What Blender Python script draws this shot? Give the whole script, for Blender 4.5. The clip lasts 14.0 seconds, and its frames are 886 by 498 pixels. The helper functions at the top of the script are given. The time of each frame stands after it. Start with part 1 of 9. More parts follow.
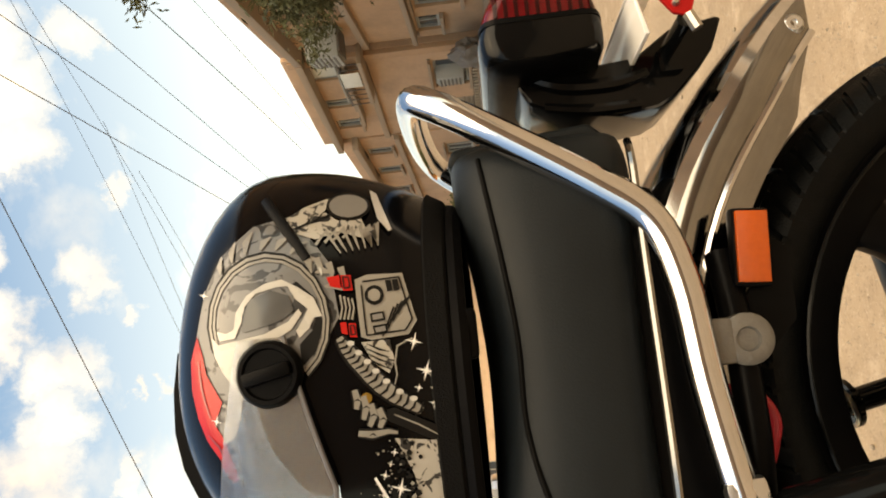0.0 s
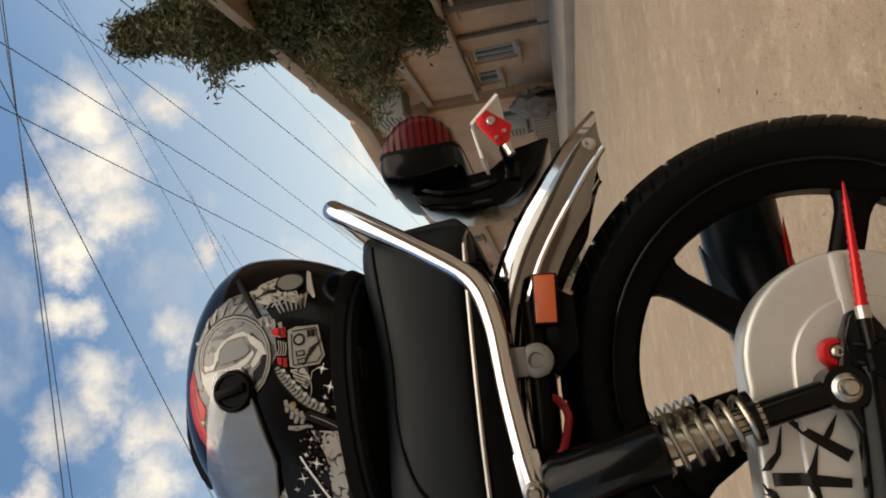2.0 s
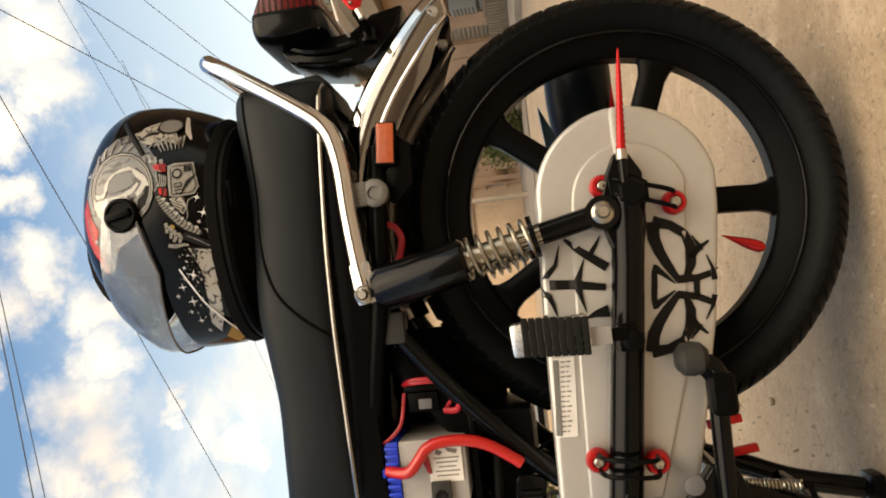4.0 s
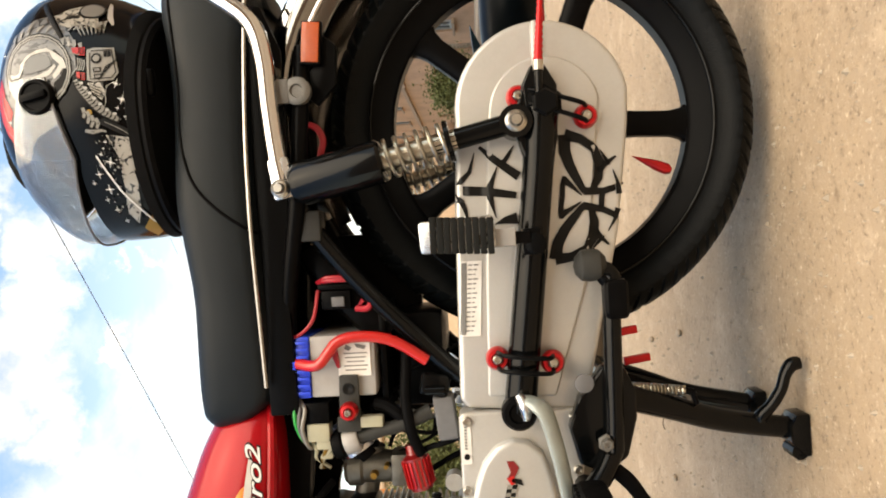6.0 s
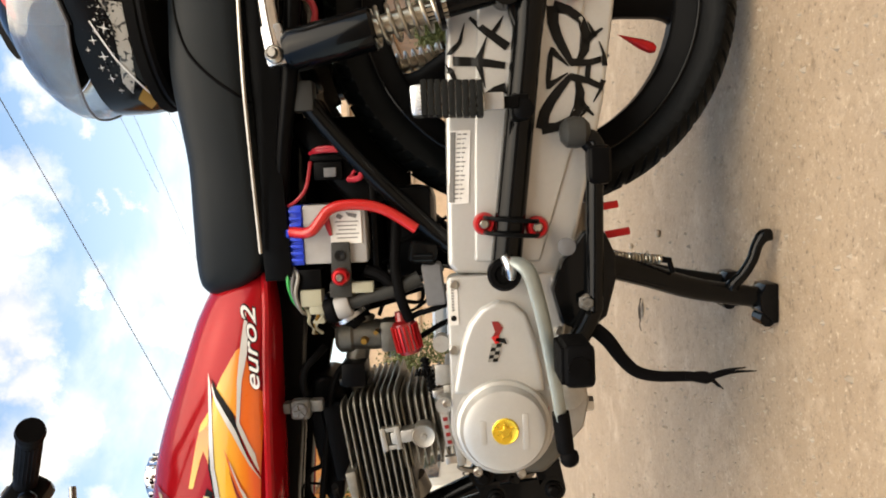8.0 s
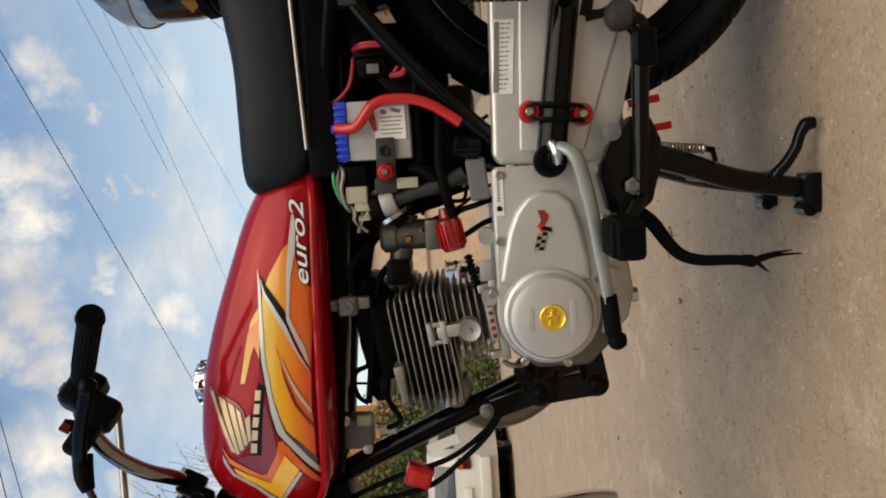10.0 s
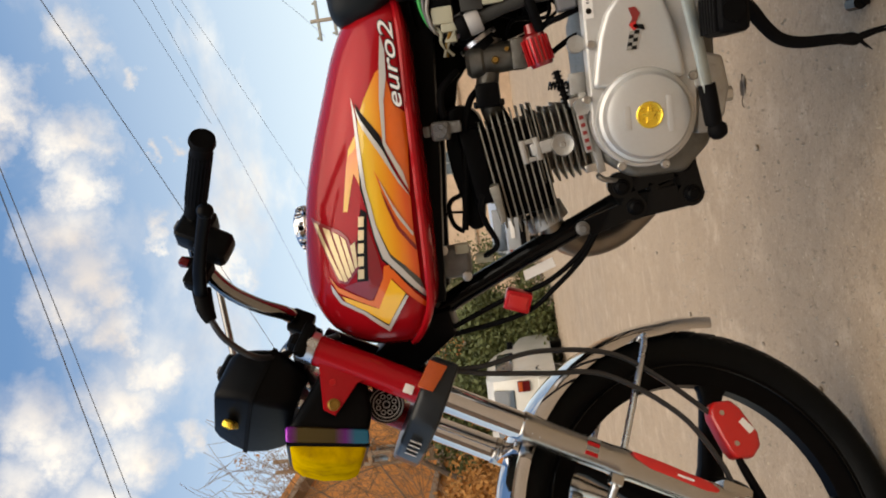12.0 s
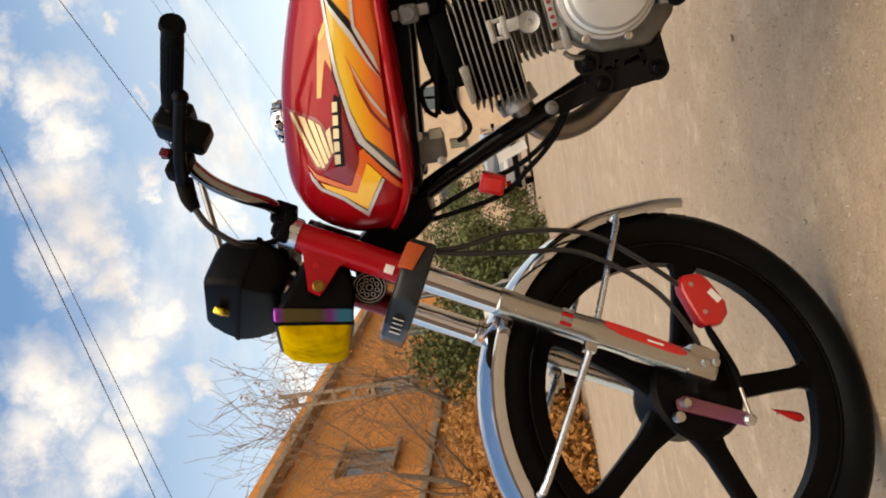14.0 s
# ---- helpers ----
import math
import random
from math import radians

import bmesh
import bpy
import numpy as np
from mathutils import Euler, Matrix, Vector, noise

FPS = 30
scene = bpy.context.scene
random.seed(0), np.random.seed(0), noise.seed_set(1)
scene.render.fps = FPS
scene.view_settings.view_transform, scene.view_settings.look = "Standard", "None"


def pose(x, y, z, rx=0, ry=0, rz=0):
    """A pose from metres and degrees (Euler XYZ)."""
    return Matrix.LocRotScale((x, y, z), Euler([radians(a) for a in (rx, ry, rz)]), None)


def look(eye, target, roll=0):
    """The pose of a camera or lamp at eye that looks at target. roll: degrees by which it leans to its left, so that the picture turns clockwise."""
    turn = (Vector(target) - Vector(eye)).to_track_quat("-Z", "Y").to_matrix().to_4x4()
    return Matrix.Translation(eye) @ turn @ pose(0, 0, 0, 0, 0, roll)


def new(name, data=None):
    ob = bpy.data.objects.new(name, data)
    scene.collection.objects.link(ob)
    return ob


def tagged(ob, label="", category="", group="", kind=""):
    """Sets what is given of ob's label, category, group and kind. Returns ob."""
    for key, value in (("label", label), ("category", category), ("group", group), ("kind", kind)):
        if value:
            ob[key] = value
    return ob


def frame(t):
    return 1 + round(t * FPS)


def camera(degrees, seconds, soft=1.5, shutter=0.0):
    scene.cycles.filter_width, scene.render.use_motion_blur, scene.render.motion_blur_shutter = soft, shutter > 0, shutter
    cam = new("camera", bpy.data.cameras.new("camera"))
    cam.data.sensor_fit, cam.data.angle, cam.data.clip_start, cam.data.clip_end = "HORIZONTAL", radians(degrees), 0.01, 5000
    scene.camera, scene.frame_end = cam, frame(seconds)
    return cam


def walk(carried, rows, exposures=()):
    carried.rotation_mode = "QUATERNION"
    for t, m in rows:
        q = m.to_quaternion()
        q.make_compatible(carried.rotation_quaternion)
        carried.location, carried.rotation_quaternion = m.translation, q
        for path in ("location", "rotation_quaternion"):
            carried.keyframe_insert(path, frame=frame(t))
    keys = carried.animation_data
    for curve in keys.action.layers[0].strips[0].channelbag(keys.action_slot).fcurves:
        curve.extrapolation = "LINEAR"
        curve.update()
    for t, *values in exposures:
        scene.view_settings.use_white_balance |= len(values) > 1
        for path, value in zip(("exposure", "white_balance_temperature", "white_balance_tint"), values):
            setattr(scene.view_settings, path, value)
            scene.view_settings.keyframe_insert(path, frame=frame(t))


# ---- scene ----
cam = camera(62.5, 14.0, 1.9)
PATH = [
    (0, (0.0522, -0.6131, 0.767), (0.3446, 1.3622, 0.8789), -96.08),
    (0.5, (0.0298, -0.7054, 0.7615), (0.3746, 1.2632, 0.8359), -95.46),
    (1, (0.0182, -0.7801, 0.7003), (0.4088, 1.1807, 0.7524), -96.1),
    (1.5, (0.0212, -0.8245, 0.6257), (0.4915, 1.1127, 0.7879), -97.35),
    (2, (0.002, -0.8558, 0.5671), (0.447, 1.07, 0.8729), -99.05),
    (2.5, (0.0178, -0.8946, 0.517), (0.3691, 1.0413, 0.8758), -98.91),
    (3, (0.017, -0.9544, 0.4918), (0.2888, 0.9969, 0.8361), -99.15),
    (3.5, (-0.03, -0.977, 0.466), (0.135, 0.995, 0.755), -98.5),
    (4, (-0.083, -0.982, 0.437), (0.036, 1.003, 0.65), -96.7),
    (4.2, (-0.091, -0.977, 0.415), (0.003, 1.008, 0.64), -95.7),
    (6.5, (-0.165, -1.01, 0.397), (-0.223, 0.989, 0.455), -92.9),
    (7, (-0.186, -1.017, 0.402), (-0.283, 0.98, 0.444), -92.7),
    (7.5, (-0.209, -1.026, 0.403), (-0.334, 0.97, 0.451), -92.4),
    (8, (-0.239, -1.037, 0.409), (-0.411, 0.955, 0.46), -92.4),
    (10.3, (-0.373, -1.068, 0.487), (-0.617, 0.915, 0.579), -93.7),
    (10.5, (-0.393, -1.077, 0.51), (-0.653, 0.902, 0.634), -94.4),
    (11, (-0.433, -1.093, 0.52), (-0.754, 0.868, 0.741), -95.8),
    (11.5, (-0.465, -1.096, 0.535), (-0.812, 0.861, 0.76), -96.7),
    (12, (-0.496, -1.101, 0.542), (-0.871, 0.852, 0.753), -97.1),
    (12.5, (-0.528, -1.116, 0.529), (-0.935, 0.828, 0.765), -96.9),
    (13, (-0.547, -1.131, 0.517), (-0.984, 0.806, 0.753), -97.0),
    (13.5, (-0.562, -1.142, 0.519), (-1.038, 0.788, 0.74), -97.9),
    (14, (-0.568, -1.153, 0.52), (-1.111, 0.759, 0.744), -98.8),
]
EXPOSURES = [(0.0, 0.48, 9600, 4), (0.3, 0.36, 9500, 4), (0.9, -0.02, 8500, 4), (1.5, -0.25, 7800, 4), (2.2, -0.30, 7400, 4), (3.0, -0.08, 7700, 4), (4.2, 0.32, 8500, 4), (6.3, 0.70, 7600, 3), (8.2, 0.42, 7200, 3), (10.3, -0.33, 7000, 4), (11.5, -0.18, 7100, 5), (13.0, 0.01, 7400, 5), (14.0, 0.06, 7600, 5)]
walk(cam, [(t, look(eye, target, roll)) for t, eye, target, roll in PATH], EXPOSURES)

# ---- world, sun ----
SUN_DIR = Vector((0.25, -0.50, 0.80)).normalized()
sun_data = bpy.data.lights.new("sun", "SUN")
sun_data.energy, sun_data.angle, sun_data.color = 3.0, radians(75), (1.0, 0.82, 0.62)
sun = new("sun", sun_data)
sun.matrix_world = look(SUN_DIR * 40, (0, 0, 0))

world = bpy.data.worlds.new("sky")
scene.world = world
world.use_nodes = True
wn, wl = world.node_tree.nodes, world.node_tree.links
wn.clear()


def wnode(kind, **sets):
    n = wn.new(kind)
    for k, v in sets.items():
        n.inputs[k].default_value = v
    return n


sky = wn.new("ShaderNodeTexSky")
sky.sky_type, sky.sun_disc = "NISHITA", False
sky.sun_elevation = math.asin(SUN_DIR.z)
sky.sun_rotation = math.atan2(SUN_DIR.x, SUN_DIR.y)
sky.air_density, sky.dust_density, sky.ozone_density = 1.0, 1.2, 1.6
coord = wn.new("ShaderNodeTexCoord")
sep = wn.new("ShaderNodeSeparateXYZ")
wl.new(coord.outputs["Generated"], sep.inputs[0])
up = wn.new("ShaderNodeMath"); up.operation = "ADD"; up.inputs[1].default_value = 0.22
wl.new(sep.outputs["Z"], up.inputs[0])
clampz = wn.new("ShaderNodeMath"); clampz.operation = "MAXIMUM"; clampz.inputs[1].default_value = 0.05
wl.new(up.outputs[0], clampz.inputs[0])
flat = []
for axis in "XY":
    d = wn.new("ShaderNodeMath"); d.operation = "DIVIDE"
    wl.new(sep.outputs[axis], d.inputs[0]); wl.new(clampz.outputs[0], d.inputs[1])
    flat.append(d)
comb = wn.new("ShaderNodeCombineXYZ")
wl.new(flat[0].outputs[0], comb.inputs[0]); wl.new(flat[1].outputs[0], comb.inputs[1])
comb.inputs[2].default_value = 3.7
# banks of cloud: bearing from +y and height in degrees, half width
BANKS = ((29, 32.5, 2.4), (24, 32, 2.6), (20, 31.7, 2.0), (21.7, 37, 1.8), (18.5, 35.5, 2.0), (12.4, 36.4, 1.6), (6.7, 34.6, 1.8), (2.5, 37.2, 2.0), (1.7, 31.3, 1.9), (-2.2, 31.3, 1.9), (-6, 33, 2.4),
         (-9.3, 32, 2.4), (-12.2, 33.8, 2.0), (-14.3, 30.5, 1.8), (-2.2, 39.1, 1.5), (16.3, 26.9, 1.0), (27.5, 27.4, 1.5), (-6.6, 26.6, 1.1), (-10.5, 22.5, 1.7), (9.3, 29, 1.7), (4.9, 34.5, 1.8), (-11.4, 31, 1.7),
         (-17.6, 28.2, 1.9), (-20.5, 30.6, 2.3), (-21.5, 36, 2.6), (-24, 34.8, 2.4), (-27.3, 36.7, 2.2), (-29, 32.2, 2.6), (-25, 29.8, 2.2), (-23.7, 25.4, 1.1), (0, 26.9, 0.5), (-0.2, 24.5, 0.5), (5.6, 26.6, 0.8))
billow = wnode("ShaderNodeTexNoise", Scale=13.0, Detail=9.0, Roughness=0.66)
wl.new(coord.outputs["Generated"], billow.inputs["Vector"])
centred = wn.new("ShaderNodeVectorMath"); centred.operation = "SUBTRACT"; centred.inputs[1].default_value = (0.5, 0.5, 0.5)
wl.new(billow.outputs["Color"], centred.inputs[0])
push = wn.new("ShaderNodeVectorMath"); push.operation = "SCALE"; push.inputs["Scale"].default_value = 0.13
wl.new(centred.outputs[0], push.inputs[0])
bent = wn.new("ShaderNodeVectorMath"); bent.operation = "ADD"
wl.new(coord.outputs["Generated"], bent.inputs[0]); wl.new(push.outputs[0], bent.inputs[1])
bank = None
for az, el, size in BANKS:
    toward = wn.new("ShaderNodeVectorMath"); toward.operation = "DISTANCE"
    toward.inputs[1].default_value = (math.cos(radians(el)) * math.sin(radians(az)), math.cos(radians(el)) * math.cos(radians(az)), math.sin(radians(el)))
    wl.new(bent.outputs[0], toward.inputs[0])
    fall = wn.new("ShaderNodeMapRange"); fall.interpolation_type = "SMOOTHSTEP"
    fall.inputs["From Min"].default_value, fall.inputs["From Max"].default_value = radians(size * 1.9), radians(size * -0.2)
    wl.new(toward.outputs["Value"], fall.inputs["Value"])
    if bank is None:
        bank = fall.outputs[0]
    else:
        both = wn.new("ShaderNodeMath"); both.operation = "MAXIMUM"
        wl.new(bank, both.inputs[0]); wl.new(fall.outputs[0], both.inputs[1])
        bank = both.outputs[0]
cloud = wnode("ShaderNodeTexNoise", Scale=2.3, Detail=7.0, Roughness=0.56, Distortion=0.25)
wl.new(comb.outputs[0], cloud.inputs["Vector"])
thin = wn.new("ShaderNodeMapRange")
thin.inputs["From Min"].default_value, thin.inputs["From Max"].default_value, thin.inputs["To Max"].default_value = 0.50, 0.78, 0.75
wl.new(cloud.outputs["Fac"], thin.inputs["Value"])
cover = wn.new("ShaderNodeMath"); cover.operation = "MAXIMUM"
wl.new(bank, cover.inputs[0]); wl.new(thin.outputs[0], cover.inputs[1])
ramp = wn.new("ShaderNodeValToRGB")
ramp.color_ramp.elements[0].position, ramp.color_ramp.elements[1].position = 0.10, 0.95
wisp = wn.new("ShaderNodeMath"); wisp.operation = "MULTIPLY_ADD"; wisp.inputs[1].default_value, wisp.inputs[2].default_value = 1.3, 0.25
wl.new(billow.outputs["Fac"], wisp.inputs[0])
torn = wn.new("ShaderNodeMath"); torn.operation = "MULTIPLY"
wl.new(cover.outputs[0], torn.inputs[0]); wl.new(wisp.outputs[0], torn.inputs[1])
wl.new(torn.outputs[0], ramp.inputs[0])
hue = wn.new("ShaderNodeHueSaturation"); hue.inputs["Saturation"].default_value = 1.15; hue.inputs["Value"].default_value = 1.45
wl.new(sky.outputs[0], hue.inputs["Color"])
# pale haze low over the horizon
veil = wn.new("ShaderNodeMix"); veil.data_type = "RGBA"
low = wn.new("ShaderNodeMapRange")
low.inputs["From Min"].default_value, low.inputs["From Max"].default_value = 0.05, 0.60
low.inputs["To Min"].default_value, low.inputs["To Max"].default_value = 0.85, 0.0
wl.new(sep.outputs["Z"], low.inputs["Value"]); wl.new(low.outputs[0], veil.inputs["Factor"])
veil.inputs["B"].default_value = (6.4, 6.7, 6.7, 1)
mix = wn.new("ShaderNodeMix"); mix.data_type = "RGBA"
wl.new(ramp.outputs[0], mix.inputs["Factor"])
wl.new(hue.outputs[0], veil.inputs["A"]); wl.new(veil.outputs["Result"], mix.inputs["A"])
tone = wn.new("ShaderNodeMix"); tone.data_type = "RGBA"
spread = wn.new("ShaderNodeMapRange")
spread.inputs["From Min"].default_value, spread.inputs["From Max"].default_value = 0.38, 0.62
shade = wnode("ShaderNodeTexNoise", Scale=3.4, Detail=5.0, Roughness=0.55)
wl.new(comb.outputs[0], shade.inputs["Vector"])
wl.new(shade.outputs["Fac"], spread.inputs["Value"]); wl.new(spread.outputs[0], tone.inputs["Factor"])
tone.inputs["A"].default_value, tone.inputs["B"].default_value = (5.0, 4.7, 4.9, 1), (8.6, 7.9, 7.3, 1)
wl.new(tone.outputs["Result"], mix.inputs["B"])
bg = wnode("ShaderNodeBackground", Strength=0.175)
wl.new(mix.outputs["Result"], bg.inputs["Color"])
wout = wn.new("ShaderNodeOutputWorld")
wl.new(bg.outputs[0], wout.inputs[0])

# ---- materials ----


def paint(name, base, rough=0.5, metal=0.0, spread=0.12, scale=40.0, bump=0.0, bump_scale=120.0, coat=0.0, dirt=None, dirt_scale=6.0, dirt_amount=0.4, spec=0.5):
    """A surface with grain at a fine and stains at a coarse scale, in object space."""
    m = bpy.data.materials.new(name)
    m.use_nodes = True
    n, l = m.node_tree.nodes, m.node_tree.links
    b = n["Principled BSDF"]
    b.inputs["Metallic"].default_value = metal
    b.inputs["Coat Weight"].default_value = coat
    b.inputs["Coat Roughness"].default_value = 0.06
    b.inputs["Specular IOR Level"].default_value = spec
    tc = n.new("ShaderNodeTexCoord")
    fine = n.new("ShaderNodeTexNoise")
    fine.inputs["Scale"].default_value, fine.inputs["Detail"].default_value = scale, 6
    l.new(tc.outputs["Object"], fine.inputs["Vector"])
    mx = n.new("ShaderNodeMix"); mx.data_type = "RGBA"
    l.new(fine.outputs["Fac"], mx.inputs["Factor"])
    mx.inputs["A"].default_value = (*[max(0, c * (1 - spread)) for c in base], 1)
    mx.inputs["B"].default_value = (*[min(1, c * (1 + spread)) for c in base], 1)
    col = mx.outputs["Result"]
    if dirt:
        st = n.new("ShaderNodeTexNoise")
        st.inputs["Scale"].default_value, st.inputs["Detail"].default_value, st.inputs["Roughness"].default_value = dirt_scale, 8, 0.65
        l.new(tc.outputs["Object"], st.inputs["Vector"])
        rp = n.new("ShaderNodeMapRange")
        rp.inputs["From Min"].default_value, rp.inputs["From Max"].default_value = 0.45, 0.75
        rp.inputs["To Max"].default_value = dirt_amount
        l.new(st.outputs["Fac"], rp.inputs["Value"])
        m2 = n.new("ShaderNodeMix"); m2.data_type = "RGBA"
        l.new(rp.outputs[0], m2.inputs["Factor"]); l.new(col, m2.inputs["A"])
        m2.inputs["B"].default_value = (*dirt, 1)
        col = m2.outputs["Result"]
    l.new(col, b.inputs["Base Color"])
    rr = n.new("ShaderNodeMapRange")
    rr.inputs["To Min"].default_value, rr.inputs["To Max"].default_value = max(0.02, rough * 0.8), min(1, rough * 1.2)
    l.new(fine.outputs["Fac"], rr.inputs["Value"]); l.new(rr.outputs[0], b.inputs["Roughness"])
    if bump:
        bn = n.new("ShaderNodeTexNoise")
        bn.inputs["Scale"].default_value, bn.inputs["Detail"].default_value = bump_scale, 5
        l.new(tc.outputs["Object"], bn.inputs["Vector"])
        bp = n.new("ShaderNodeBump")
        bp.inputs["Strength"].default_value, bp.inputs["Distance"].default_value = bump, 0.004
        l.new(bn.outputs["Fac"], bp.inputs["Height"]); l.new(bp.outputs[0], b.inputs["Normal"])
    return m


def fade(name, low, high, axis, start, end, rough=0.3, coat=0.6):
    """Printed film whose colour runs from low to high along one axis."""
    m = bpy.data.materials.new(name)
    m.use_nodes = True
    n, l = m.node_tree.nodes, m.node_tree.links
    b = n["Principled BSDF"]
    tc, sp, mr, mx = n.new("ShaderNodeTexCoord"), n.new("ShaderNodeSeparateXYZ"), n.new("ShaderNodeMapRange"), n.new("ShaderNodeMix")
    mx.data_type = "RGBA"
    l.new(tc.outputs["Object"], sp.inputs[0]); l.new(sp.outputs[axis], mr.inputs["Value"])
    mr.inputs["From Min"].default_value, mr.inputs["From Max"].default_value = start, end
    l.new(mr.outputs[0], mx.inputs["Factor"])
    mx.inputs["A"].default_value, mx.inputs["B"].default_value = (*low, 1), (*high, 1)
    l.new(mx.outputs["Result"], b.inputs["Base Color"])
    b.inputs["Roughness"].default_value, b.inputs["Coat Weight"].default_value = rough, coat
    return m


def glass(name, tint, rough=0.02, mixin=0.75, ior=1.4):
    m = bpy.data.materials.new(name)
    m.use_nodes = True
    n, l = m.node_tree.nodes, m.node_tree.links
    b = n["Principled BSDF"]
    b.inputs["Base Color"].default_value = (*tint, 1)
    b.inputs["Roughness"].default_value = rough
    b.inputs["Transmission Weight"].default_value = mixin
    b.inputs["IOR"].default_value = ior
    return m


CHROME = paint("chrome", (0.62, 0.62, 0.63), 0.07, 1.0, 0.05, 30, dirt=(0.45, 0.42, 0.38), dirt_scale=25, dirt_amount=0.25)
# dark chrome; on the mudguard flanks its darkness stands in for reflections
DARKCHROME = paint("dark_chrome", (0.26, 0.255, 0.245), 0.11, 1.0, 0.08, 30, dirt=(0.14, 0.13, 0.115), dirt_scale=14, dirt_amount=0.5)
LENSDARK = paint("dark_red_lens", (0.020, 0.0015, 0.002), 0.25, 0.0, 0.15, 200, spec=0.2)
DARKALLOY = paint("sooty_alloy", (0.13, 0.125, 0.11), 0.45, 0.8, 0.2, 90, 0.2, 500, dirt=(0.035, 0.03, 0.024), dirt_scale=22, dirt_amount=0.7)
STEEL = paint("zinc_steel", (0.62, 0.64, 0.66), 0.28, 1.0, 0.1, 80, dirt=(0.3, 0.28, 0.25), dirt_scale=40, dirt_amount=0.3)
SPRINGSTEEL = paint("spring_steel", (0.46, 0.43, 0.36), 0.3, 1.0, 0.15, 80, dirt=(0.16, 0.14, 0.11), dirt_scale=60, dirt_amount=0.6)
BOLT = paint("bolt_steel", (0.52, 0.50, 0.46), 0.3, 1.0, 0.1, 150)
ALLOY = paint("cast_alloy", (0.37, 0.36, 0.335), 0.42, 0.85, 0.12, 120, 0.25, 600, dirt=(0.16, 0.14, 0.11), dirt_scale=18, dirt_amount=0.5)
FINALLOY = paint("weathered_fin_alloy", (0.25, 0.24, 0.21), 0.45, 0.8, 0.18, 120, 0.25, 600, dirt=(0.09, 0.075, 0.055), dirt_scale=26, dirt_amount=0.7)
SILVER = paint("silver_paint", (0.50, 0.495, 0.475), 0.38, 0.55, 0.05, 300, coat=0.25, dirt=(0.33, 0.31, 0.27), dirt_scale=9, dirt_amount=0.3)
SLIDER = paint("polished_slider", (0.45, 0.435, 0.41), 0.25, 1.0, 0.06, 200, dirt=(0.35, 0.32, 0.28), dirt_scale=30, dirt_amount=0.3)
TEALBLACK = paint("blue_black_enamel", (0.0020, 0.0045, 0.0065), 0.35, 0.0, 0.3, 40, dirt=(0.006, 0.008, 0.009), dirt_scale=12, dirt_amount=0.4, spec=0.12)
TEALFILM = paint("blue_enamel", (0.010, 0.045, 0.075), 0.3, 0.0, 0.2, 40, spec=0.3)
BLACK = paint("gloss_black_paint", (0.0018, 0.0021, 0.0024), 0.18, 0.0, 0.3, 60, coat=0.14, dirt=(0.0055, 0.0055, 0.0055), dirt_scale=20, dirt_amount=0.4, spec=0.10)
SATIN = paint("satin_black_paint", (0.0016, 0.0016, 0.0019), 0.34, 0.0, 0.3, 60, dirt=(0.0045, 0.0043, 0.004), dirt_scale=15, dirt_amount=0.45, spec=0.06)
PLASTIC = paint("black_plastic", (0.0024, 0.0025, 0.0028), 0.33, 0.0, 0.25, 90, 0.08, 900, dirt=(0.006, 0.0058, 0.0056), dirt_scale=14, dirt_amount=0.35, spec=0.06)
LUGGREY = paint("grey_cast_lug", (0.16, 0.155, 0.145), 0.5, 0.6, 0.2, 90, 0.2, 400, dirt=(0.07, 0.065, 0.06), dirt_scale=30, dirt_amount=0.5)
STRAPGREY = paint("dark_grey_strap", (0.030, 0.030, 0.028), 0.5, 0.0, 0.2, 90, 0.1, 500, spec=0.2)
GREYPLASTIC = paint("grey_plastic", (0.11, 0.11, 0.115), 0.5, 0.0, 0.2, 90)
RUBBER = paint("tyre_rubber", (0.0018, 0.0024, 0.0028), 0.34, 0.0, 0.3, 70, 0.22, 500, dirt=(0.0046, 0.0050, 0.0050), dirt_scale=9, dirt_amount=0.5, spec=0.09)
SOFT = paint("soft_rubber", (0.0026, 0.0026, 0.0029), 0.55, 0.0, 0.25, 90, 0.15, 500, dirt=(0.0065, 0.006, 0.0058), dirt_scale=20, dirt_amount=0.35, spec=0.045)
FOOTRUBBER = paint("worn_foot_rubber", (0.009, 0.0095, 0.009), 0.6, 0.0, 0.25, 90, 0.15, 500, spec=0.1)
VINYL = paint("seat_vinyl", (0.0068, 0.0094, 0.0112), 0.50, 0.0, 0.2, 60, 0.12, 700, dirt=(0.0045, 0.0058, 0.0058), dirt_scale=5, dirt_amount=0.3, spec=0.17)
PIPING = paint("seat_piping", (0.002, 0.002, 0.002), 0.6, spec=0.05)
RED = paint("red_tank_paint", (0.30, 0.004, 0.009), 0.20, 0.12, 0.05, 300, coat=0.26, dirt=(0.21, 0.006, 0.010), dirt_scale=8, dirt_amount=0.35, spec=0.12)
ANOD = paint("red_anodised", (0.45, 0.008, 0.013), 0.3, 0.5, 0.1, 100)
REDPLASTIC = paint("red_plastic", (0.46, 0.010, 0.010), 0.35, 0.0, 0.1, 60, coat=0.3)
BLUE = paint("blue_plastic", (0.01, 0.05, 0.62), 0.4, 0.0, 0.1, 60)
GREEN = paint("green_wire", (0.01, 0.3, 0.05), 0.45)
IVORY = paint("ivory_plastic", (0.36, 0.35, 0.255), 0.5, 0.0, 0.1, 60, dirt=(0.25, 0.21, 0.15), dirt_scale=30, dirt_amount=0.4)
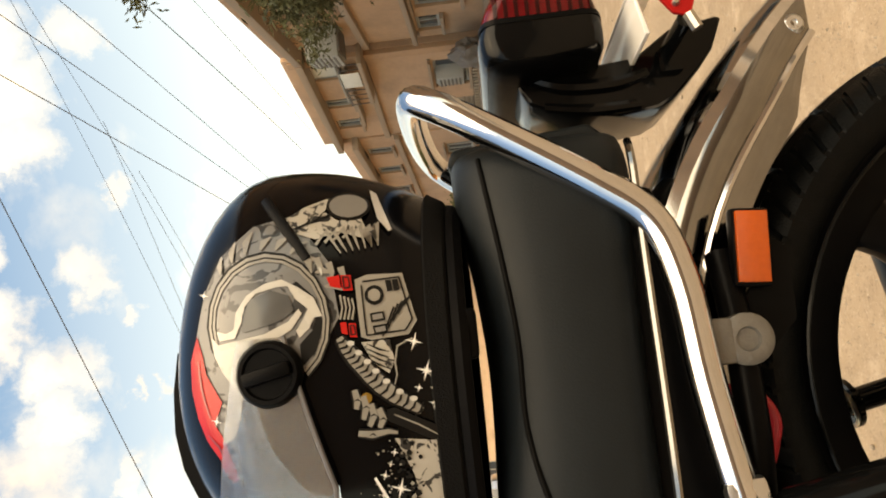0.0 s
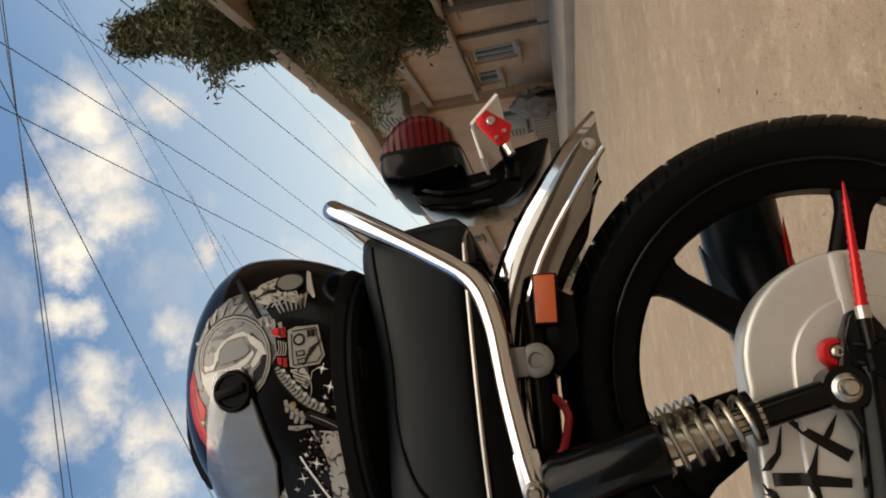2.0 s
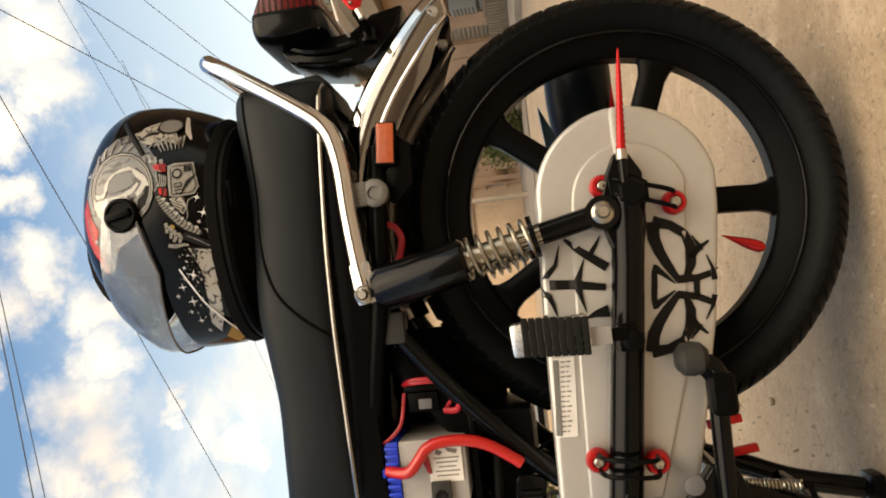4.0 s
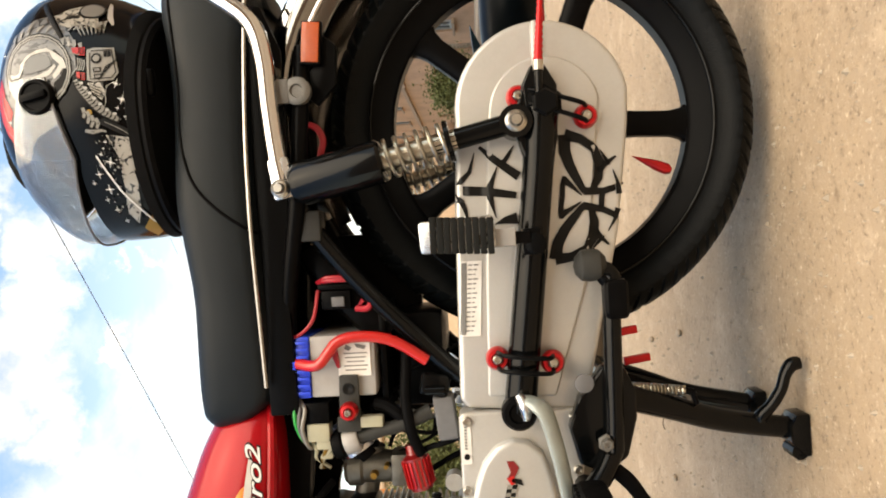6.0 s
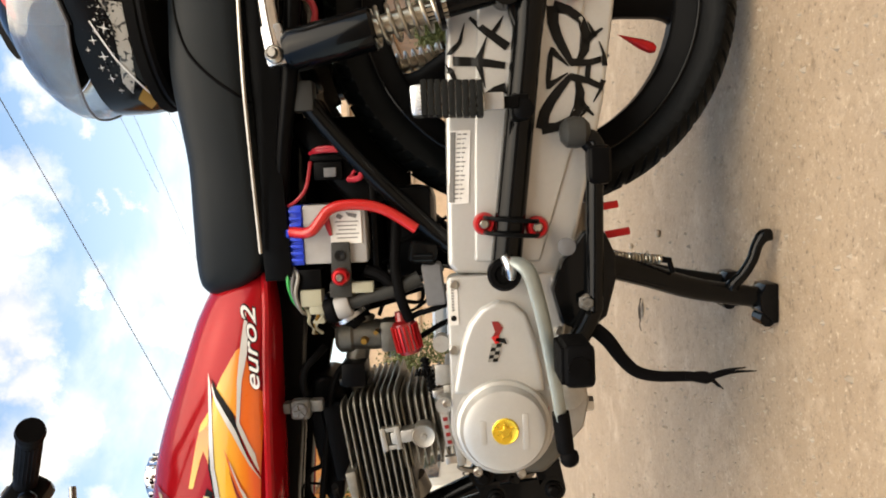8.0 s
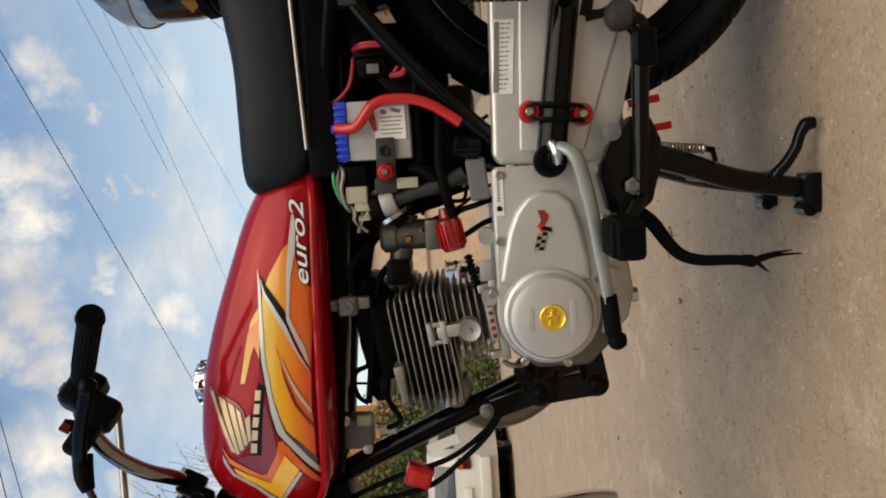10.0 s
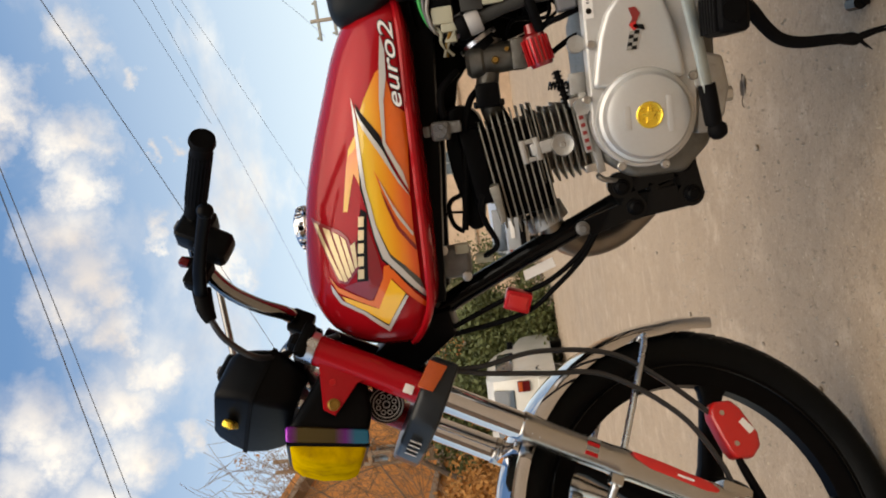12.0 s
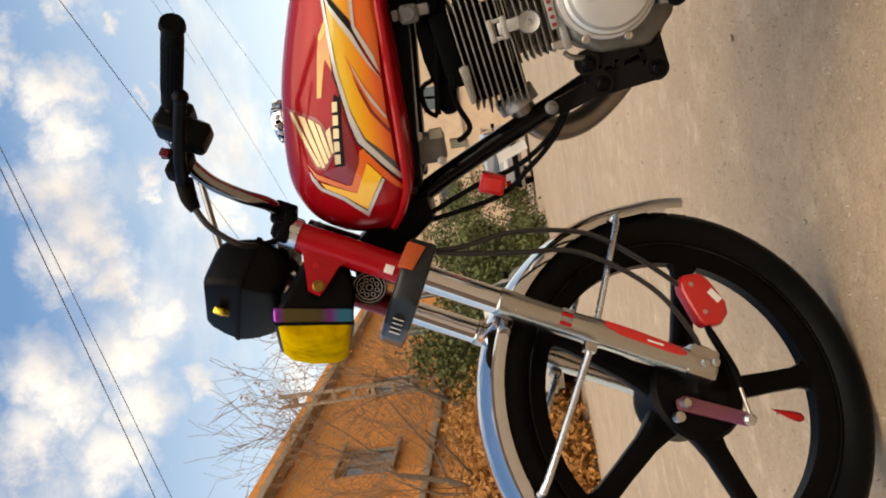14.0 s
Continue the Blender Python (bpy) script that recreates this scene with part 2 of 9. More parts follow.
BATTERY = paint("grey_battery_case", (0.34, 0.33, 0.32), 0.45, 0.0, 0.1, 60, dirt=(0.2, 0.18, 0.15), dirt_scale=18, dirt_amount=0.4)
PAPER = paint("printed_label", (0.74, 0.72, 0.69), 0.5, 0.0, 0.06, 60, dirt=(0.38, 0.34, 0.28), dirt_scale=30, dirt_amount=0.4)
INK = paint("black_ink", (0.0065, 0.0062, 0.0058), 0.35, spec=0.14)
WHITE = paint("white_film", (0.72, 0.71, 0.68), 0.35, 0.0, 0.05, 60, coat=0.4)
GREYFILM = paint("grey_film", (0.16, 0.157, 0.15), 0.3, 0.0, 0.12, 90, coat=0.5)
SMOKEFILM = paint("smoke_film", (0.055, 0.057, 0.058), 0.2, 0.0, 0.2, 60, coat=0.6)
BRIGHTFILM = paint("bright_film", (0.43, 0.42, 0.39), 0.28, 0.0, 0.1, 90, coat=0.5)
PALEFILM = paint("pale_film", (0.21, 0.20, 0.178), 0.3, 0.0, 0.12, 90, coat=0.5)
BRASS = paint("bright_brass", (0.85, 0.58, 0.06), 0.28, 0.8, 0.08, 90)
OLDBRASS = paint("tarnished_brass", (0.26, 0.15, 0.03), 0.4, 0.8, 0.2, 90)
CRIMSON = paint("crimson_wire", (0.33, 0.008, 0.02), 0.4, 0.0, 0.1, 60)
HELMETBLACK = paint("helmet_black", (0.002, 0.002, 0.0025), 0.16, 0.0, 0.2, 80, coat=0.03, spec=0.13)
LINING = paint("helmet_lining", (0.004, 0.004, 0.004), 0.9, 0.0, 0.3, 200, 0.5, 800, spec=0.1)
HELMETRED = paint("helmet_red", (0.40, 0.012, 0.012), 0.25, 0.0, 0.25, 40, coat=0.25, spec=0.3)
AMBER = paint("amber_lens", (0.40, 0.062, 0.006), 0.2, 0.0, 0.12, 260, 0.3, 1200, coat=0.5)
LENSRED = paint("red_lens", (0.085, 0.002, 0.004), 0.2, 0.0, 0.3, 120, coat=0.12, spec=0.25)
YELLOWLENS = paint("yellow_lens", (0.50, 0.325, 0.002), 0.14, 0.0, 0.35, 22, 0.06, 160, coat=0.0, spec=0.0, dirt=(0.16, 0.09, 0.012), dirt_scale=28, dirt_amount=0.75)
PURPLE = fade("rainbow_titanium", (0.11, 0.012, 0.19), (0.14, 0.035, 0.06), "X", -1.27, -1.17, 0.3, 0.3)


def rainbow(name, stops, start, end):
    """Heat-tint film: colours in bands up the z axis."""
    m = bpy.data.materials.new(name)
    m.use_nodes = True
    n, l = m.node_tree.nodes, m.node_tree.links
    tc, sp, mr, rp = n.new("ShaderNodeTexCoord"), n.new("ShaderNodeSeparateXYZ"), n.new("ShaderNodeMapRange"), n.new("ShaderNodeValToRGB")
    l.new(tc.outputs["Object"], sp.inputs[0]); l.new(sp.outputs["Z"], mr.inputs["Value"])
    mr.inputs["From Min"].default_value, mr.inputs["From Max"].default_value = start, end
    l.new(mr.outputs[0], rp.inputs[0])
    while len(rp.color_ramp.elements) < len(stops):
        rp.color_ramp.elements.new(0.5)
    for e, (at, col) in zip(rp.color_ramp.elements, stops):
        e.position, e.color = at, (*col, 1)
    b = n["Principled BSDF"]
    l.new(rp.outputs[0], b.inputs["Base Color"])
    b.inputs["Roughness"].default_value, b.inputs["Metallic"].default_value, b.inputs["Coat Weight"].default_value = 0.2, 0.4, 0.25
    return m


IRIDESCENT = rainbow("iridescent_film", ((0.0, (0.01, 0.12, 0.22)), (0.12, (0.12, 0.01, 0.18)), (0.26, (0.05, 0.035, 0.008)), (0.7, (0.06, 0.042, 0.008)), (0.80, (0.12, 0.01, 0.16)), (0.9, (0.42, 0.01, 0.6)), (1.0, (0.03, 0.1, 0.4))), 0.80, 0.905)
YELLOWORANGE = fade("yellow_orange_print", (0.66, 0.080, 0.0050), (0.72, 0.46, 0.0100), "Z", 0.688, 0.734, 0.3, 0.9)
ORANGEYELLOW = fade("orange_yellow_print", (0.689, 0.386, 0.0090), (0.78, 0.12, 0.01), "X", -0.61, -0.51, 0.3, 0.9)
ORANGE = paint("orange_print", (0.630, 0.109, 0.0060), 0.3, 0.0, 0.08, 90, coat=0.9)
YELLOW = paint("yellow_print", (0.80, 0.44, 0.015), 0.3, 0.0, 0.08, 90, coat=0.9)
DEEPORANGE = fade("deep_orange_print", (0.605, 0.071, 0.0048), (0.672, 0.168, 0.0060), "Z", 0.690, 0.80, 0.3, 0.9)
SHADOWPRINT = paint("dark_grey_print", (0.055, 0.058, 0.05), 0.3, 0.2, 0.1, 90, coat=0.9)
PALEGOLD = paint("pale_gold_film", (0.60, 0.46, 0.25), 0.3, 0.4, 0.1, 90, coat=0.4)
MAROON = paint("maroon_print", (0.20, 0.006, 0.008), 0.3, 0.2, 0.1, 90, coat=0.9)
SILVERPRINT = paint("silver_print", (0.52, 0.5, 0.47), 0.3, 0.3, 0.08, 90, coat=0.9)
# bright pipe steel, with the brown reflection of the ground put into its colour
EXHAUST = paint("brown_exhaust_steel", (0.20, 0.175, 0.145), 0.36, 0.9, 0.15, 30, dirt=(0.10, 0.075, 0.05), dirt_scale=12, dirt_amount=0.6)
LEVERGREY = paint("grey_lever_paint", (0.34, 0.39, 0.38), 0.4, 0.4, 0.08, 60, dirt=(0.22, 0.21, 0.19), dirt_scale=25, dirt_amount=0.4)


def inked(name, pale, dark, scale, cut):
    """Printed artwork: pale film broken by wavy dark ink."""
    m = paint(name, pale, 0.3, 0.0, 0.12, 90, coat=0.4)
    n, l = m.node_tree.nodes, m.node_tree.links
    b = n["Principled BSDF"]
    col = b.inputs["Base Color"].links[0].from_socket
    tc, nz, mr, mx = n.new("ShaderNodeTexCoord"), n.new("ShaderNodeTexNoise"), n.new("ShaderNodeMapRange"), n.new("ShaderNodeMix")
    mx.data_type = "RGBA"
    nz.inputs["Scale"].default_value, nz.inputs["Detail"].default_value, nz.inputs["Distortion"].default_value = scale, 2.5, 1.6
    l.new(tc.outputs["Object"], nz.inputs["Vector"]); l.new(nz.outputs["Fac"], mr.inputs["Value"])
    mr.inputs["From Min"].default_value, mr.inputs["From Max"].default_value = cut, cut + 0.035
    l.new(mr.outputs[0], mx.inputs["Factor"]); l.new(col, mx.inputs["A"])
    mx.inputs["B"].default_value = (*dark, 1)
    l.new(mx.outputs["Result"], b.inputs["Base Color"])
    return m


ARTPALE = inked("helmet_pale_artwork", (0.34, 0.325, 0.29), (0.012, 0.012, 0.012), 85, 0.54)
ARTGREY = inked("helmet_grey_artwork", (0.13, 0.132, 0.134), (0.012, 0.012, 0.013), 45, 0.56)
SHIELD = glass("smoked_shield", (0.72, 0.74, 0.76), 0.03, 0.92, 1.85)
PANE = paint("window_glass", (0.05, 0.06, 0.07), 0.08, 0.0, 0.2, 3, spec=0.8)

# ---- shape helpers ----
from mathutils.bvhtree import BVHTree


def thing(name, label, category, group="", kind="", at=None):
    ob = new(name)
    if at is not None:
        ob.matrix_world = at
    return tagged(ob, label, category, group, kind)


def finish(bm, name, material, sharp=35):
    me = bpy.data.meshes.new(name)
    bmesh.ops.recalc_face_normals(bm, faces=bm.faces[:])
    bm.to_mesh(me)
    bm.free()
    for p in me.polygons:
        p.use_smooth = True
    me.set_sharp_from_angle(angle=radians(sharp))
    me.materials.append(material)
    return me


def part(name, bm, material, parent, label="", sharp=35):
    ob = new(name, finish(bm, name, material, sharp))
    ob.parent = parent
    return tagged(ob, label)


def solid(name, bm, material, label, category, kind="", group="", sharp=35):
    ob = new(name, finish(bm, name, material, sharp))
    return tagged(ob, label, category, group, kind)


def join(*bms):
    """Pieces of one part in one bmesh."""
    out = bms[0]
    for b in bms[1:]:
        me = bpy.data.meshes.new("tmp")
        b.to_mesh(me)
        b.free()
        out.from_mesh(me)
        bpy.data.meshes.remove(me)
    return out


def moved(bm, m):
    bmesh.ops.transform(bm, matrix=m, verts=bm.verts[:])
    return bm


def rings(secs, closed=False, caps=True):
    """A skin over rings of equal length."""
    bm = bmesh.new()
    vs = [[bm.verts.new(p) for p in s] for s in secs]
    n, k = len(vs), len(vs[0])
    for i in range(n if closed else n - 1):
        a, b = vs[i], vs[(i + 1) % n]
        for j in range(k):
            bm.faces.new((a[j], a[(j + 1) % k], b[(j + 1) % k], b[j]))
    if caps and not closed:
        bm.faces.new(vs[0][::-1])
        bm.faces.new(vs[-1])
    return bm


def spline(pts, steps=6):
    pts = [Vector(p) for p in pts]
    out = []
    for i in range(len(pts) - 1):
        p0, p1, p2, p3 = pts[max(0, i - 1)], pts[i], pts[i + 1], pts[min(len(pts) - 1, i + 2)]
        for k in range(steps):
            t = k / steps
            out.append(0.5 * ((2 * p1) + (p2 - p0) * t + (2 * p0 - 5 * p1 + 4 * p2 - p3) * t * t + (3 * p1 - p0 - 3 * p2 + p3) * t ** 3))
    return out + [pts[-1]]


def tube(pts, r, seg=10, steps=6, flat=1.0):
    """A round bar along a smooth line; r is one radius or one for each given point."""
    given = [r] * len(pts) if isinstance(r, (int, float)) else list(r)
    line = spline(pts, steps) if steps > 1 else [Vector(p) for p in pts]
    per = max(1, steps)
    secs, side = [], None
    for i, p in enumerate(line):
        d = (line[min(i + 1, len(line) - 1)] - line[max(i - 1, 0)]).normalized()
        if side is None:
            side = d.cross(Vector((0, 1, 0)) if abs(d.y) < 0.9 else Vector((1, 0, 0))).normalized()
        side = (side - d * side.dot(d)).normalized()
        other = d.cross(side)
        k = i / per
        a = min(int(k), len(given) - 1)
        b = min(a + 1, len(given) - 1)
        rad = given[a] + (given[b] - given[a]) * (k - a)
        secs.append([p + rad * (math.cos(2 * math.pi * j / seg) * side + flat * math.sin(2 * math.pi * j / seg) * other) for j in range(seg)])
    return rings(secs)


def rod(a, b, r, seg=14, r2=None):
    return tube([a, b], [r, r if r2 is None else r2], seg, 1)


def lathe(profile, m=None, seg=40):
    """Profile points (radius, height) turned about local z."""
    secs = [[(max(r, 1e-5) * math.cos(2 * math.pi * j / seg), max(r, 1e-5) * math.sin(2 * math.pi * j / seg), h) for j in range(seg)] for r, h in profile]
    bm = rings(secs)
    return moved(bm, m) if m else bm


# local z to the left of the bike
SIDE = Matrix.Rotation(radians(90), 4, "X")


def disc(x, y, z, profile, seg=28):
    """A turned piece whose axis points to the left of the bike from (x, y, z)."""
    return lathe(profile, Matrix.Translation((x, y, z)) @ SIDE, seg)


def prism(poly, y0, y1, bevel=0.0, segs=2):
    """An outline in x, z, pushed through from y0 to y1."""
    bm = bmesh.new()
    a = [bm.verts.new((x, y0, z)) for x, z in poly]
    b = [bm.verts.new((x, y1, z)) for x, z in poly]
    n = len(poly)
    bm.faces.new(a)
    bm.faces.new(b[::-1])
    for i in range(n):
        bm.faces.new((a[i], b[i], b[(i + 1) % n], a[(i + 1) % n]))
    bmesh.ops.recalc_face_normals(bm, faces=bm.faces[:])
    if bevel:
        edges = [e for e in bm.edges if len(e.link_faces) == 2 and e.calc_face_angle() > 0.6]
        bmesh.ops.bevel(bm, geom=edges, offset=bevel, segments=segs, profile=0.6, affect="EDGES", clamp_overlap=True)
    return bm


def block(c, s, bevel=0.002, m=None, segs=2):
    bm = bmesh.new()
    bmesh.ops.create_cube(bm, size=1)
    bmesh.ops.scale(bm, vec=s, verts=bm.verts[:])
    if bevel:
        bmesh.ops.bevel(bm, geom=bm.edges[:], offset=bevel, segments=segs, profile=0.6, affect="EDGES", clamp_overlap=True)
    if m:
        moved(bm, m)
    return moved(bm, Matrix.Translation(c))


def helix(a, b, radius, turns, wire, seg=7):
    a, b = Vector(a), Vector(b)
    d = (b - a).normalized()
    s = d.cross(Vector((0, 1, 0))).normalized()
    o = d.cross(s)
    n = int(turns * 16)
    pts = [a + (b - a) * (i / n) + radius * (math.cos(2 * math.pi * i / 16) * s + math.sin(2 * math.pi * i / 16) * o) for i in range(n + 1)]
    return tube(pts, wire, seg, 1)


def arc(cx, cz, r, a0, a1, n):
    return [(cx + r * math.cos(radians(a0 + (a1 - a0) * i / n)), cz + r * math.sin(radians(a0 + (a1 - a0) * i / n))) for i in range(n + 1)]


def drape(polys, tree, lift=0.0008, cell=0.02, side=-1):
    """Printed shapes, given as outlines in x, z, laid on a surface from the left (or right) side."""
    bm = bmesh.new()
    for poly in polys:
        part_bm = bmesh.new()
        f = part_bm.faces.new([part_bm.verts.new((x, 0, z)) for x, z in poly])
        f.normal_update()
        bmesh.ops.triangulate(part_bm, faces=[f], ngon_method="EAR_CLIP")
        xs, zs = [p[0] for p in poly], [p[1] for p in poly]
        for axis, lo, hi in ((0, min(xs), max(xs)), (2, min(zs), max(zs))):
            k = math.floor(lo / cell) + 1
            while k * cell < hi:
                co, no = [0, 0, 0], [0, 0, 0]
                co[axis], no[axis] = k * cell, 1
                bmesh.ops.bisect_plane(part_bm, geom=part_bm.verts[:] + part_bm.edges[:] + part_bm.faces[:], plane_co=co, plane_no=no)
                k += 1
        for v in part_bm.verts:
            hit, normal, _, _ = tree.ray_cast(Vector((v.co.x, side, v.co.z)), Vector((0, -side, 0)))
            if hit is None:
                hit, normal, _, _ = tree.find_nearest(v.co)
            if normal.y * side < 0:
                normal = -normal
            v.co = hit + normal * lift
        bm = join(bm, part_bm)
    bmesh.ops.remove_doubles(bm, verts=bm.verts[:], dist=0.00015)
    return bm


def tree_of(*obs):
    """The surfaces of one or more meshes, to lay prints on."""
    verts, faces = [], []
    for ob in obs:
        k = len(verts)
        verts += [v.co.copy() for v in ob.data.vertices]
        faces += [tuple(k + i for i in p.vertices) for p in ob.data.polygons]
    return BVHTree.FromPolygons(verts, faces)


def wheel_frame(centre, axle, up):
    """Local z along the axle to the left, local x upwards."""
    z = Vector(axle).normalized()
    x = (Vector(up) - z * Vector(up).dot(z)).normalized()
    y = z.cross(x)
    m = Matrix((x, y, z)).transposed().to_4x4()
    return Matrix.Translation(centre) @ m

# ---- ground ----
def ground_material():
    m = bpy.data.materials.new("dusty_road")
    m.use_nodes = True
    n, l = m.node_tree.nodes, m.node_tree.links
    b = n["Principled BSDF"]
    tc = n.new("ShaderNodeTexCoord")

    def noise_at(scale, detail, rough=0.6):
        t = n.new("ShaderNodeTexNoise")
        t.inputs["Scale"].default_value, t.inputs["Detail"].default_value, t.inputs["Roughness"].default_value = scale, detail, rough
        l.new(tc.outputs["Object"], t.inputs["Vector"])
        return t.outputs["Fac"]

    def mixed(fac, a, bcol, lo, hi):
        r = n.new("ShaderNodeMapRange")
        r.inputs["From Min"].default_value, r.inputs["From Max"].default_value = lo, hi
        l.new(fac, r.inputs["Value"])
        x = n.new("ShaderNodeMix"); x.data_type = "RGBA"
        l.new(r.outputs[0], x.inputs["Factor"])
        for key, v in (("A", a), ("B", bcol)):
            if isinstance(v, tuple):
                x.inputs[key].default_value = (*v, 1)
            else:
                l.new(v, x.inputs[key])
        return x.outputs["Result"]

    dust = mixed(noise_at(1.3, 8, 0.65), (0.339, 0.250, 0.163), (0.433, 0.324, 0.216), 0.35, 0.68)
    worn = mixed(noise_at(0.55, 6, 0.6), dust, (0.327, 0.251, 0.174), 0.5, 0.72)
    grit = mixed(noise_at(38, 6, 0.75), worn, (0.199, 0.144, 0.092), 0.54, 0.74)
    pale = mixed(noise_at(70, 4, 0.6), grit, (0.643, 0.511, 0.367), 0.64, 0.76)
    mottled = mixed(noise_at(7, 7, 0.7), pale, (0.515, 0.400, 0.281), 0.52, 0.72)
    stained = mixed(noise_at(3.1, 8, 0.7), mottled, (0.285, 0.210, 0.139), 0.56, 0.80)
    light = mixed(noise_at(210, 4, 0.6), stained, (0.550, 0.438, 0.316), 0.58, 0.72)
    dark = mixed(noise_at(150, 4, 0.6), light, (0.211, 0.155, 0.102), 0.58, 0.72)
    l.new(dark, b.inputs["Base Color"])
    b.inputs["Roughness"].default_value = 0.92
    add = n.new("ShaderNodeMath"); add.operation = "ADD"
    l.new(noise_at(90, 5, 0.7), add.inputs[0]); l.new(noise_at(9, 6, 0.6), add.inputs[1])
    bump = n.new("ShaderNodeBump")
    bump.inputs["Strength"].default_value, bump.inputs["Distance"].default_value = 0.55, 0.008
    l.new(add.outputs[0], bump.inputs["Height"]); l.new(bump.outputs[0], b.inputs["Normal"])
    return m


ROAD = ground_material()
bm = bmesh.new()
coords = [-900, -300, -120, -60, -30] + [-20 + i for i in range(41)] + [30, 60, 120, 300, 900]
grid = [[bm.verts.new((x, y, -0.002 + (0.012 * noise.noise(Vector((x * 0.35, y * 0.35, 2))) if max(abs(x), abs(y)) > 2.5 and max(abs(x), abs(y)) < 60 else 0))) for y in coords] for x in coords]
for i in range(len(coords) - 1):
    for j in range(len(coords) - 1):
        bm.faces.new((grid[i][j], grid[i + 1][j], grid[i + 1][j + 1], grid[i][j + 1]))
solid("ground", bm, ROAD, "dusty tan road surface of worn asphalt and grit", "ground", "structure")

# loose grit on the road
rng = random.Random(5)
bm = bmesh.new()
for i in range(9000):
    near = i < 6700
    x, y = (rng.uniform(-1.9, 1.2), rng.uniform(-0.75, 1.6)) if near else (rng.uniform(-3, 3), rng.uniform(1.2, 6.5))
    r = (0.0012 + 0.0044 * rng.random() ** 4) * (1 if near else 1.7)
    vs = []
    for k in range(5):
        a = 2 * math.pi * k / 5 + rng.random()
        vs.append(bm.verts.new((x + r * math.cos(a), y + r * math.sin(a), -0.003)))
    top = bm.verts.new((x, y, r * rng.uniform(0.5, 1.0)))
    for k in range(5):
        bm.faces.new((vs[k], vs[(k + 1) % 5], top))
GRIT = paint("grit", (0.36, 0.30, 0.23), 0.9, 0.0, 0.5, 14)
solid("grit", bm, GRIT, "loose pale grit scattered on the road", "gravel", "stuff")

CONCRETE = paint("kerb_concrete", (0.35, 0.29, 0.22), 0.9, 0.0, 0.15, 30, 0.4, 90, dirt=(0.17, 0.14, 0.11), dirt_scale=1.2, dirt_amount=0.6)
ASPHALT = paint("grey_asphalt", (0.21, 0.175, 0.135), 0.92, 0.0, 0.15, 60, 0.4, 200, dirt=(0.23, 0.18, 0.13), dirt_scale=0.8, dirt_amount=0.7)
WALLTAN = paint("tan_plaster", (0.47, 0.30, 0.185), 0.92, 0.0, 0.12, 9, 0.35, 50, dirt=(0.25, 0.165, 0.11), dirt_scale=1.1, dirt_amount=0.65)
WALLBROWN = paint("brown_plaster", (0.43, 0.265, 0.155), 0.92, 0.0, 0.15, 9, 0.35, 50, dirt=(0.22, 0.145, 0.09), dirt_scale=0.9, dirt_amount=0.7)
WALLCREAM = paint("cream_plaster", (0.55, 0.40, 0.27), 0.92, 0.0, 0.12, 7, 0.35, 40, dirt=(0.33, 0.23, 0.15), dirt_scale=0.8, dirt_amount=0.6)
WALLORANGE = paint("orange_plaster", (0.64, 0.235, 0.045), 0.92, 0.0, 0.12, 7, 0.35, 40, dirt=(0.40, 0.15, 0.045), dirt_scale=0.8, dirt_amount=0.5)
WALLPATCH = paint("patched_plaster", (0.33, 0.20, 0.115), 0.92, 0.0, 0.2, 5, 0.4, 40, dirt=(0.16, 0.10, 0.065), dirt_scale=2.2, dirt_amount=0.8)
PALEBLIND = paint("pale_cloth", (0.62, 0.60, 0.52), 0.9, 0.0, 0.1, 12)
TRIM = paint("cement_trim", (0.30, 0.22, 0.15), 0.9, 0.0, 0.15, 20, 0.3, 90)
FRAMEWOOD = paint("grey_window_frame", (0.30, 0.30, 0.27), 0.6, 0.0, 0.15, 40)
DARKMETAL = paint("dark_sheet_metal", (0.10, 0.085, 0.07), 0.6, 0.1, 0.2, 30)
SHUTTER = paint("ribbed_shutter", (0.30, 0.24, 0.17), 0.55, 0.2, 0.12, 20, dirt=(0.15, 0.11, 0.08), dirt_scale=4, dirt_amount=0.4)
CABLE = paint("black_cable", (0.05, 0.05, 0.055), 0.6)
BARK = paint("bark", (0.10, 0.072, 0.05), 0.9, 0.0, 0.3, 20, 0.6, 80)
TWIG = paint("dry_twigs", (0.20, 0.11, 0.055), 0.9, 0.0, 0.3, 20)
NEEDLE = paint("conifer_green", (0.075, 0.075, 0.026), 0.75, 0.0, 0.5, 3)
LEAF = paint("hedge_green", (0.085, 0.098, 0.026), 0.7, 0.0, 0.5, 3)
DRYLEAF = paint("dry_leaf", (0.42, 0.19, 0.045), 0.8, 0.0, 0.5, 3)

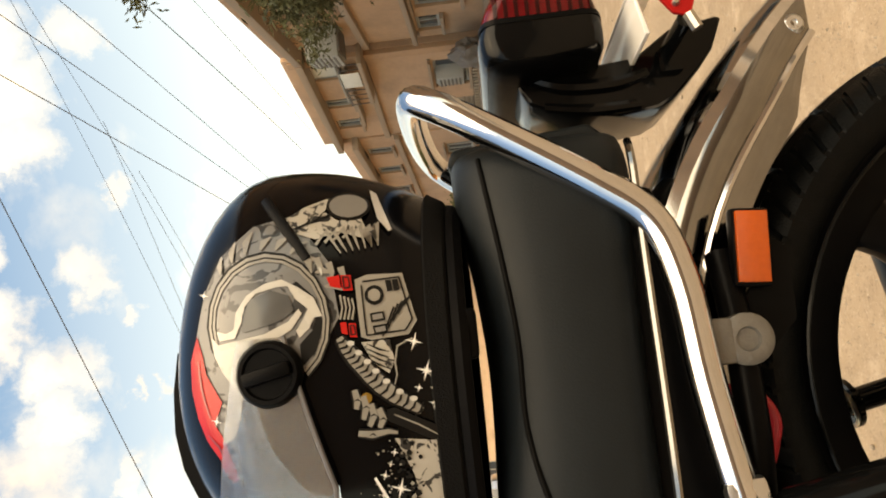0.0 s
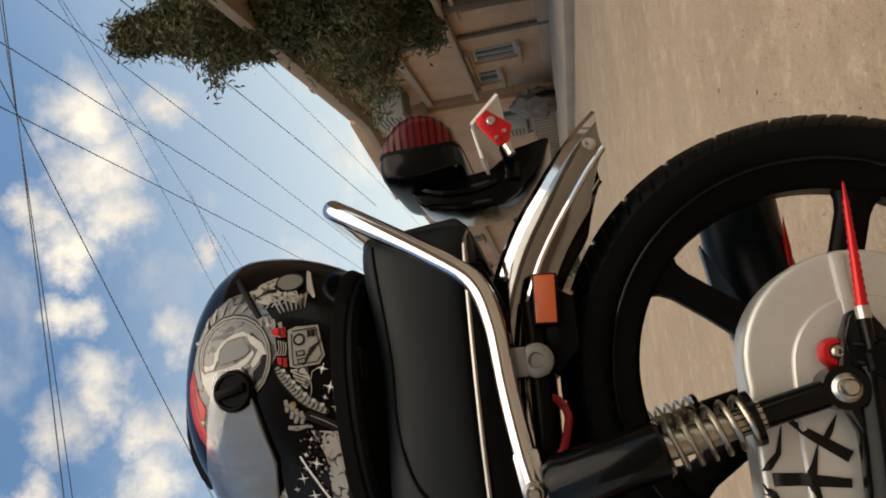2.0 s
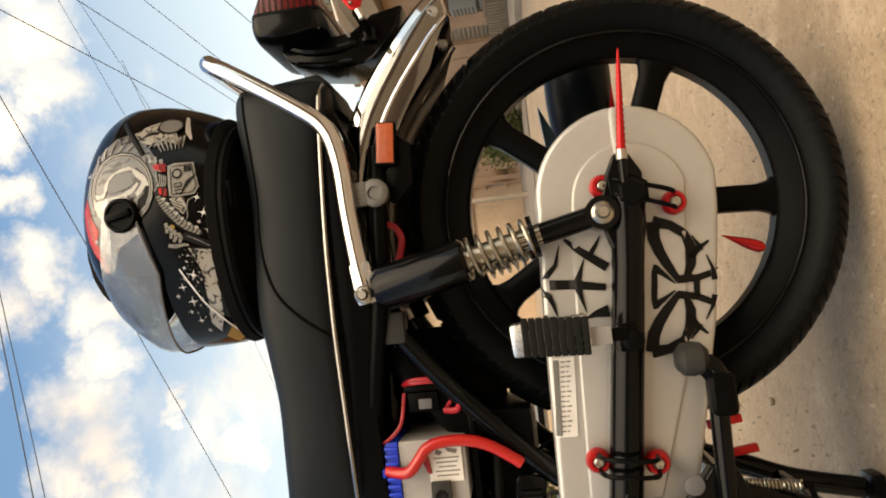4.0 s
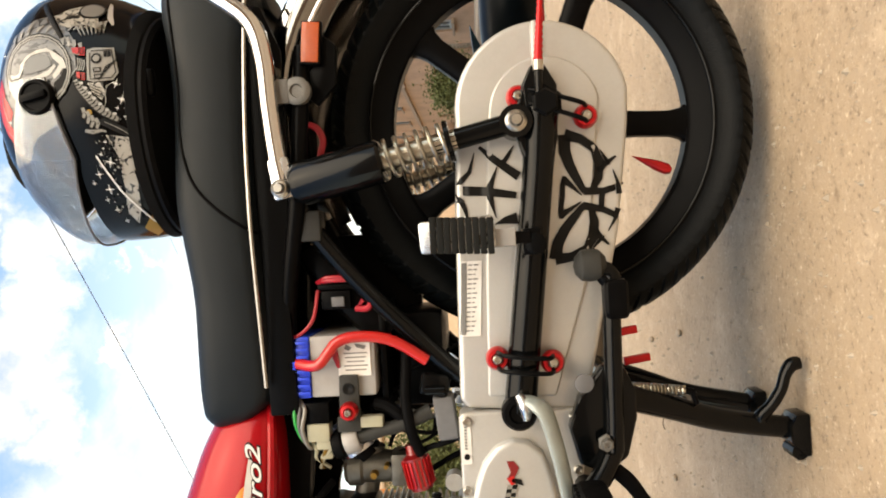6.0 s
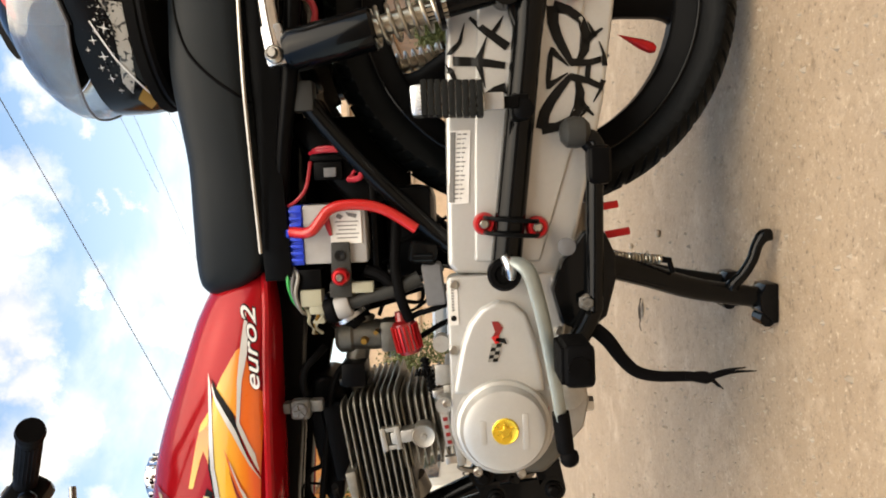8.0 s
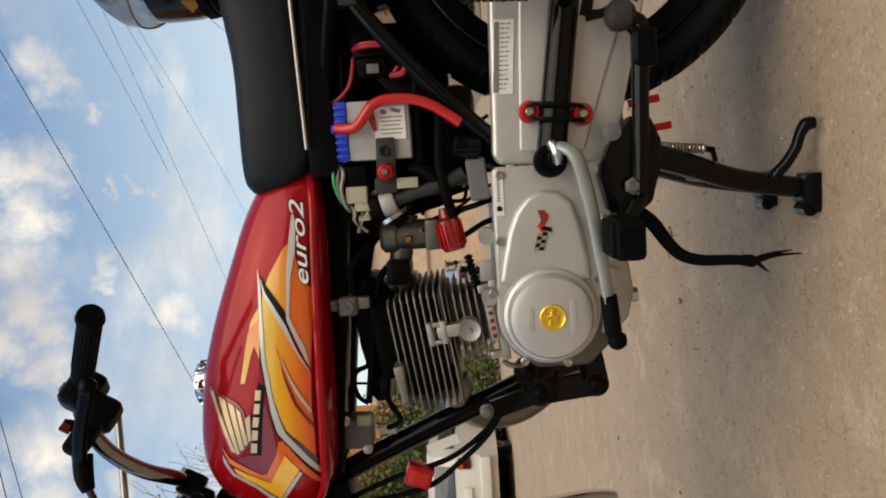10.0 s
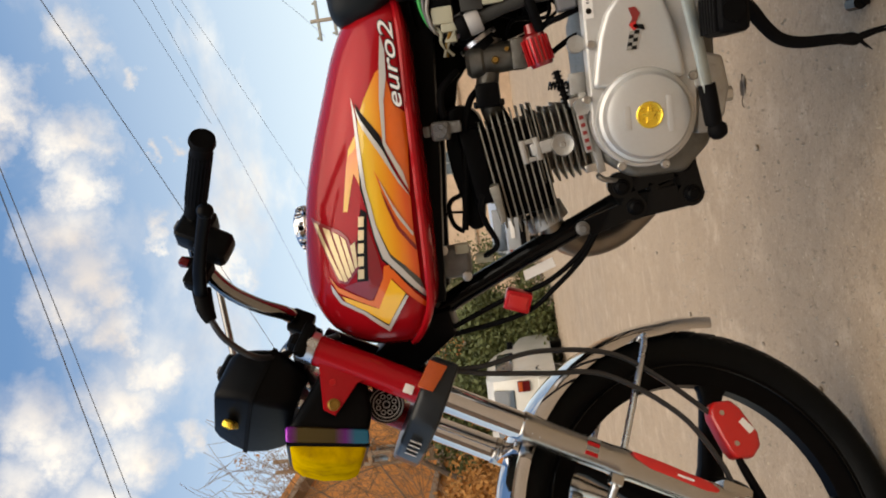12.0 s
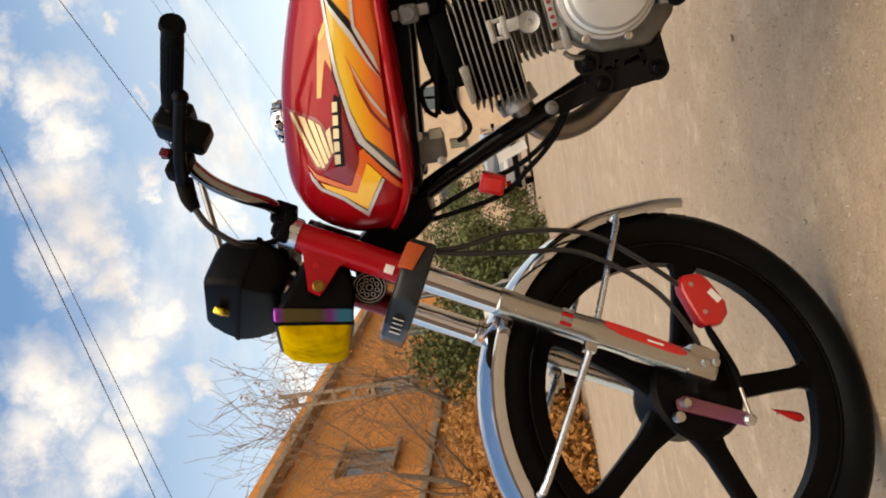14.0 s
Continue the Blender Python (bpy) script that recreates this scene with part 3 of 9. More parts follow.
# ---- street buildings ----
def opening_wall(name, length, height, thick, holes, material, parent, z0=0.0):
    """A wall in the plane x = 0 of its thing, along y, with rectangular holes (y0, y1, z0, z1) through it."""
    ys = sorted({0, length, *[h[0] for h in holes], *[h[1] for h in holes]})
    zs = sorted({z0, height, *[h[2] for h in holes], *[h[3] for h in holes]})
    bm = bmesh.new()
    for a, b in zip(ys, ys[1:]):
        for c, d in zip(zs, zs[1:]):
            cy, cz = (a + b) / 2, (c + d) / 2
            if any(h[0] < cy < h[1] and h[2] < cz < h[3] for h in holes):
                continue
            v = [bm.verts.new((x, y, z)) for x in (0, thick) for y, z in ((a, c), (b, c), (b, d), (a, d))]
            for f in ((0, 1, 2, 3), (7, 6, 5, 4), (0, 4, 5, 1), (1, 5, 6, 2), (2, 6, 7, 3), (3, 7, 4, 0)):
                bm.faces.new([v[k] for k in f])
    bmesh.ops.remove_doubles(bm, verts=bm.verts[:], dist=0.001)
    bm.verts.index_update()
    doubles = {}
    for f in bm.faces:
        doubles.setdefault(tuple(sorted(v.index for v in f.verts)), []).append(f)
    bmesh.ops.delete(bm, geom=[f for fs in doubles.values() if len(fs) > 1 for f in fs], context="FACES_ONLY")
    return part(name, bm, material, parent)


def window_in(parent, y0, y1, z0, z1, thick, bars=2, rail=True):
    wnd = part("window", join(block((0.10, (y0 + y1) / 2, z1 - 0.03), (0.08, y1 - y0, 0.06), 0.006), block((0.10, (y0 + y1) / 2, z0 + 0.03), (0.08, y1 - y0, 0.06), 0.006),
                              block((0.10, y0 + 0.03, (z0 + z1) / 2), (0.078, 0.06, z1 - z0 - 0.12), 0.006), block((0.10, y1 - 0.03, (z0 + z1) / 2), (0.078, 0.06, z1 - z0 - 0.12), 0.006)), FRAMEWOOD, parent)
    part("pane", block((0.115, (y0 + y1) / 2, (z0 + z1) / 2), (0.012, y1 - y0 - 0.1, z1 - z0 - 0.1), 0), PANE, wnd)
    for i in range(bars):
        yy = y0 + (y1 - y0) * (i + 1) / (bars + 1)
        part("mullion", block((0.09, yy, (z0 + z1) / 2), (0.05, 0.045, z1 - z0 - 0.12), 0.004), FRAMEWOOD, wnd)
    part("window_sill", block((-0.04, (y0 + y1) / 2, z0 - 0.04), (0.16, y1 - y0 + 0.16, 0.07), 0.01), TRIM, wnd)
    part("window_hood", block((-0.05, (y0 + y1) / 2, z1 + 0.08), (0.16, y1 - y0 + 0.16, 0.06), 0.01), TRIM, wnd)


def house(name, label, at, length, storeys, holes, material, height, doors=(), parapet=0.35, roof_mat=None):
    h = thing(name, label, "house", at=at)
    opening_wall("wall", length, height, 0.3, [x[:4] for x in holes] + [d[:4] for d in doors], material, h)
    for y in (0.15, length - 0.15):
        part("side_wall", block((3.2, y, height / 2), (5.8, 0.3, height), 0), material, h)
    part("back_wall", block((6.25, length / 2, height / 2), (0.3, length - 0.62, height), 0), material, h)
    part("roof", block((3.0, length / 2, height + 0.08), (6.7, length + 0.3, 0.16), 0.02), TRIM, h)
    part("parapet", block((0.0, length / 2, height + 0.16 + parapet / 2), (0.16, length + 0.1, parapet), 0.02), material, h)
    for z in storeys:
        part("string_course", block((-0.05, length / 2, z), (0.16, length - 0.02, 0.14), 0.015), TRIM, h)
        part("floor_slab", block((3.2, length / 2, z), (5.6, length - 0.7, 0.14), 0), TRIM, h)
    for hole in holes:
        window_in(h, *hole[:4], 0.3, hole[4] if len(hole) > 4 else 2)
    for y0, y1, z0, z1 in doors:
        door = part("door", block((0.16, (y0 + y1) / 2, (z0 + z1) / 2), (0.06, y1 - y0, z1 - z0), 0.005), SHUTTER, h)
        for i in range(int((z1 - z0) / 0.11)):
            part("slat", block((0.118, (y0 + y1) / 2, z0 + 0.06 + 0.11 * i), (0.03, y1 - y0 - 0.04, 0.07), 0.008), SHUTTER, door)
    return h



# ---- the street: houses ----
ROW = Vector((0.140, 0.990, 0)).normalized()
ROW_AT = Vector((6.2, 10.4, 0))
ROW_TURN = Matrix.Rotation(-math.atan2(ROW.x, ROW.y), 4, "Z")


def row_at(x, y, heading):
    """A place on the row, its wall running at so many degrees from +y towards +x."""
    return Matrix.Translation((x, y, 0)) @ Matrix.Rotation(-radians(heading), 4, "Z")


START = ROW_AT - 12 * ROW
near = house("house", "tan plastered street house with stained brown upper floor", Matrix.Translation(START) @ ROW_TURN, 15.4, [2.78],
             [(3.2, 4.2, 0.75, 1.6, 2), (6.4, 7.4, 0.75, 1.6, 2), (10.05, 11.0, 0.72, 1.45, 2), (12.75, 13.6, 0.73, 1.55, 2), (14.1, 15.0, 1.15, 1.62, 1), (6.6, 7.5, 3.3, 4.0, 2), (10.2, 11.2, 3.3, 4.0, 2), (14.35, 14.75, 3.2, 3.75, 1)], WALLBROWN, 4.15, [(8.3, 9.3, 0.06, 1.75)], 0.32)
part("window_ledge", block((-0.11, 10.4, 1.72), (0.26, 9.6, 0.09), 0.012), TRIM, near)
part("plinth", block((-0.03, 7.7, 0.16), (0.08, 15.36, 0.30), 0.012), TRIM, near)
part("downpipe", rod((-0.06, 11.9, 0.1), (-0.06, 11.9, 4.1), 0.045, 10), DARKMETAL, near)
part("patched_plaster", block((-0.004, 12.2, 3.45), (0.02, 2.9, 1.1), 0.004), WALLPATCH, near)
second = house("house", "narrow two-storey tan house with a pale upper window", row_at(6.62, 13.95, -10), 3.85, [2.95],
               [(0.25, 1.0, 3.5, 4.25, 1), (1.85, 2.25, 3.5, 4.2, 1), (2.85, 3.3, 3.5, 4.1, 1), (0.70, 1.8, 0.69, 1.47, 1)], WALLTAN, 4.15, [(2.4, 3.2, 0.06, 1.8)], 0.34)
part("blind", block((0.07, 0.62, 3.88), (0.02, 0.62, 0.60), 0.004), PALEBLIND, second)
part("ledge", block((-0.14, 1.5, 3.36), (0.3, 2.6, 0.07), 0.01), TRIM, second)
part("corner_pier", block((-0.05, 0.13, 2.3), (0.14, 0.22, 4.5), 0.012), WALLBROWN, second)
house("house", "tan house with small barred windows under a flat roof", row_at(5.94, 17.85, -2), 8.0, [2.75], [(0.9, 1.5, 3.0, 3.7, 1), (2.7, 3.4, 3.0, 3.7, 1), (5.0, 5.8, 3.0, 3.7, 1), (1.2, 2.2, 0.75, 1.5, 2), (5.4, 6.4, 0.75, 1.5, 2)], WALLTAN, 3.75, [(3.4, 4.3, 0.06, 1.8)], 0.36)
house("house", "taller tan house with a stepped roofline", row_at(5.66, 25.9, 0), 11.0, [2.8], [(1.2, 2.2, 3.3, 4.2, 1), (4.2, 5.2, 3.3, 4.2, 1), (8.0, 9.0, 3.3, 4.2, 1), (2.4, 3.4, 0.8, 1.6, 2)], WALLBROWN, 4.7, [(6.4, 7.4, 0.06, 1.8)], 0.4)
house("house", "brown plastered house at the end of the row", row_at(5.66, 37.0, 2), 18.0, [3.0], [(2, 3.2, 3.7, 4.8, 1), (7, 8.2, 3.7, 4.8, 1), (12, 13.2, 3.7, 4.8, 1), (4, 5.2, 0.9, 2.0, 2)], WALLTAN, 5.6, [(8.2, 9.4, 0.05, 2.1)], 0.3)


def on_row(s, out, z):
    return ROW_AT + ROW * s + ROW_TURN @ Vector((-out, 0, z))


def air_cooler(s, z):
    ac = thing("air_cooler", "grey metal air cooler box fixed beside a window", "air cooler", "air coolers", at=Matrix.Translation(on_row(s, 0.34, z)) @ ROW_TURN)
    part("body", block((0, 0, 0), (0.6, 0.75, 0.62), 0.02), FRAMEWOOD, ac)
    for k in range(6):
        part("louvre", block((-0.306, 0, -0.22 + 0.088 * k), (0.02, 0.64, 0.04), 0.006), DARKMETAL, ac)
    part("bracket", block((0.05, 0, -0.33), (0.5, 0.7, 0.035), 0.005), DARKMETAL, ac)


air_cooler(5.0, 1.12)
air_cooler(2.2, 3.42)
# shallow balcony with a sheet awning and cloth at the joint of the two houses
bal = thing("balcony", "dark balcony slab with a grey sheet awning", "balcony", at=row_at(6.62, 13.95, -10) @ Matrix.Translation((0, 0.55, 2.93)))
part("slab", block((-0.26, 0, 0), (0.5, 1.7, 0.10), 0.02), TRIM, bal)
part("awning", block((-0.34, 0.1, 0.55), (0.42, 1.0, 0.04), 0.01, Matrix.Rotation(radians(-14), 4, "Y")), FRAMEWOOD, bal)
part("rail", block((-0.48, 0, 0.46), (0.035, 1.7, 0.04), 0.01), DARKMETAL, bal)
for k in range(9):
    part("baluster", block((-0.48, -0.8 + 0.2 * k, 0.25), (0.02, 0.02, 0.42), 0.003), DARKMETAL, bal)
hung = thing("washing", "pale cloth hung over a balcony rail", "cloth", at=row_at(6.62, 13.95, -10) @ Matrix.Translation((-0.51, 0.3, 3.2)))
part("cloth", block((0, 0, 0), (0.025, 0.55, 0.40), 0.010), PALEBLIND, hung)
# corrugated sheet along the foot of the facade
sheet = thing("corrugated_panel", "grey corrugated metal sheets along the foot of the wall", "panel", at=row_at(6.62, 13.95, -10) @ Matrix.Translation((-0.09, 0.05, 0)))
for k in range(29):
    part("rib", block((0.0, 0.13 * k, 0.33), (0.05, 0.065, 0.56), 0.012), SHUTTER, sheet)
part("backing", block((0.03, 1.83, 0.32), (0.02, 3.7, 0.58), 0.003), DARKMETAL, sheet)
# a covered motorbike by the wall
heap = thing("covered_bike", "dark covered bicycle leaning by the house wall", "bicycle", at=row_at(6.1, 13.55, 8))
bm = bmesh.new()
bmesh.ops.create_icosphere(bm, subdivisions=4, radius=1)
for v in bm.verts:
    d = 1 + 0.28 * noise.noise(v.co * 2.3) + 0.12 * noise.noise(v.co * 6)
    v.co = Vector((v.co.x * 0.26 * d, v.co.y * 0.62 * d, max(0.0, 0.52 + v.co.z * 0.5 * d)))
part("cover", bm, DARKMETAL, heap)
for k in (-0.45, 0.45):
    part("wheel", moved(lathe([(0.24, -0.02), (0.28, -0.025), (0.30, 0), (0.28, 0.025), (0.24, 0.02)], None, 24), Matrix.Translation((0, k, 0.30)) @ Matrix.Rotation(radians(90), 4, "Y")), RUBBER, heap)
# raised walk in front of the row and the grey strip of road
kerb = Matrix.Translation(ROW_AT) @ ROW_TURN
solid("pavement", moved(block((-1.0, 8, 0.05), (2.0, 44, 0.14), 0.02), kerb @ Matrix.Rotation(radians(5), 4, "Z")), CONCRETE, "worn concrete pavement along the houses", "pavement", "structure")
bm = bmesh.new()
strip = [[bm.verts.new(kerb @ Vector((x + 0.25 * noise.noise(Vector((s * 0.5, x, 0))) - 0.09 * s, s, 0.016))) for x in (-5.2, -4.2, -3.2, -2.25)] for s in range(3, 40)]
for a, b in zip(strip, strip[1:]):
    for j in range(3):
        bm.faces.new((a[j], a[j + 1], b[j + 1], b[j]))
solid("road_strip", bm, ASPHALT, "grey worn asphalt strip of the street", "road", "structure")

# houses on the other side, lit by the sun
TURN_W = Matrix.Rotation(radians(180 + 3.5), 4, "Z")
house("house", "orange plastered house in low sun with dark doorways", Matrix.Translation((-9.6, 27.0, 0)) @ TURN_W, 17.5, [3.1],
      [(2.0, 3.2, 3.9, 5.0, 1), (6.0, 7.2, 3.9, 5.0, 1), (10.2, 11.4, 3.9, 5.0, 1), (14.2, 15.4, 3.9, 5.0, 1), (3.6, 4.8, 0.9, 2.0, 2), (8.0, 9.2, 0.9, 2.0, 2)], WALLORANGE, 6.2, [(10.8, 12.0, 0.05, 2.1), (13.4, 14.6, 0.05, 2.1)], 0.4)
house("house", "cream plastered house closing the far end of the street", Matrix.Translation((-15.0, 42.0, 0)) @ Matrix.Rotation(radians(91), 4, "Z") @ Matrix.Translation((0, -31.0, 0)), 31.0, [3.1],
      [(3, 4.4, 3.9, 5.1, 1), (8, 9.4, 3.9, 5.1, 1), (13, 14.4, 3.9, 5.1, 1), (19, 20.4, 3.9, 5.1, 1), (25, 26.4, 3.9, 5.1, 1), (22, 23.4, 0.9, 2.0, 2)], WALLCREAM, 6.6, [], 0.4)
# unseen plain wall, added behind the viewpoint to close the street and its low sky
solid("wall_south", block((2.0, -13.0, 2.6), (34, 0.5, 5.2), 0.02), WALLTAN, "plain tan wall added unseen behind the viewpoint", "wall", "structure")


# ---- trees ----
def foliage(points, material, parent, name="crown", size=0.1, count=9, seed=1, spread=0.22, thin=0.35):
    """Many small leaf blades round the given places."""
    r = random.Random(seed)
    verts, faces = [], []
    for p in points:
        for _ in range(count):
            c = Vector(p) + Vector((r.gauss(0, spread), r.gauss(0, spread), r.gauss(0, spread * 0.8)))
            d = Vector((r.uniform(-1, 1), r.uniform(-1, 1), r.uniform(-0.6, 1))).normalized()
            e = d.cross(Vector((r.uniform(-1, 1), r.uniform(-1, 1), r.uniform(-1, 1)))).normalized()
            ln = size * r.uniform(0.6, 1.4)
            k = len(verts)
            verts += [c - d * ln, c + e * ln * thin, c + d * ln, c - e * ln * thin]
            faces.append((k, k + 1, k + 2, k + 3))
    me = bpy.data.meshes.new(name)
    me.from_pydata([tuple(v) for v in verts], [], faces)
    me.materials.append(material)
    ob = new(name, me)
    ob.parent = parent
    return tagged(ob, "", "", "", "stuff")


def conifer(at, height, width, seed, lean=0.0):
    t = thing("conifer_tree", "dark green conifer with an uneven pointed crown", "tree", "conifers")
    at = Vector(at)
    part("trunk", tube([at, at + Vector((0.05, 0, height * 0.4)), at + Vector((lean, 0, height * 0.97))], [0.16, 0.12, 0.02], 10), BARK, t)
    r = random.Random(seed)
    pts = []
    for k in range(190):
        h = 0.34 + 0.66 * (k / 190)
        rad = width * 1.35 * (1 - h) ** 0.8 * r.uniform(0.35, 1.1) * (0.72 + 0.42 * math.sin(17 * h + seed))
        a = r.uniform(0, 6.28)
        tip = at + Vector((lean * h + rad * math.cos(a), rad * math.sin(a), height * h + rad * 0.25))
        root = at + Vector((lean * h, 0, height * h - rad * 0.1))
        if k % 4 == 0:
            part("limb", tube([root, (root + tip) / 2 + Vector((0, 0, 0.04)), tip], [0.035, 0.02, 0.006], 5, 2), BARK, t)
        pts += [root.lerp(tip, q) for q in (0.45, 0.75, 1.0)]
    foliage(pts, NEEDLE, t, size=0.055, count=120, seed=seed, spread=0.11, thin=0.25)


for k, (dx, dy, hh, ww) in enumerate(((5.75, 7.95, 6.3, 1.55), (6.6, 7.7, 6.1, 1.8), (6.35, 6.5, 6.4, 1.7), (5.9, 8.9, 5.2, 1.3))):
    conifer((dx, dy, 0), hh, ww, 20 + k, 0.15)


def bare_tree(at, height, seed, leafy=0, label="bare brown street tree with fine twigs"):
    t = thing("bare_tree", label, "tree", "bare trees")
    r = random.Random(seed)
    at = Vector(at)
    ends = []

    def grow(p, d, length, rad, level):
        pts, q = [p], p.copy()
        for k in range(4):
            d2 = (d + Vector((r.gauss(0, 0.13), r.gauss(0, 0.13), r.gauss(0.04, 0.08)))).normalized()
            q = q + d2 * length / 4
            pts.append(q.copy())
            d = d2
        radii = [max(0.0036, rad * (1 - 0.16 * k)) for k in range(5)]
        if level == 0:
            part("trunk", tube(pts, radii, 9, 2), BARK, t)
        elif level == 1:
            part("limb", tube(pts, radii, 7, 2), BARK, t)
        else:
            verts_before = tube(pts, radii, 4, 1)
            twigs.append(verts_before)
        if level < 4:
            for k in range((5, 6, 5, 4)[level]):
                j = r.randint(1 if level else 2, 4)
                nd = (d * 0.75 + Vector((r.gauss(0, 0.55), r.gauss(0, 0.55), r.gauss(0.15, 0.4)))).normalized()
                grow(pts[j].copy(), nd, length * r.uniform(0.5, 0.75), radii[j] * 0.44, level + 1)
        else:
            ends.append(q)

    twigs = []
    grow(at, Vector((0, 0, 1)), height * 0.36, 0.10, 0)
    verts, faces = [], []
    for b in twigs:
        base = len(verts)
        b.verts.index_update()
        verts += [v.co.copy() for v in b.verts]
        faces += [tuple(base + v.index for v in f.verts) for f in b.faces]
        b.free()
    me = bpy.data.meshes.new("twig_mass")
    me.from_pydata([tuple(v) for v in verts], [], faces)
    me.materials.append(TWIG)
    ob = new("twig_mass", me)
    ob.parent = t
    tagged(ob, "", "", "", "stuff")
    if leafy:
        foliage([e for e in ends if r.random() < leafy], DRYLEAF, t, "dry_leaves", 0.035, 5, seed, 0.05, 0.5)


bare_tree((-7.9, 11.6, 0), 9.5, 3, 0.2)
bare_tree((-7.3, 7.7, 0), 8.8, 8)
bare_tree((-8.4, 14.5, 0), 8.4, 12, 0.5)
bare_tree((-8.1, 9.0, 0), 9.0, 15)


def shrub(at, w, h, material, seed, label, size=0.05):
    s = thing("shrub", label, "shrub", "roadside shrubs")
    at, r = Vector(at), random.Random(seed)
    pts = []
    for k in range(60):
        a, q = r.uniform(0, 6.28), math.sqrt(r.random())
        z = h * r.uniform(0.08, 1) * (1 - 0.35 * q)
        pts.append(at + Vector((w * q * math.cos(a), w * 0.8 * q * math.sin(a), z)))
        if k % 6 == 0:
            part("stem", tube([at + Vector((0.1 * math.cos(a), 0.1 * math.sin(a), 0)), (at + pts[-1]) / 2 + Vector((0, 0, h * 0.1)), pts[-1]], [0.03, 0.02, 0.008], 5, 2), BARK, s)
    foliage(pts, material, s, "leaves", size, 330, seed, 0.24, 0.55)


for k, (x, y, w, h) in enumerate(((-6.6, 21.0, 1.8, 3.6), (-8.0, 19.0, 1.6, 3.3), (-8.3, 16.2, 1.2, 2.8), (-6.7, 12.6, 1.1, 3.3), (-5.9, 14.2, 1.2, 3.0))):
    shrub((x, y, 0), w, h, LEAF, 40 + k, "dense green roadside shrub")
shrub((4.15, 19.3, 0.1), 0.5, 1.3, LEAF, 71, "small green shrub by the house row", 0.04)
for k, (x, y, w, h) in enumerate(((-7.9, 11.4, 0.9, 2.8), (-7.4, 10.2, 1.0, 2.4), (-7.0, 8.2, 0.9, 1.9))):
    shrub((x, y, 0), w, h, DRYLEAF, 60 + k, "dry orange-brown roadside bush", 0.045)


# ---- parked cars ----
CARWHITE = paint("cream_car_paint", (0.62, 0.60, 0.53), 0.35, 0.0, 0.04, 20, coat=0.6, dirt=(0.42, 0.37, 0.29), dirt_scale=3, dirt_amount=0.4)
CARGREY = paint("silver_car_paint", (0.42, 0.45, 0.48), 0.3, 0.3, 0.04, 20, coat=0.7)


def car(label, at, turn, body_mat, profile, width, lamps):
    """Profile in y (length) and z; the rear is at y = 0 and the nose points along +y."""
    c = thing("car", label, "car", "parked cars", at=Matrix.Translation(at) @ Matrix.Rotation(radians(turn), 4, "Z"))
    length = max(p[0] for p in profile)
    low = [p for p in profile]
    hw = width / 2
    belt = 0.84
    secs = []
    for x, k in ((-hw, 0.94), (-hw * 0.97, 0.985), (-hw * 0.6, 1.0), (hw * 0.6, 1.0), (hw * 0.97, 0.985), (hw, 0.94)):
        secs.append([(x * (1 - 0.16 * max(0, z - belt)) , length / 2 + (y - length / 2) * k, z) for y, z in low])
    part("body", rings(secs), body_mat, c)
    part("rear_window", block((0, -0.005 + 0.10, 1.08), (width * 0.74, 0.05, 0.34), 0.02, Matrix.Rotation(radians(-14), 4, "X")), PANE, c)
    for s in (-1, 1):
        part("side_window", block((s * (hw * 0.955), length * 0.36, 1.08), (0.03, length * 0.42, 0.30), 0.012, Matrix.Rotation(radians(-6 * s), 4, "Y")), PANE, c)
        lamp = part("tail_lamp", block((s * hw * 0.82, 0.02, 0.76), (0.17, 0.06, 0.20), 0.015), LENSRED, c)
        part("indicator", block((s * hw * 0.82, -0.006, 0.815), (0.15, 0.03, 0.07), 0.008), AMBER, lamp)
        for yy in (0.62, length - 0.72):
            wh = part("wheel", moved(lathe([(0.17, -0.085), (0.26, -0.09), (0.29, -0.06), (0.29, 0.06), (0.26, 0.09), (0.17, 0.085)], None, 28), Matrix.Translation((s * (hw - 0.09), yy, 0.29)) @ Matrix.Rotation(radians(90), 4, "Y")), RUBBER, c)
            part("rim", moved(lathe([(0, -0.06), (0.12, -0.07), (0.175, -0.085), (0.175, 0.085), (0.12, 0.07), (0, 0.06)], None, 20), Matrix.Translation((s * (hw - 0.085), yy, 0.29)) @ Matrix.Rotation(radians(90), 4, "Y")), STEEL, wh)
        part("mirror", block((s * (hw + 0.06), length * 0.66, 0.98), (0.14, 0.08, 0.11), 0.02), PLASTIC, c)
    part("bumper", block((0, -0.03, 0.44), (width * 0.98, 0.16, 0.17), 0.03), lamps, c)
    part("number_plate", block((0, -0.02, 0.72), (0.5, 0.03, 0.12), 0.006), WHITE, c)
    return c


HATCH = [(0.06, 0.24), (0.0, 0.42), (0.02, 0.82), (0.16, 1.24), (0.34, 1.36), (1.7, 1.38), (2.15, 1.28), (2.75, 0.92), (3.45, 0.80), (3.62, 0.66), (3.66, 0.36), (3.55, 0.22)]
SALOON = [(0.06, 0.26), (0.0, 0.46), (0.02, 0.88), (0.62, 0.92), (1.05, 1.28), (1.5, 1.38), (2.3, 1.37), (3.0, 0.94), (3.9, 0.82), (4.1, 0.62), (4.12, 0.36), (4.0, 0.24)]
car("cream-white hatchback parked at the roadside", (-5.5, 9.6, 0), 8, CARWHITE, HATCH, 1.5, CARWHITE)
car("small silver-blue car with red lamps far down the street", (-4.1, 19.3, 0), 4, CARGREY, SALOON, 1.62, PLASTIC)

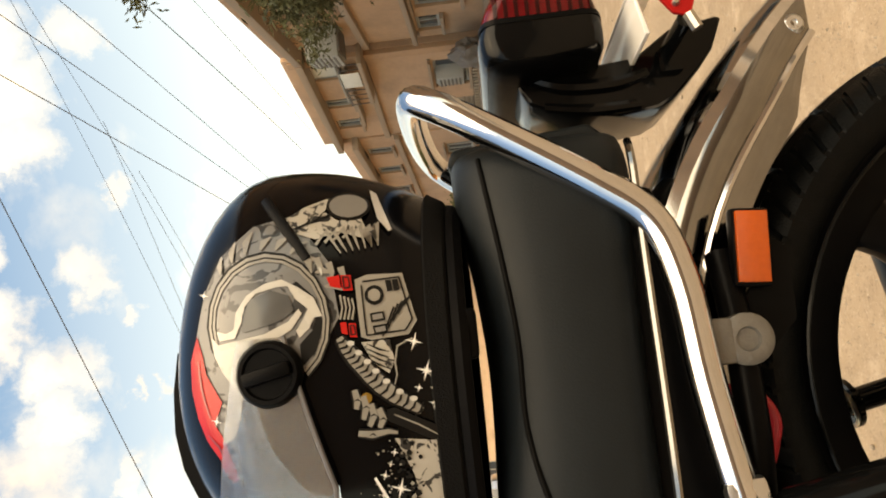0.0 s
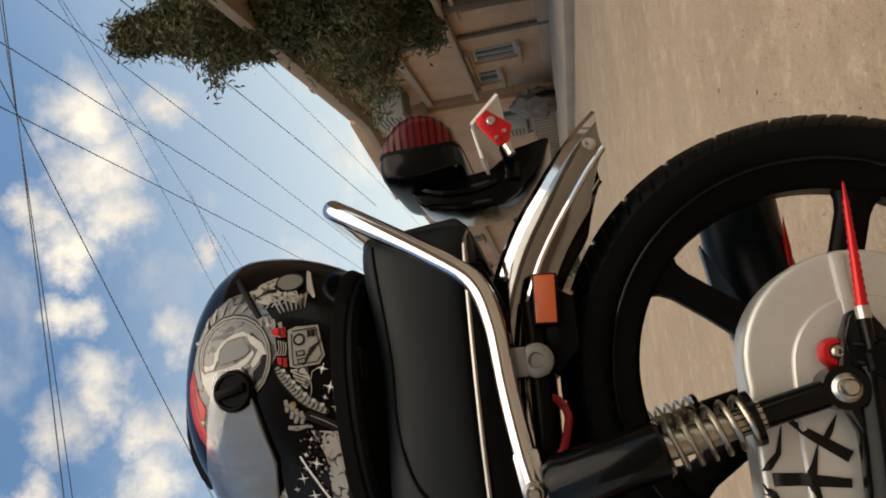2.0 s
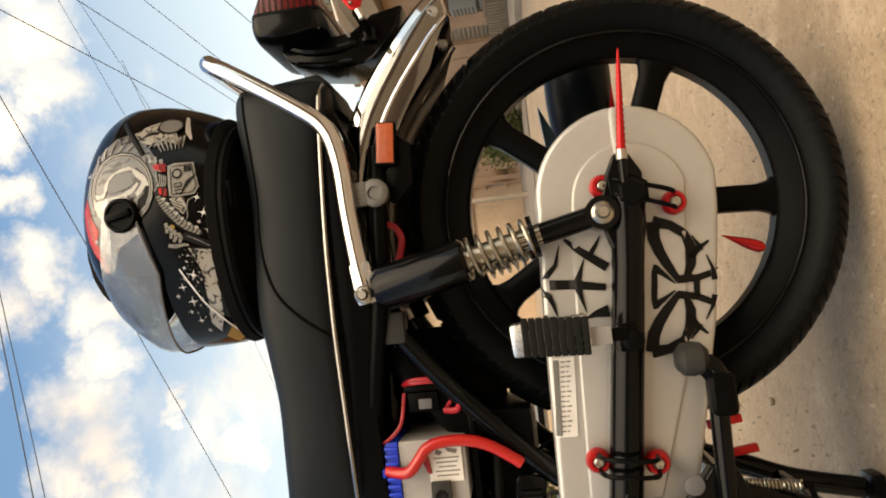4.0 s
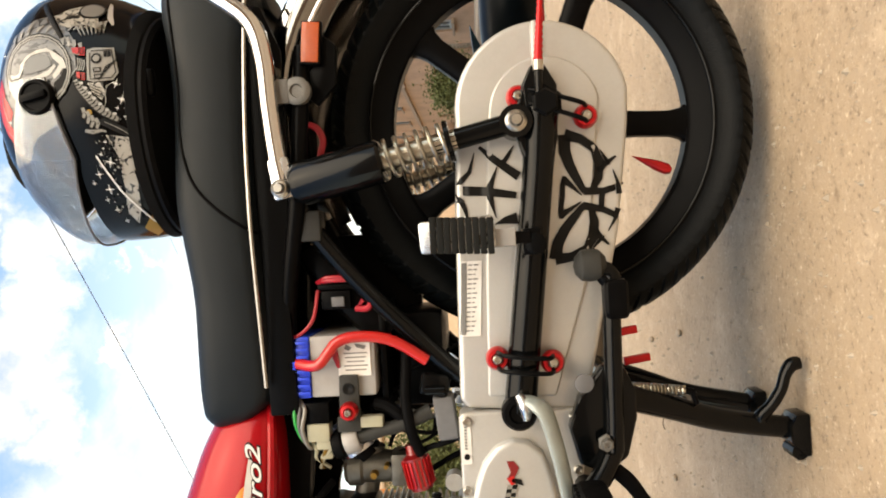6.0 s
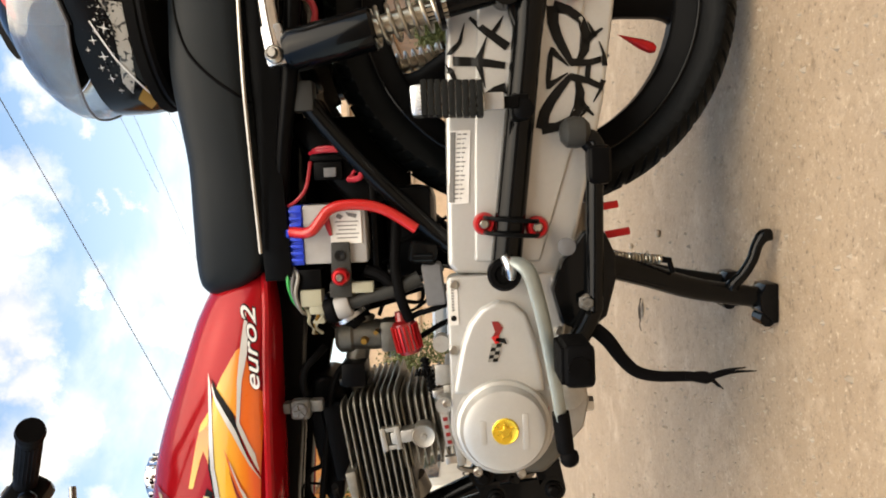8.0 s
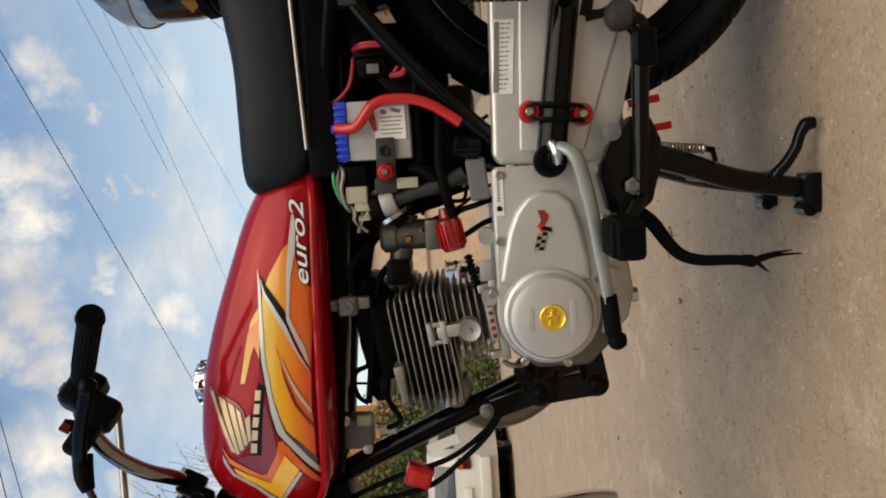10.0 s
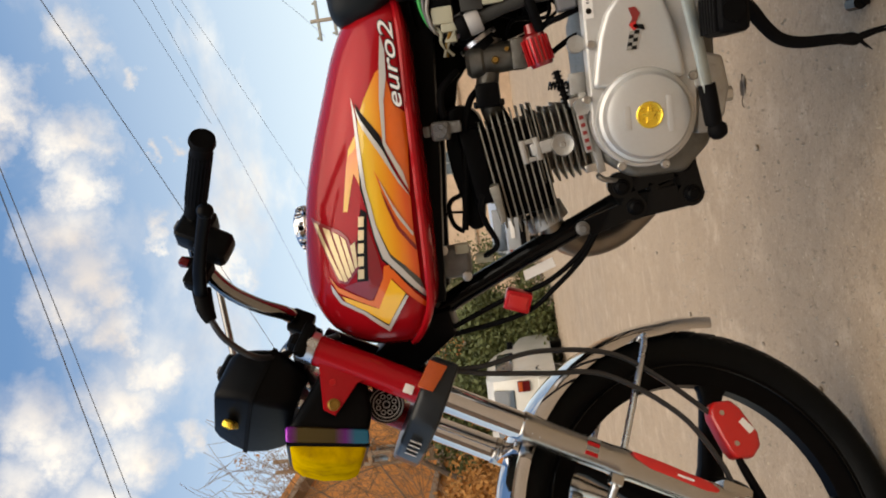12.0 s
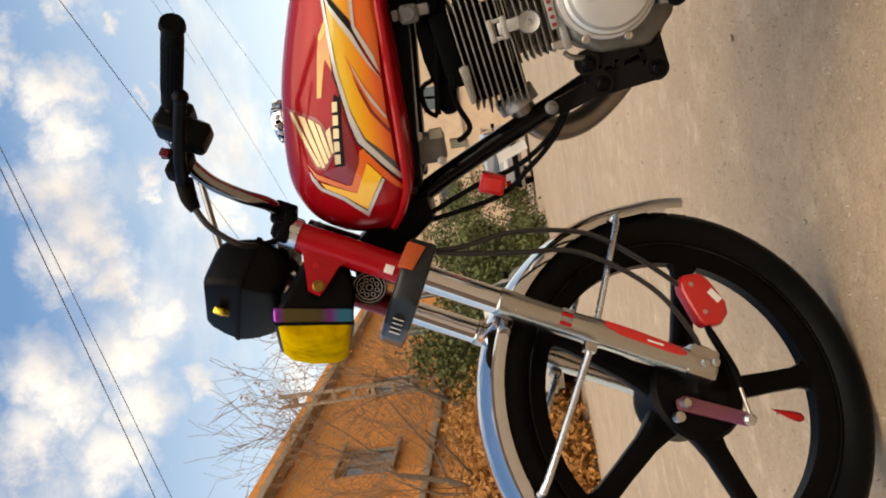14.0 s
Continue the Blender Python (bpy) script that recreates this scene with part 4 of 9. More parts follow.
# ---- poles and overhead cables ----
def pole(at, height, label, lattice):
    p = thing("utility_pole", label, "pole", "utility poles")
    at = Vector(at)
    if lattice:
        for sx in (-1, 1):
            part("chord", block(at + Vector((sx * 0.12, 0, height / 2)), (0.055, 0.09, height), 0.008), TRIM, p)
        for k in range(int(height / 0.42)):
            part("rung", block(at + Vector((0, 0, 0.3 + 0.42 * k)), (0.185, 0.08, 0.09), 0.006), TRIM, p)
    else:
        part("shaft", tube([at, at + Vector((0, 0, height))], [0.10, 0.06], 12, 1), CONCRETE, p)
    for k, z in enumerate(() if lattice else (height - 0.25, height - 0.8)):
        part("cross_arm", block(at + Vector((0, 0, z)), (1.3 - 0.2 * k, 0.09, 0.09), 0.01), FRAMEWOOD, p)
        for j in (-1, 1):
            part("insulator", lathe([(0, 0), (0.03, 0), (0.045, 0.04), (0.03, 0.08), (0, 0.09)], Matrix.Translation(at + Vector((j * (0.56 - 0.1 * k), 0, z + 0.045))), 12), IVORY, p)


pole((-7.2, 12.4, 0), 6.1, "concrete lattice pole among bare trees", True)
pole((2.9, 23.7, 0), 6.5, "grey utility pole with a cross arm", False)
PARKED = Vector((-0.06, -0.86, 0.56))


def overhead(a, b, h, r, back=0.5, on=0.5, sag=0.10):
    """A cable at height h along two bearings (degrees from +y, degrees up) seen from the parking place."""
    ends = []
    for az, el in (a, b):
        k = (h - PARKED.z) / math.tan(radians(el))
        ends.append(Vector((PARKED.x + k * math.sin(radians(az)), PARKED.y + k * math.cos(radians(az)), h)))
    d = ends[1] - ends[0]
    p, q = ends[0] - d * back, ends[1] + d * on
    pts = [p.lerp(q, i / 16) - Vector((0, 0, sag * 4 * (i / 16) * (1 - i / 16) - sag)) for i in range(17)]
    solid("overhead_cable", tube(pts, r, 6, 2), CABLE, "thin black overhead cable across the street", "cable", "", "overhead cables")


for a, b, h, r, back, on in (
        ((33.8, 35.4), (-26.6, 32.1), 6.5, 0.0075, 0.5, 0.6), ((32.6, 35.7), (-26.6, 31.2), 6.4, 0.0060, 0.5, 0.6),
        ((31.0, 36.6), (14.4, 19.9), 5.6, 0.0060, 0.5, 1.5), ((33.2, 33.5), (14.3, 17.0), 5.6, 0.0056, 0.5, 0.6),
        ((31.4, 28.2), (15.3, 16.0), 5.6, 0.0056, 0.5, 0.6), ((30.4, 23.2), (19.7, 15.1), 6.4, 0.0100, 0.6, 0.4), ((28.3, 18.6), (21.9, 14.6), 6.3, 0.0060, 1.2, 2.0),
        ((30.2, 35.8), (-15.3, 22.4), 3.9, 0.0042, 0.6, 1.2), ((32.3, 30.4), (11.2, 25.9), 6.7, 0.0042, 0.4, 0.8), ((30.6, 29.4), (11.6, 23.7), 6.6, 0.0042, 0.4, 0.4),
        ((11.7, 24.7), (-10.2, 18.2), 6.6, 0.0042, 0.3, 0.4), ((10.7, 22.7), (-3.9, 16.8), 6.6, 0.0042, 0.3, 0.4), ((11.4, 17.8), (6.7, 13.4), 6.5, 0.0060, 0.3, 0.3)):
    overhead(a, b, h, r, back, on)

# ---- motorcycle ----
bike = thing("motorcycle", "red and black commuter motorcycle on its centre stand", "motorcycle")


def bp(name, bm, material, label="", parent=None, sharp=35):
    return part(name, bm, material, parent or bike, label, sharp)


# rear wheel: centre above the ground because of the centre stand
RC = Vector((0.004, 0.0, 0.304))


def tyre(radius, half, bead, m, blocks, depth=1.0):
    """Tyre with slanted cuts through the shoulders and two grooves; local z is the axle."""
    prof = [(bead, half * 0.62, 0), (bead + 0.010, half * 0.84, 0), (bead + 0.022, half * 0.97, 0), (bead + (radius - bead) * 0.52, half, 0)]
    for i in range(15):
        a = -70 + 10 * i
        k = radians(a)
        prof.append((radius - 0.70 * half * (1 - math.cos(k)) * 1.15, half * 0.965 * -math.sin(k) / math.sin(radians(70)), a))
    prof = prof + [(r, -h, 0) for r, h, _ in prof[3::-1]]
    steps = ((0.0, 0), (0.05, 1), (0.26, 1), (0.31, 0), (0.54, 0), (0.77, 0))
    secs = []
    for i, (r, h, a) in enumerate(prof):
        ring = []
        crown = 4 <= i <= 18
        for n in range(blocks):
            for place, deep in steps:
                lean = max(0, abs(a) - 25) / 45 * 0.9 if crown else 0.9
                q = 2 * math.pi * (n + place + lean) / blocks
                cut = 0.0
                if crown and abs(a) == 20:
                    cut = 0.004
                elif crown and 30 <= abs(a) <= 60 and deep:
                    cut = depth * 0.0045
                elif i in (3, len(prof) - 4) and deep:
                    cut = depth * 0.0008
                elif crown and abs(a) <= 10 and deep and n % 3 == 0:
                    cut = depth * 0.004
                push = 0.985 if i in (3, len(prof) - 4) and deep else 1.0
                ring.append(((r - cut) * math.cos(q), (r - cut) * math.sin(q), h * push))
        secs.append(ring)
    return moved(rings(secs, caps=False), m)


def alloy_wheel(m, parent, first, bead, spokes=5, half=0.042):
    rim = [(bead + 0.006, half * 0.78), (bead + 0.008, half * 0.7), (bead - 0.004, half * 0.66), (bead - 0.014, half * 0.5), (bead - 0.03, half * 0.42), (bead - 0.036, half * 0.3),
           (bead - 0.036, -half * 0.3), (bead - 0.03, -half * 0.42), (bead - 0.014, -half * 0.5), (bead - 0.004, -half * 0.66), (bead + 0.008, -half * 0.7), (bead + 0.006, -half * 0.78)]
    secs = [[(r * math.cos(2 * math.pi * j / 72), r * math.sin(2 * math.pi * j / 72), h) for j in range(72)] for r, h in rim]
    part("rim", moved(rings(secs, closed=True), m), SATIN, parent)
    part("rim_lip", moved(rings([[((bead - 0.006 + 0.0022 * math.cos(k)) * math.cos(q), (bead - 0.006 + 0.0022 * math.cos(k)) * math.sin(q), half * 0.70 + 0.0022 * math.sin(k)) for q in [2 * math.pi * j / 72 for j in range(72)]] for k in [2 * math.pi * j / 8 for j in range(8)]], closed=True), m), BLACK, parent)
    hub = lathe([(0.012, 0.062), (0.05, 0.06), (0.062, 0.05), (0.066, 0.03), (0.06, 0.0), (0.066, -0.03), (0.062, -0.05), (0.05, -0.06), (0.012, -0.062)], m, 40)
    part("hub", hub, SATIN, parent)
    for i in range(spokes):
        a = radians(first + 360 / spokes * i)
        secs = []
        for r, wd, th in ((0.045, 0.032, 0.02), (0.07, 0.025, 0.017), (0.10, 0.0195, 0.014), (bead - 0.10, 0.0178, 0.013), (bead - 0.058, 0.0180, 0.013), (bead - 0.044, 0.0215, 0.013), (bead - 0.036, 0.028, 0.013), (bead - 0.031, 0.037, 0.014)):
            ring = []
            for k in range(12):
                q = 2 * math.pi * k / 12
                ring.append((r, wd * math.copysign(abs(math.cos(q)) ** 0.6, math.cos(q)), th * math.copysign(abs(math.sin(q)) ** 0.8, math.sin(q))))
            secs.append(ring)
        part("spoke", moved(rings(secs), m @ Matrix.Rotation(a, 4, "Z")), SATIN, parent)


rear_m = wheel_frame(RC, (0, -1, 0), (0, 0, 1))
rear_tyre = bp("rear_tyre", tyre(0.284, 0.044, 0.230, rear_m, 84), RUBBER, "black tyre with cut shoulder blocks", None, 25)
alloy_wheel(rear_m, rear_tyre, 177, 0.232)

# steering: the axis and the parts that turn with the bars
EPS, DELTA = radians(28), radians(40)
u = Vector((-math.cos(EPS), 0, math.sin(EPS)))
w = Vector((0, -1, 0))
AX = Vector((math.sin(EPS), 0, math.cos(EPS)))
FW = math.cos(DELTA) * u + math.sin(DELTA) * w
LF = math.cos(DELTA) * w - math.sin(DELTA) * u
A0 = Vector((-0.988, -0.025, 0.585))
STEER = Matrix.Translation(A0) @ Matrix((-FW, -LF, AX)).transposed().to_4x4()


def F(fwd, left, s):
    """A place in the turned front end: metres ahead, to the left and up along the steering axis."""
    return A0 + FW * fwd + LF * left + AX * s


FC = F(0.061, 0, -0.337)
front_m = wheel_frame(FC, LF, AX)
front_tyre = bp("front_tyre", tyre(0.325, 0.040, 0.266, front_m, 56, 0.4), RUBBER, "black ribbed front tyre")
alloy_wheel(front_m, front_tyre, 207, 0.266, half=0.036)

# chain case and swinging arm
case = [(-0.02, 0.211)] + arc(0.006, 0.311, 0.104, -80, 95, 22) + [(-0.10, 0.420), (-0.18, 0.423), (-0.338, 0.427), (-0.349, 0.418), (-0.357, 0.292), (-0.350, 0.276), (-0.28, 0.259), (-0.143, 0.228)]
chain_case = bp("chain_case", prism(case, -0.128, -0.075, 0.014, 4), SILVER, "silver painted chain case with black tribal film")
inner = arc(0.0, 0.308, 0.066, -76, 84, 16) + [(-0.05, 0.380), (-0.2, 0.388), (-0.335, 0.393), (-0.338, 0.312), (-0.20, 0.268)]
case_panel = bp("case_panel", prism(inner, -0.133, -0.120, 0.005, 3), SILVER, parent=chain_case)
bp("case_rib", prism([(0.004, 0.321), (0.014, 0.321), (0.108, 0.320), (0.108, 0.309), (0.010, 0.311)], -0.136, -0.12, 0.004), SILVER, parent=chain_case)
case_tree = tree_of(chain_case, case_panel)
def stroke(pts, widths):
    """Quads of a tapering brush stroke along points in x, z."""
    pts = [Vector((x, z)) for x, z in pts]
    n = len(pts)
    out, sides = [], []
    for k, p in enumerate(pts):
        d = (pts[min(k + 1, n - 1)] - pts[max(k - 1, 0)]).normalized()
        w = widths[0] + (widths[1] - widths[0]) * k / (n - 1) if len(widths) == 2 else widths[min(k, len(widths) - 1)]
        sides.append((p + Vector((-d.y, d.x)) * w / 2, p - Vector((-d.y, d.x)) * w / 2))
    for (a, b), (c, d) in zip(sides, sides[1:]):
        out.append([tuple(a), tuple(b), tuple(d), tuple(c)])
    return out


for pts, widths in (([(-0.087, 0.425), (-0.090, 0.386), (-0.097, 0.347)], (0.012, 0.011, 0.008)), ([(-0.062, 0.368), (-0.077, 0.374), (-0.090, 0.379), (-0.106, 0.376), (-0.123, 0.372)], (0.001, 0.005, 0.009, 0.005, 0.001)),
                    ([(-0.043, 0.394), (-0.066, 0.401), (-0.076, 0.411), (-0.084, 0.424)], (0.001, 0.005, 0.007, 0.009)), ([(-0.091, 0.424), (-0.101, 0.412), (-0.112, 0.408), (-0.126, 0.405)], (0.009, 0.007, 0.005, 0.001)),
                    ([(-0.037, 0.388), (-0.055, 0.369), (-0.075, 0.343)], (0.004, 0.009, 0.011)), ([(-0.038, 0.347), (-0.049, 0.354), (-0.060, 0.362)], (0.001, 0.005, 0.006)),
                    ([(-0.130, 0.374), (-0.126, 0.362), (-0.124, 0.347)], (0.001, 0.008, 0.014)), ([(-0.123, 0.420), (-0.136, 0.412), (-0.152, 0.404)], (0.007, 0.005, 0.001))):
    bp("tribal_film", drape(stroke(pts, widths), case_tree, 0.0016, 0.010), INK, "", chain_case, 180)
LOOP = (0.011, 0.010, 0.009, 0.008, 0.0055, 0.006, 0.009, 0.010, 0.008, 0.008, 0.0105)
for pts, widths in (
    ([(-0.1752, 0.3054), (-0.1562, 0.3012), (-0.1414, 0.2926), (-0.1298, 0.2834), (-0.1140, 0.2691), (-0.1175, 0.2604), (-0.1326, 0.2568), (-0.1511, 0.2595), (-0.1652, 0.2680), (-0.1734, 0.2859), (-0.1752, 0.3054)], LOOP),
    ([(-0.0292, 0.2871), (-0.0489, 0.2877), (-0.0654, 0.2830), (-0.0787, 0.2770), (-0.0973, 0.2670), (-0.0958, 0.2576), (-0.0818, 0.2503), (-0.0631, 0.2482), (-0.0473, 0.2530), (-0.0353, 0.2684), (-0.0292, 0.2871)], LOOP),
    ([(-0.1091, 0.2713), (-0.1176, 0.2850), (-0.1239, 0.2965)], (0.001, 0.007)), ([(-0.1016, 0.2703), (-0.0902, 0.2815), (-0.0815, 0.2912)], (0.001, 0.007)),
    ([(-0.1040, 0.2939), (-0.1174, 0.2957), (-0.1278, 0.2955)], (0.005, 0.004)), ([(-0.1040, 0.2935), (-0.0881, 0.2920), (-0.0780, 0.2892)], (0.005, 0.004)),
    ([(-0.1140, 0.2700), (-0.1187, 0.2468), (-0.1298, 0.2255)], (0.007, 0.005)), ([(-0.0970, 0.2680), (-0.0976, 0.2441), (-0.0915, 0.2205)], (0.007, 0.005)),
    ([(-0.0975, 0.2450), (-0.1080, 0.2467), (-0.1185, 0.2475)], (0.005, 0.005)),
    ([(-0.1453, 0.2411), (-0.1321, 0.2327), (-0.1185, 0.2285)], (0.001, 0.0045)), ([(-0.0729, 0.2318), (-0.0876, 0.2270), (-0.1018, 0.2264)], (0.001, 0.0045)),
    ([(-0.1403, 0.2587), (-0.1515, 0.2504), (-0.1612, 0.2407)], (0.007, 0.002)), ([(-0.0739, 0.2502), (-0.0648, 0.2393), (-0.0574, 0.2273)], (0.007, 0.002)),
    ([(-0.1493, 0.2477), (-0.1566, 0.2523), (-0.1654, 0.2601)], (0.005, 0.001)), ([(-0.0676, 0.2372), (-0.0594, 0.2398), (-0.0489, 0.2452)], (0.005, 0.001))):
    bp("tribal_film", drape(stroke(pts, [v * 1.35 for v in widths]), case_tree, 0.0018, 0.010), INK, "", chain_case, 180)
sticker = bp("case_label", drape([[(-0.172, 0.417), (-0.172, 0.392), (-0.262, 0.398), (-0.262, 0.422)]], case_tree, 0.0015, 0.02), PAPER, "white printed label", chain_case, 180)
bp("label_bar", drape([[(-0.174, 0.4165), (-0.174, 0.4105), (-0.260, 0.4155), (-0.260, 0.4215)]], case_tree, 0.0023, 0.02), GREYFILM, "", sticker, 180)
for i in range(15):
    x0 = -0.176 - 0.0056 * i
    for z0, z1 in ((0.4085, 0.4035), (0.4020, 0.3965 + 0.0015 * (i % 3))):
        lift = 0.0005 * i
        bp("label_bar", drape([[(x0, z0 + lift), (x0, z1 + lift), (x0 - 0.0016, z1 + lift), (x0 - 0.0016, z0 + lift)]], case_tree, 0.0023, 0.02), GREYFILM, "", sticker, 180)
bp("swing_arm", join(tube([(-0.348, -0.148, 0.357), (-0.2, -0.150, 0.338), (-0.075, -0.150, 0.322), (0.0, -0.150, 0.315)], [0.019, 0.0185, 0.018, 0.022], 16, 4),
                     prism([(-0.066, 0.335), (-0.032, 0.345), (-0.004, 0.345), (0.028, 0.336), (0.050, 0.325), (0.052, 0.309), (0.026, 0.295), (-0.034, 0.297), (-0.072, 0.306)], -0.160, -0.142, 0.006, 3)), BLACK, "black swinging arm")
bp("axle_nut", disc(0.004, -0.158, 0.311, [(0.0, 0.0), (0.022, 0.0), (0.022, 0.006), (0.016, 0.007), (0.016, 0.018), (0.013, 0.021), (0.0, 0.021)], 6), PLASTIC, "black axle nut cap")
bp("arm_pivot", disc(-0.348, -0.150, 0.359, [(0.0, 0.0), (0.0205, 0.0), (0.0205, 0.016), (0.0175, 0.02), (0.012, 0.02), (0.010, 0.016), (0.0, 0.016)]), PLASTIC, "black pivot cap")


def red_bolt(x, z, y=-0.142, r=0.0140):
    ob = bp("red_washer", disc(x, y, z, [(0, 0), (r, 0), (r, 0.006), (r * 0.8, 0.012), (r * 0.55, 0.0125), (r * 0.5, 0.009), (0, 0.009)], 30), ANOD, "red anodised washer")
    bp("bolt", disc(x, y - 0.009, z, [(0, 0), (r * 0.42, 0), (r * 0.42, 0.006), (r * 0.3, 0.008), (r * 0.2, 0.008), (r * 0.2, 0.004), (0, 0.004)], 12), BOLT, parent=ob)


for bx, bz in ((0.016, 0.340), (-0.011, 0.263), (-0.287, 0.380), (-0.294, 0.316)):
    red_bolt(bx, bz)
for (xa, za), (xb, zb) in (((-0.279, 0.380), (-0.286, 0.316)), ((-0.297, 0.380), (-0.303, 0.316)), ((0.022, 0.332), (0.0, 0.263)), ((0.006, 0.332), (-0.018, 0.263))):
    out = 0.178 if xa < -0.2 else 0.166
    bp("clamp_bar", tube([(xa, -0.152, za), (xa * 0.85 + xb * 0.15, -out, za * 0.85 + zb * 0.15), (xa * 0.15 + xb * 0.85, -out, za * 0.15 + zb * 0.85), (xb, -0.152, zb)], 0.0028, 8, 4), PLASTIC)
spike_m = Matrix.Translation((0.050, -0.168, 0.3165)) @ Matrix.Rotation(radians(95), 4, "Y")
spike = bp("red_spike", lathe([(0.0, 0.0), (0.0055, 0.0)] + [v for k in range(14) for v in ((0.0058 - 0.0002 * k, 0.004 + 0.007 * k), (0.0046 - 0.0002 * k, 0.0075 + 0.007 * k))] + [(0.0012, 0.112), (0.0, 0.116)], spike_m, 14), ANOD, "red ribbed anodised spike on the chain adjuster")
bp("adjuster", join(rod((0.005, -0.168, 0.317), (0.051, -0.168, 0.3165), 0.005), prism([(-0.005, 0.304), (0.025, 0.300), (0.047, 0.310), (0.047, 0.325), (0.025, 0.335), (-0.005, 0.332)], -0.164, -0.156, 0.002)), BLACK)
bp("spike_collar", rod((0.041, -0.168, 0.3168), (0.052, -0.168, 0.3164), 0.0062), BOLT, "", spike)
bp("red_spike", lathe([(0, 0), (0.006, 0), (0.005, 0.03), (0.0, 0.075)], Matrix.Translation((0.13, 0.13, 0.281)) @ Matrix.Rotation(radians(95), 4, "Y"), 12), ANOD)
valve = bp("red_spike", lathe([(0, 0), (0.004, 0), (0.0075, 0.006), (0.007, 0.02), (0.0, 0.055)], Matrix.Translation((-0.072, -0.046, 0.142)) @ Matrix.Rotation(radians(24), 4, "Y"), 14), ANOD, "red pointed valve cap", rear_tyre)

# shock absorbers, one each side
for side in (-1, 1):
    yb, yt = side * 0.160, side * 0.150
    lo, hi = Vector((-0.015, yb, 0.345)), Vector((-0.075, yt, 0.621))
    d = hi - lo
    shock = bp("shock_absorber", join(rod(lo, lo + d * 0.34, 0.0125), rod(lo + d * 0.2, lo + d * 0.9, 0.007)), BLACK, "black shock absorber with a chromed spring")
    bp("spring", helix(lo + d * 0.29, lo + d * 0.60, 0.0222, 6.8, 0.0025), SPRINGSTEEL, "plated coil spring", shock)
    bp("damper_body", rod(lo + d * 0.25, lo + d * 0.62, 0.0125, 18), SPRINGSTEEL, "dull steel damper body", shock)
    bp("shroud", tube([lo + d * 0.56, lo + d * 0.575, lo + d * 0.92, lo + d * 0.955], [0.022, 0.0262, 0.0262, 0.02], 24, 1), BLACK, "", shock)
    bp("spring_seat", rod(lo + d * 0.27, lo + d * 0.29, 0.0245, 20), BLACK, "", shock)
    for p, r in ((lo, 0.0125), (hi, 0.0110)):
        prof = [(0, 0), (r, 0), (r, 0.005), (r * 0.75, 0.008), (r * 0.6, 0.008), (r * 0.6, 0.014), (r * 0.45, 0.017), (0, 0.017)]
        m = Matrix.Translation(p + Vector((0, side * 0.008, 0))) @ (SIDE if side < 0 else SIDE.inverted())
        bp("mount_nut", lathe(prof, m, 18), BOLT, "zinc cap nut", shock)
    bp("mount_eye", lathe([(0.0, -0.02), (0.019, -0.02), (0.019, 0.012), (0, 0.012)], Matrix.Translation(lo) @ SIDE, 22), BLACK, "", shock)

# passenger foot rest, folded up
peg = bp("foot_rest", block((-0.1405, -0.196, 0.418), (0.036, 0.028, 0.084), 0.006, Matrix.Rotation(radians(-3), 4, "Y")), STEEL, "folded passenger foot rest with a ribbed rubber")
for i in range(9):
    bp("rubber_rib", block((-0.1432 + 0.0004 * i, -0.1985, 0.3815 + 0.0078 * i), (0.0400, 0.032, 0.0071), 0.0014), FOOTRUBBER, "", peg)
bp("hinge_plate", block((-0.146, -0.196, 0.368), (0.020, 0.008, 0.028), 0.002), BATTERY, "pale steel hinge plate", peg)
bp("hinge", join(block((-0.147, -0.188, 0.357), (0.014, 0.010, 0.040), 0.002), block((-0.152, -0.17, 0.335), (0.03, 0.03, 0.022), 0.004)), SATIN, "", peg)
bp("hinge_bolt", disc(-0.155, -0.182, 0.331, [(0, 0), (0.012, 0), (0.012, 0.006), (0.008, 0.008), (0, 0.008)], 16), PLASTIC, "", peg)

# rear frame, main frame
bp("frame_tube", tube([(-0.80, 0, 0.72), (-0.76, 0, 0.690), (-0.6, 0, 0.670), (-0.45, 0, 0.658), (-0.36, 0, 0.642), (-0.15, 0, 0.63)], 0.022, 14), BLACK, "black main frame tube")
for side in (-1, 1):
    bp("frame_rail", tube([(-0.42, side * 0.04, 0.640), (-0.25, side * 0.09, 0.640), (-0.08, side * 0.118, 0.612), (0.03, side * 0.110, 0.604), (0.105, side * 0.090, 0.603)], 0.0105, 12), SATIN)
    bp("frame_stay", tube([(-0.075, side * 0.112, 0.615), (-0.12, side * 0.10, 0.602), (-0.199, side * 0.095, 0.540), (-0.303, side * 0.09, 0.439), (-0.345, side * 0.085, 0.375)], 0.0125, 12), BLACK)
    bp("seat_skirt", prism([(-0.352, 0.664), (-0.352, 0.628), (-0.22, 0.632), (-0.06, 0.626), (0.10, 0.626), (0.155, 0.648), (0.16, 0.666), (-0.1, 0.672)], side * 0.108, side * 0.098, 0.003), PLASTIC)
    for bx in (0.071, 0.038):
        bp("seat_bolt", disc(bx, -0.108 if side < 0 else 0.113, 0.634, [(0, 0), (0.009, 0), (0.009, 0.001), (0.0065, 0.0012), (0.0062, 0.005), (0, 0.005)], 6), DARKALLOY)
    bp("tank_skirt", prism([(-0.345, 0.664), (-0.345, 0.620), (-0.5, 0.636), (-0.56, 0.640), (-0.66, 0.651), (-0.70, 0.655), (-0.775, 0.662), (-0.775, 0.676), (-0.5, 0.668)], side * 0.060, side * 0.035, 0.003), PLASTIC)
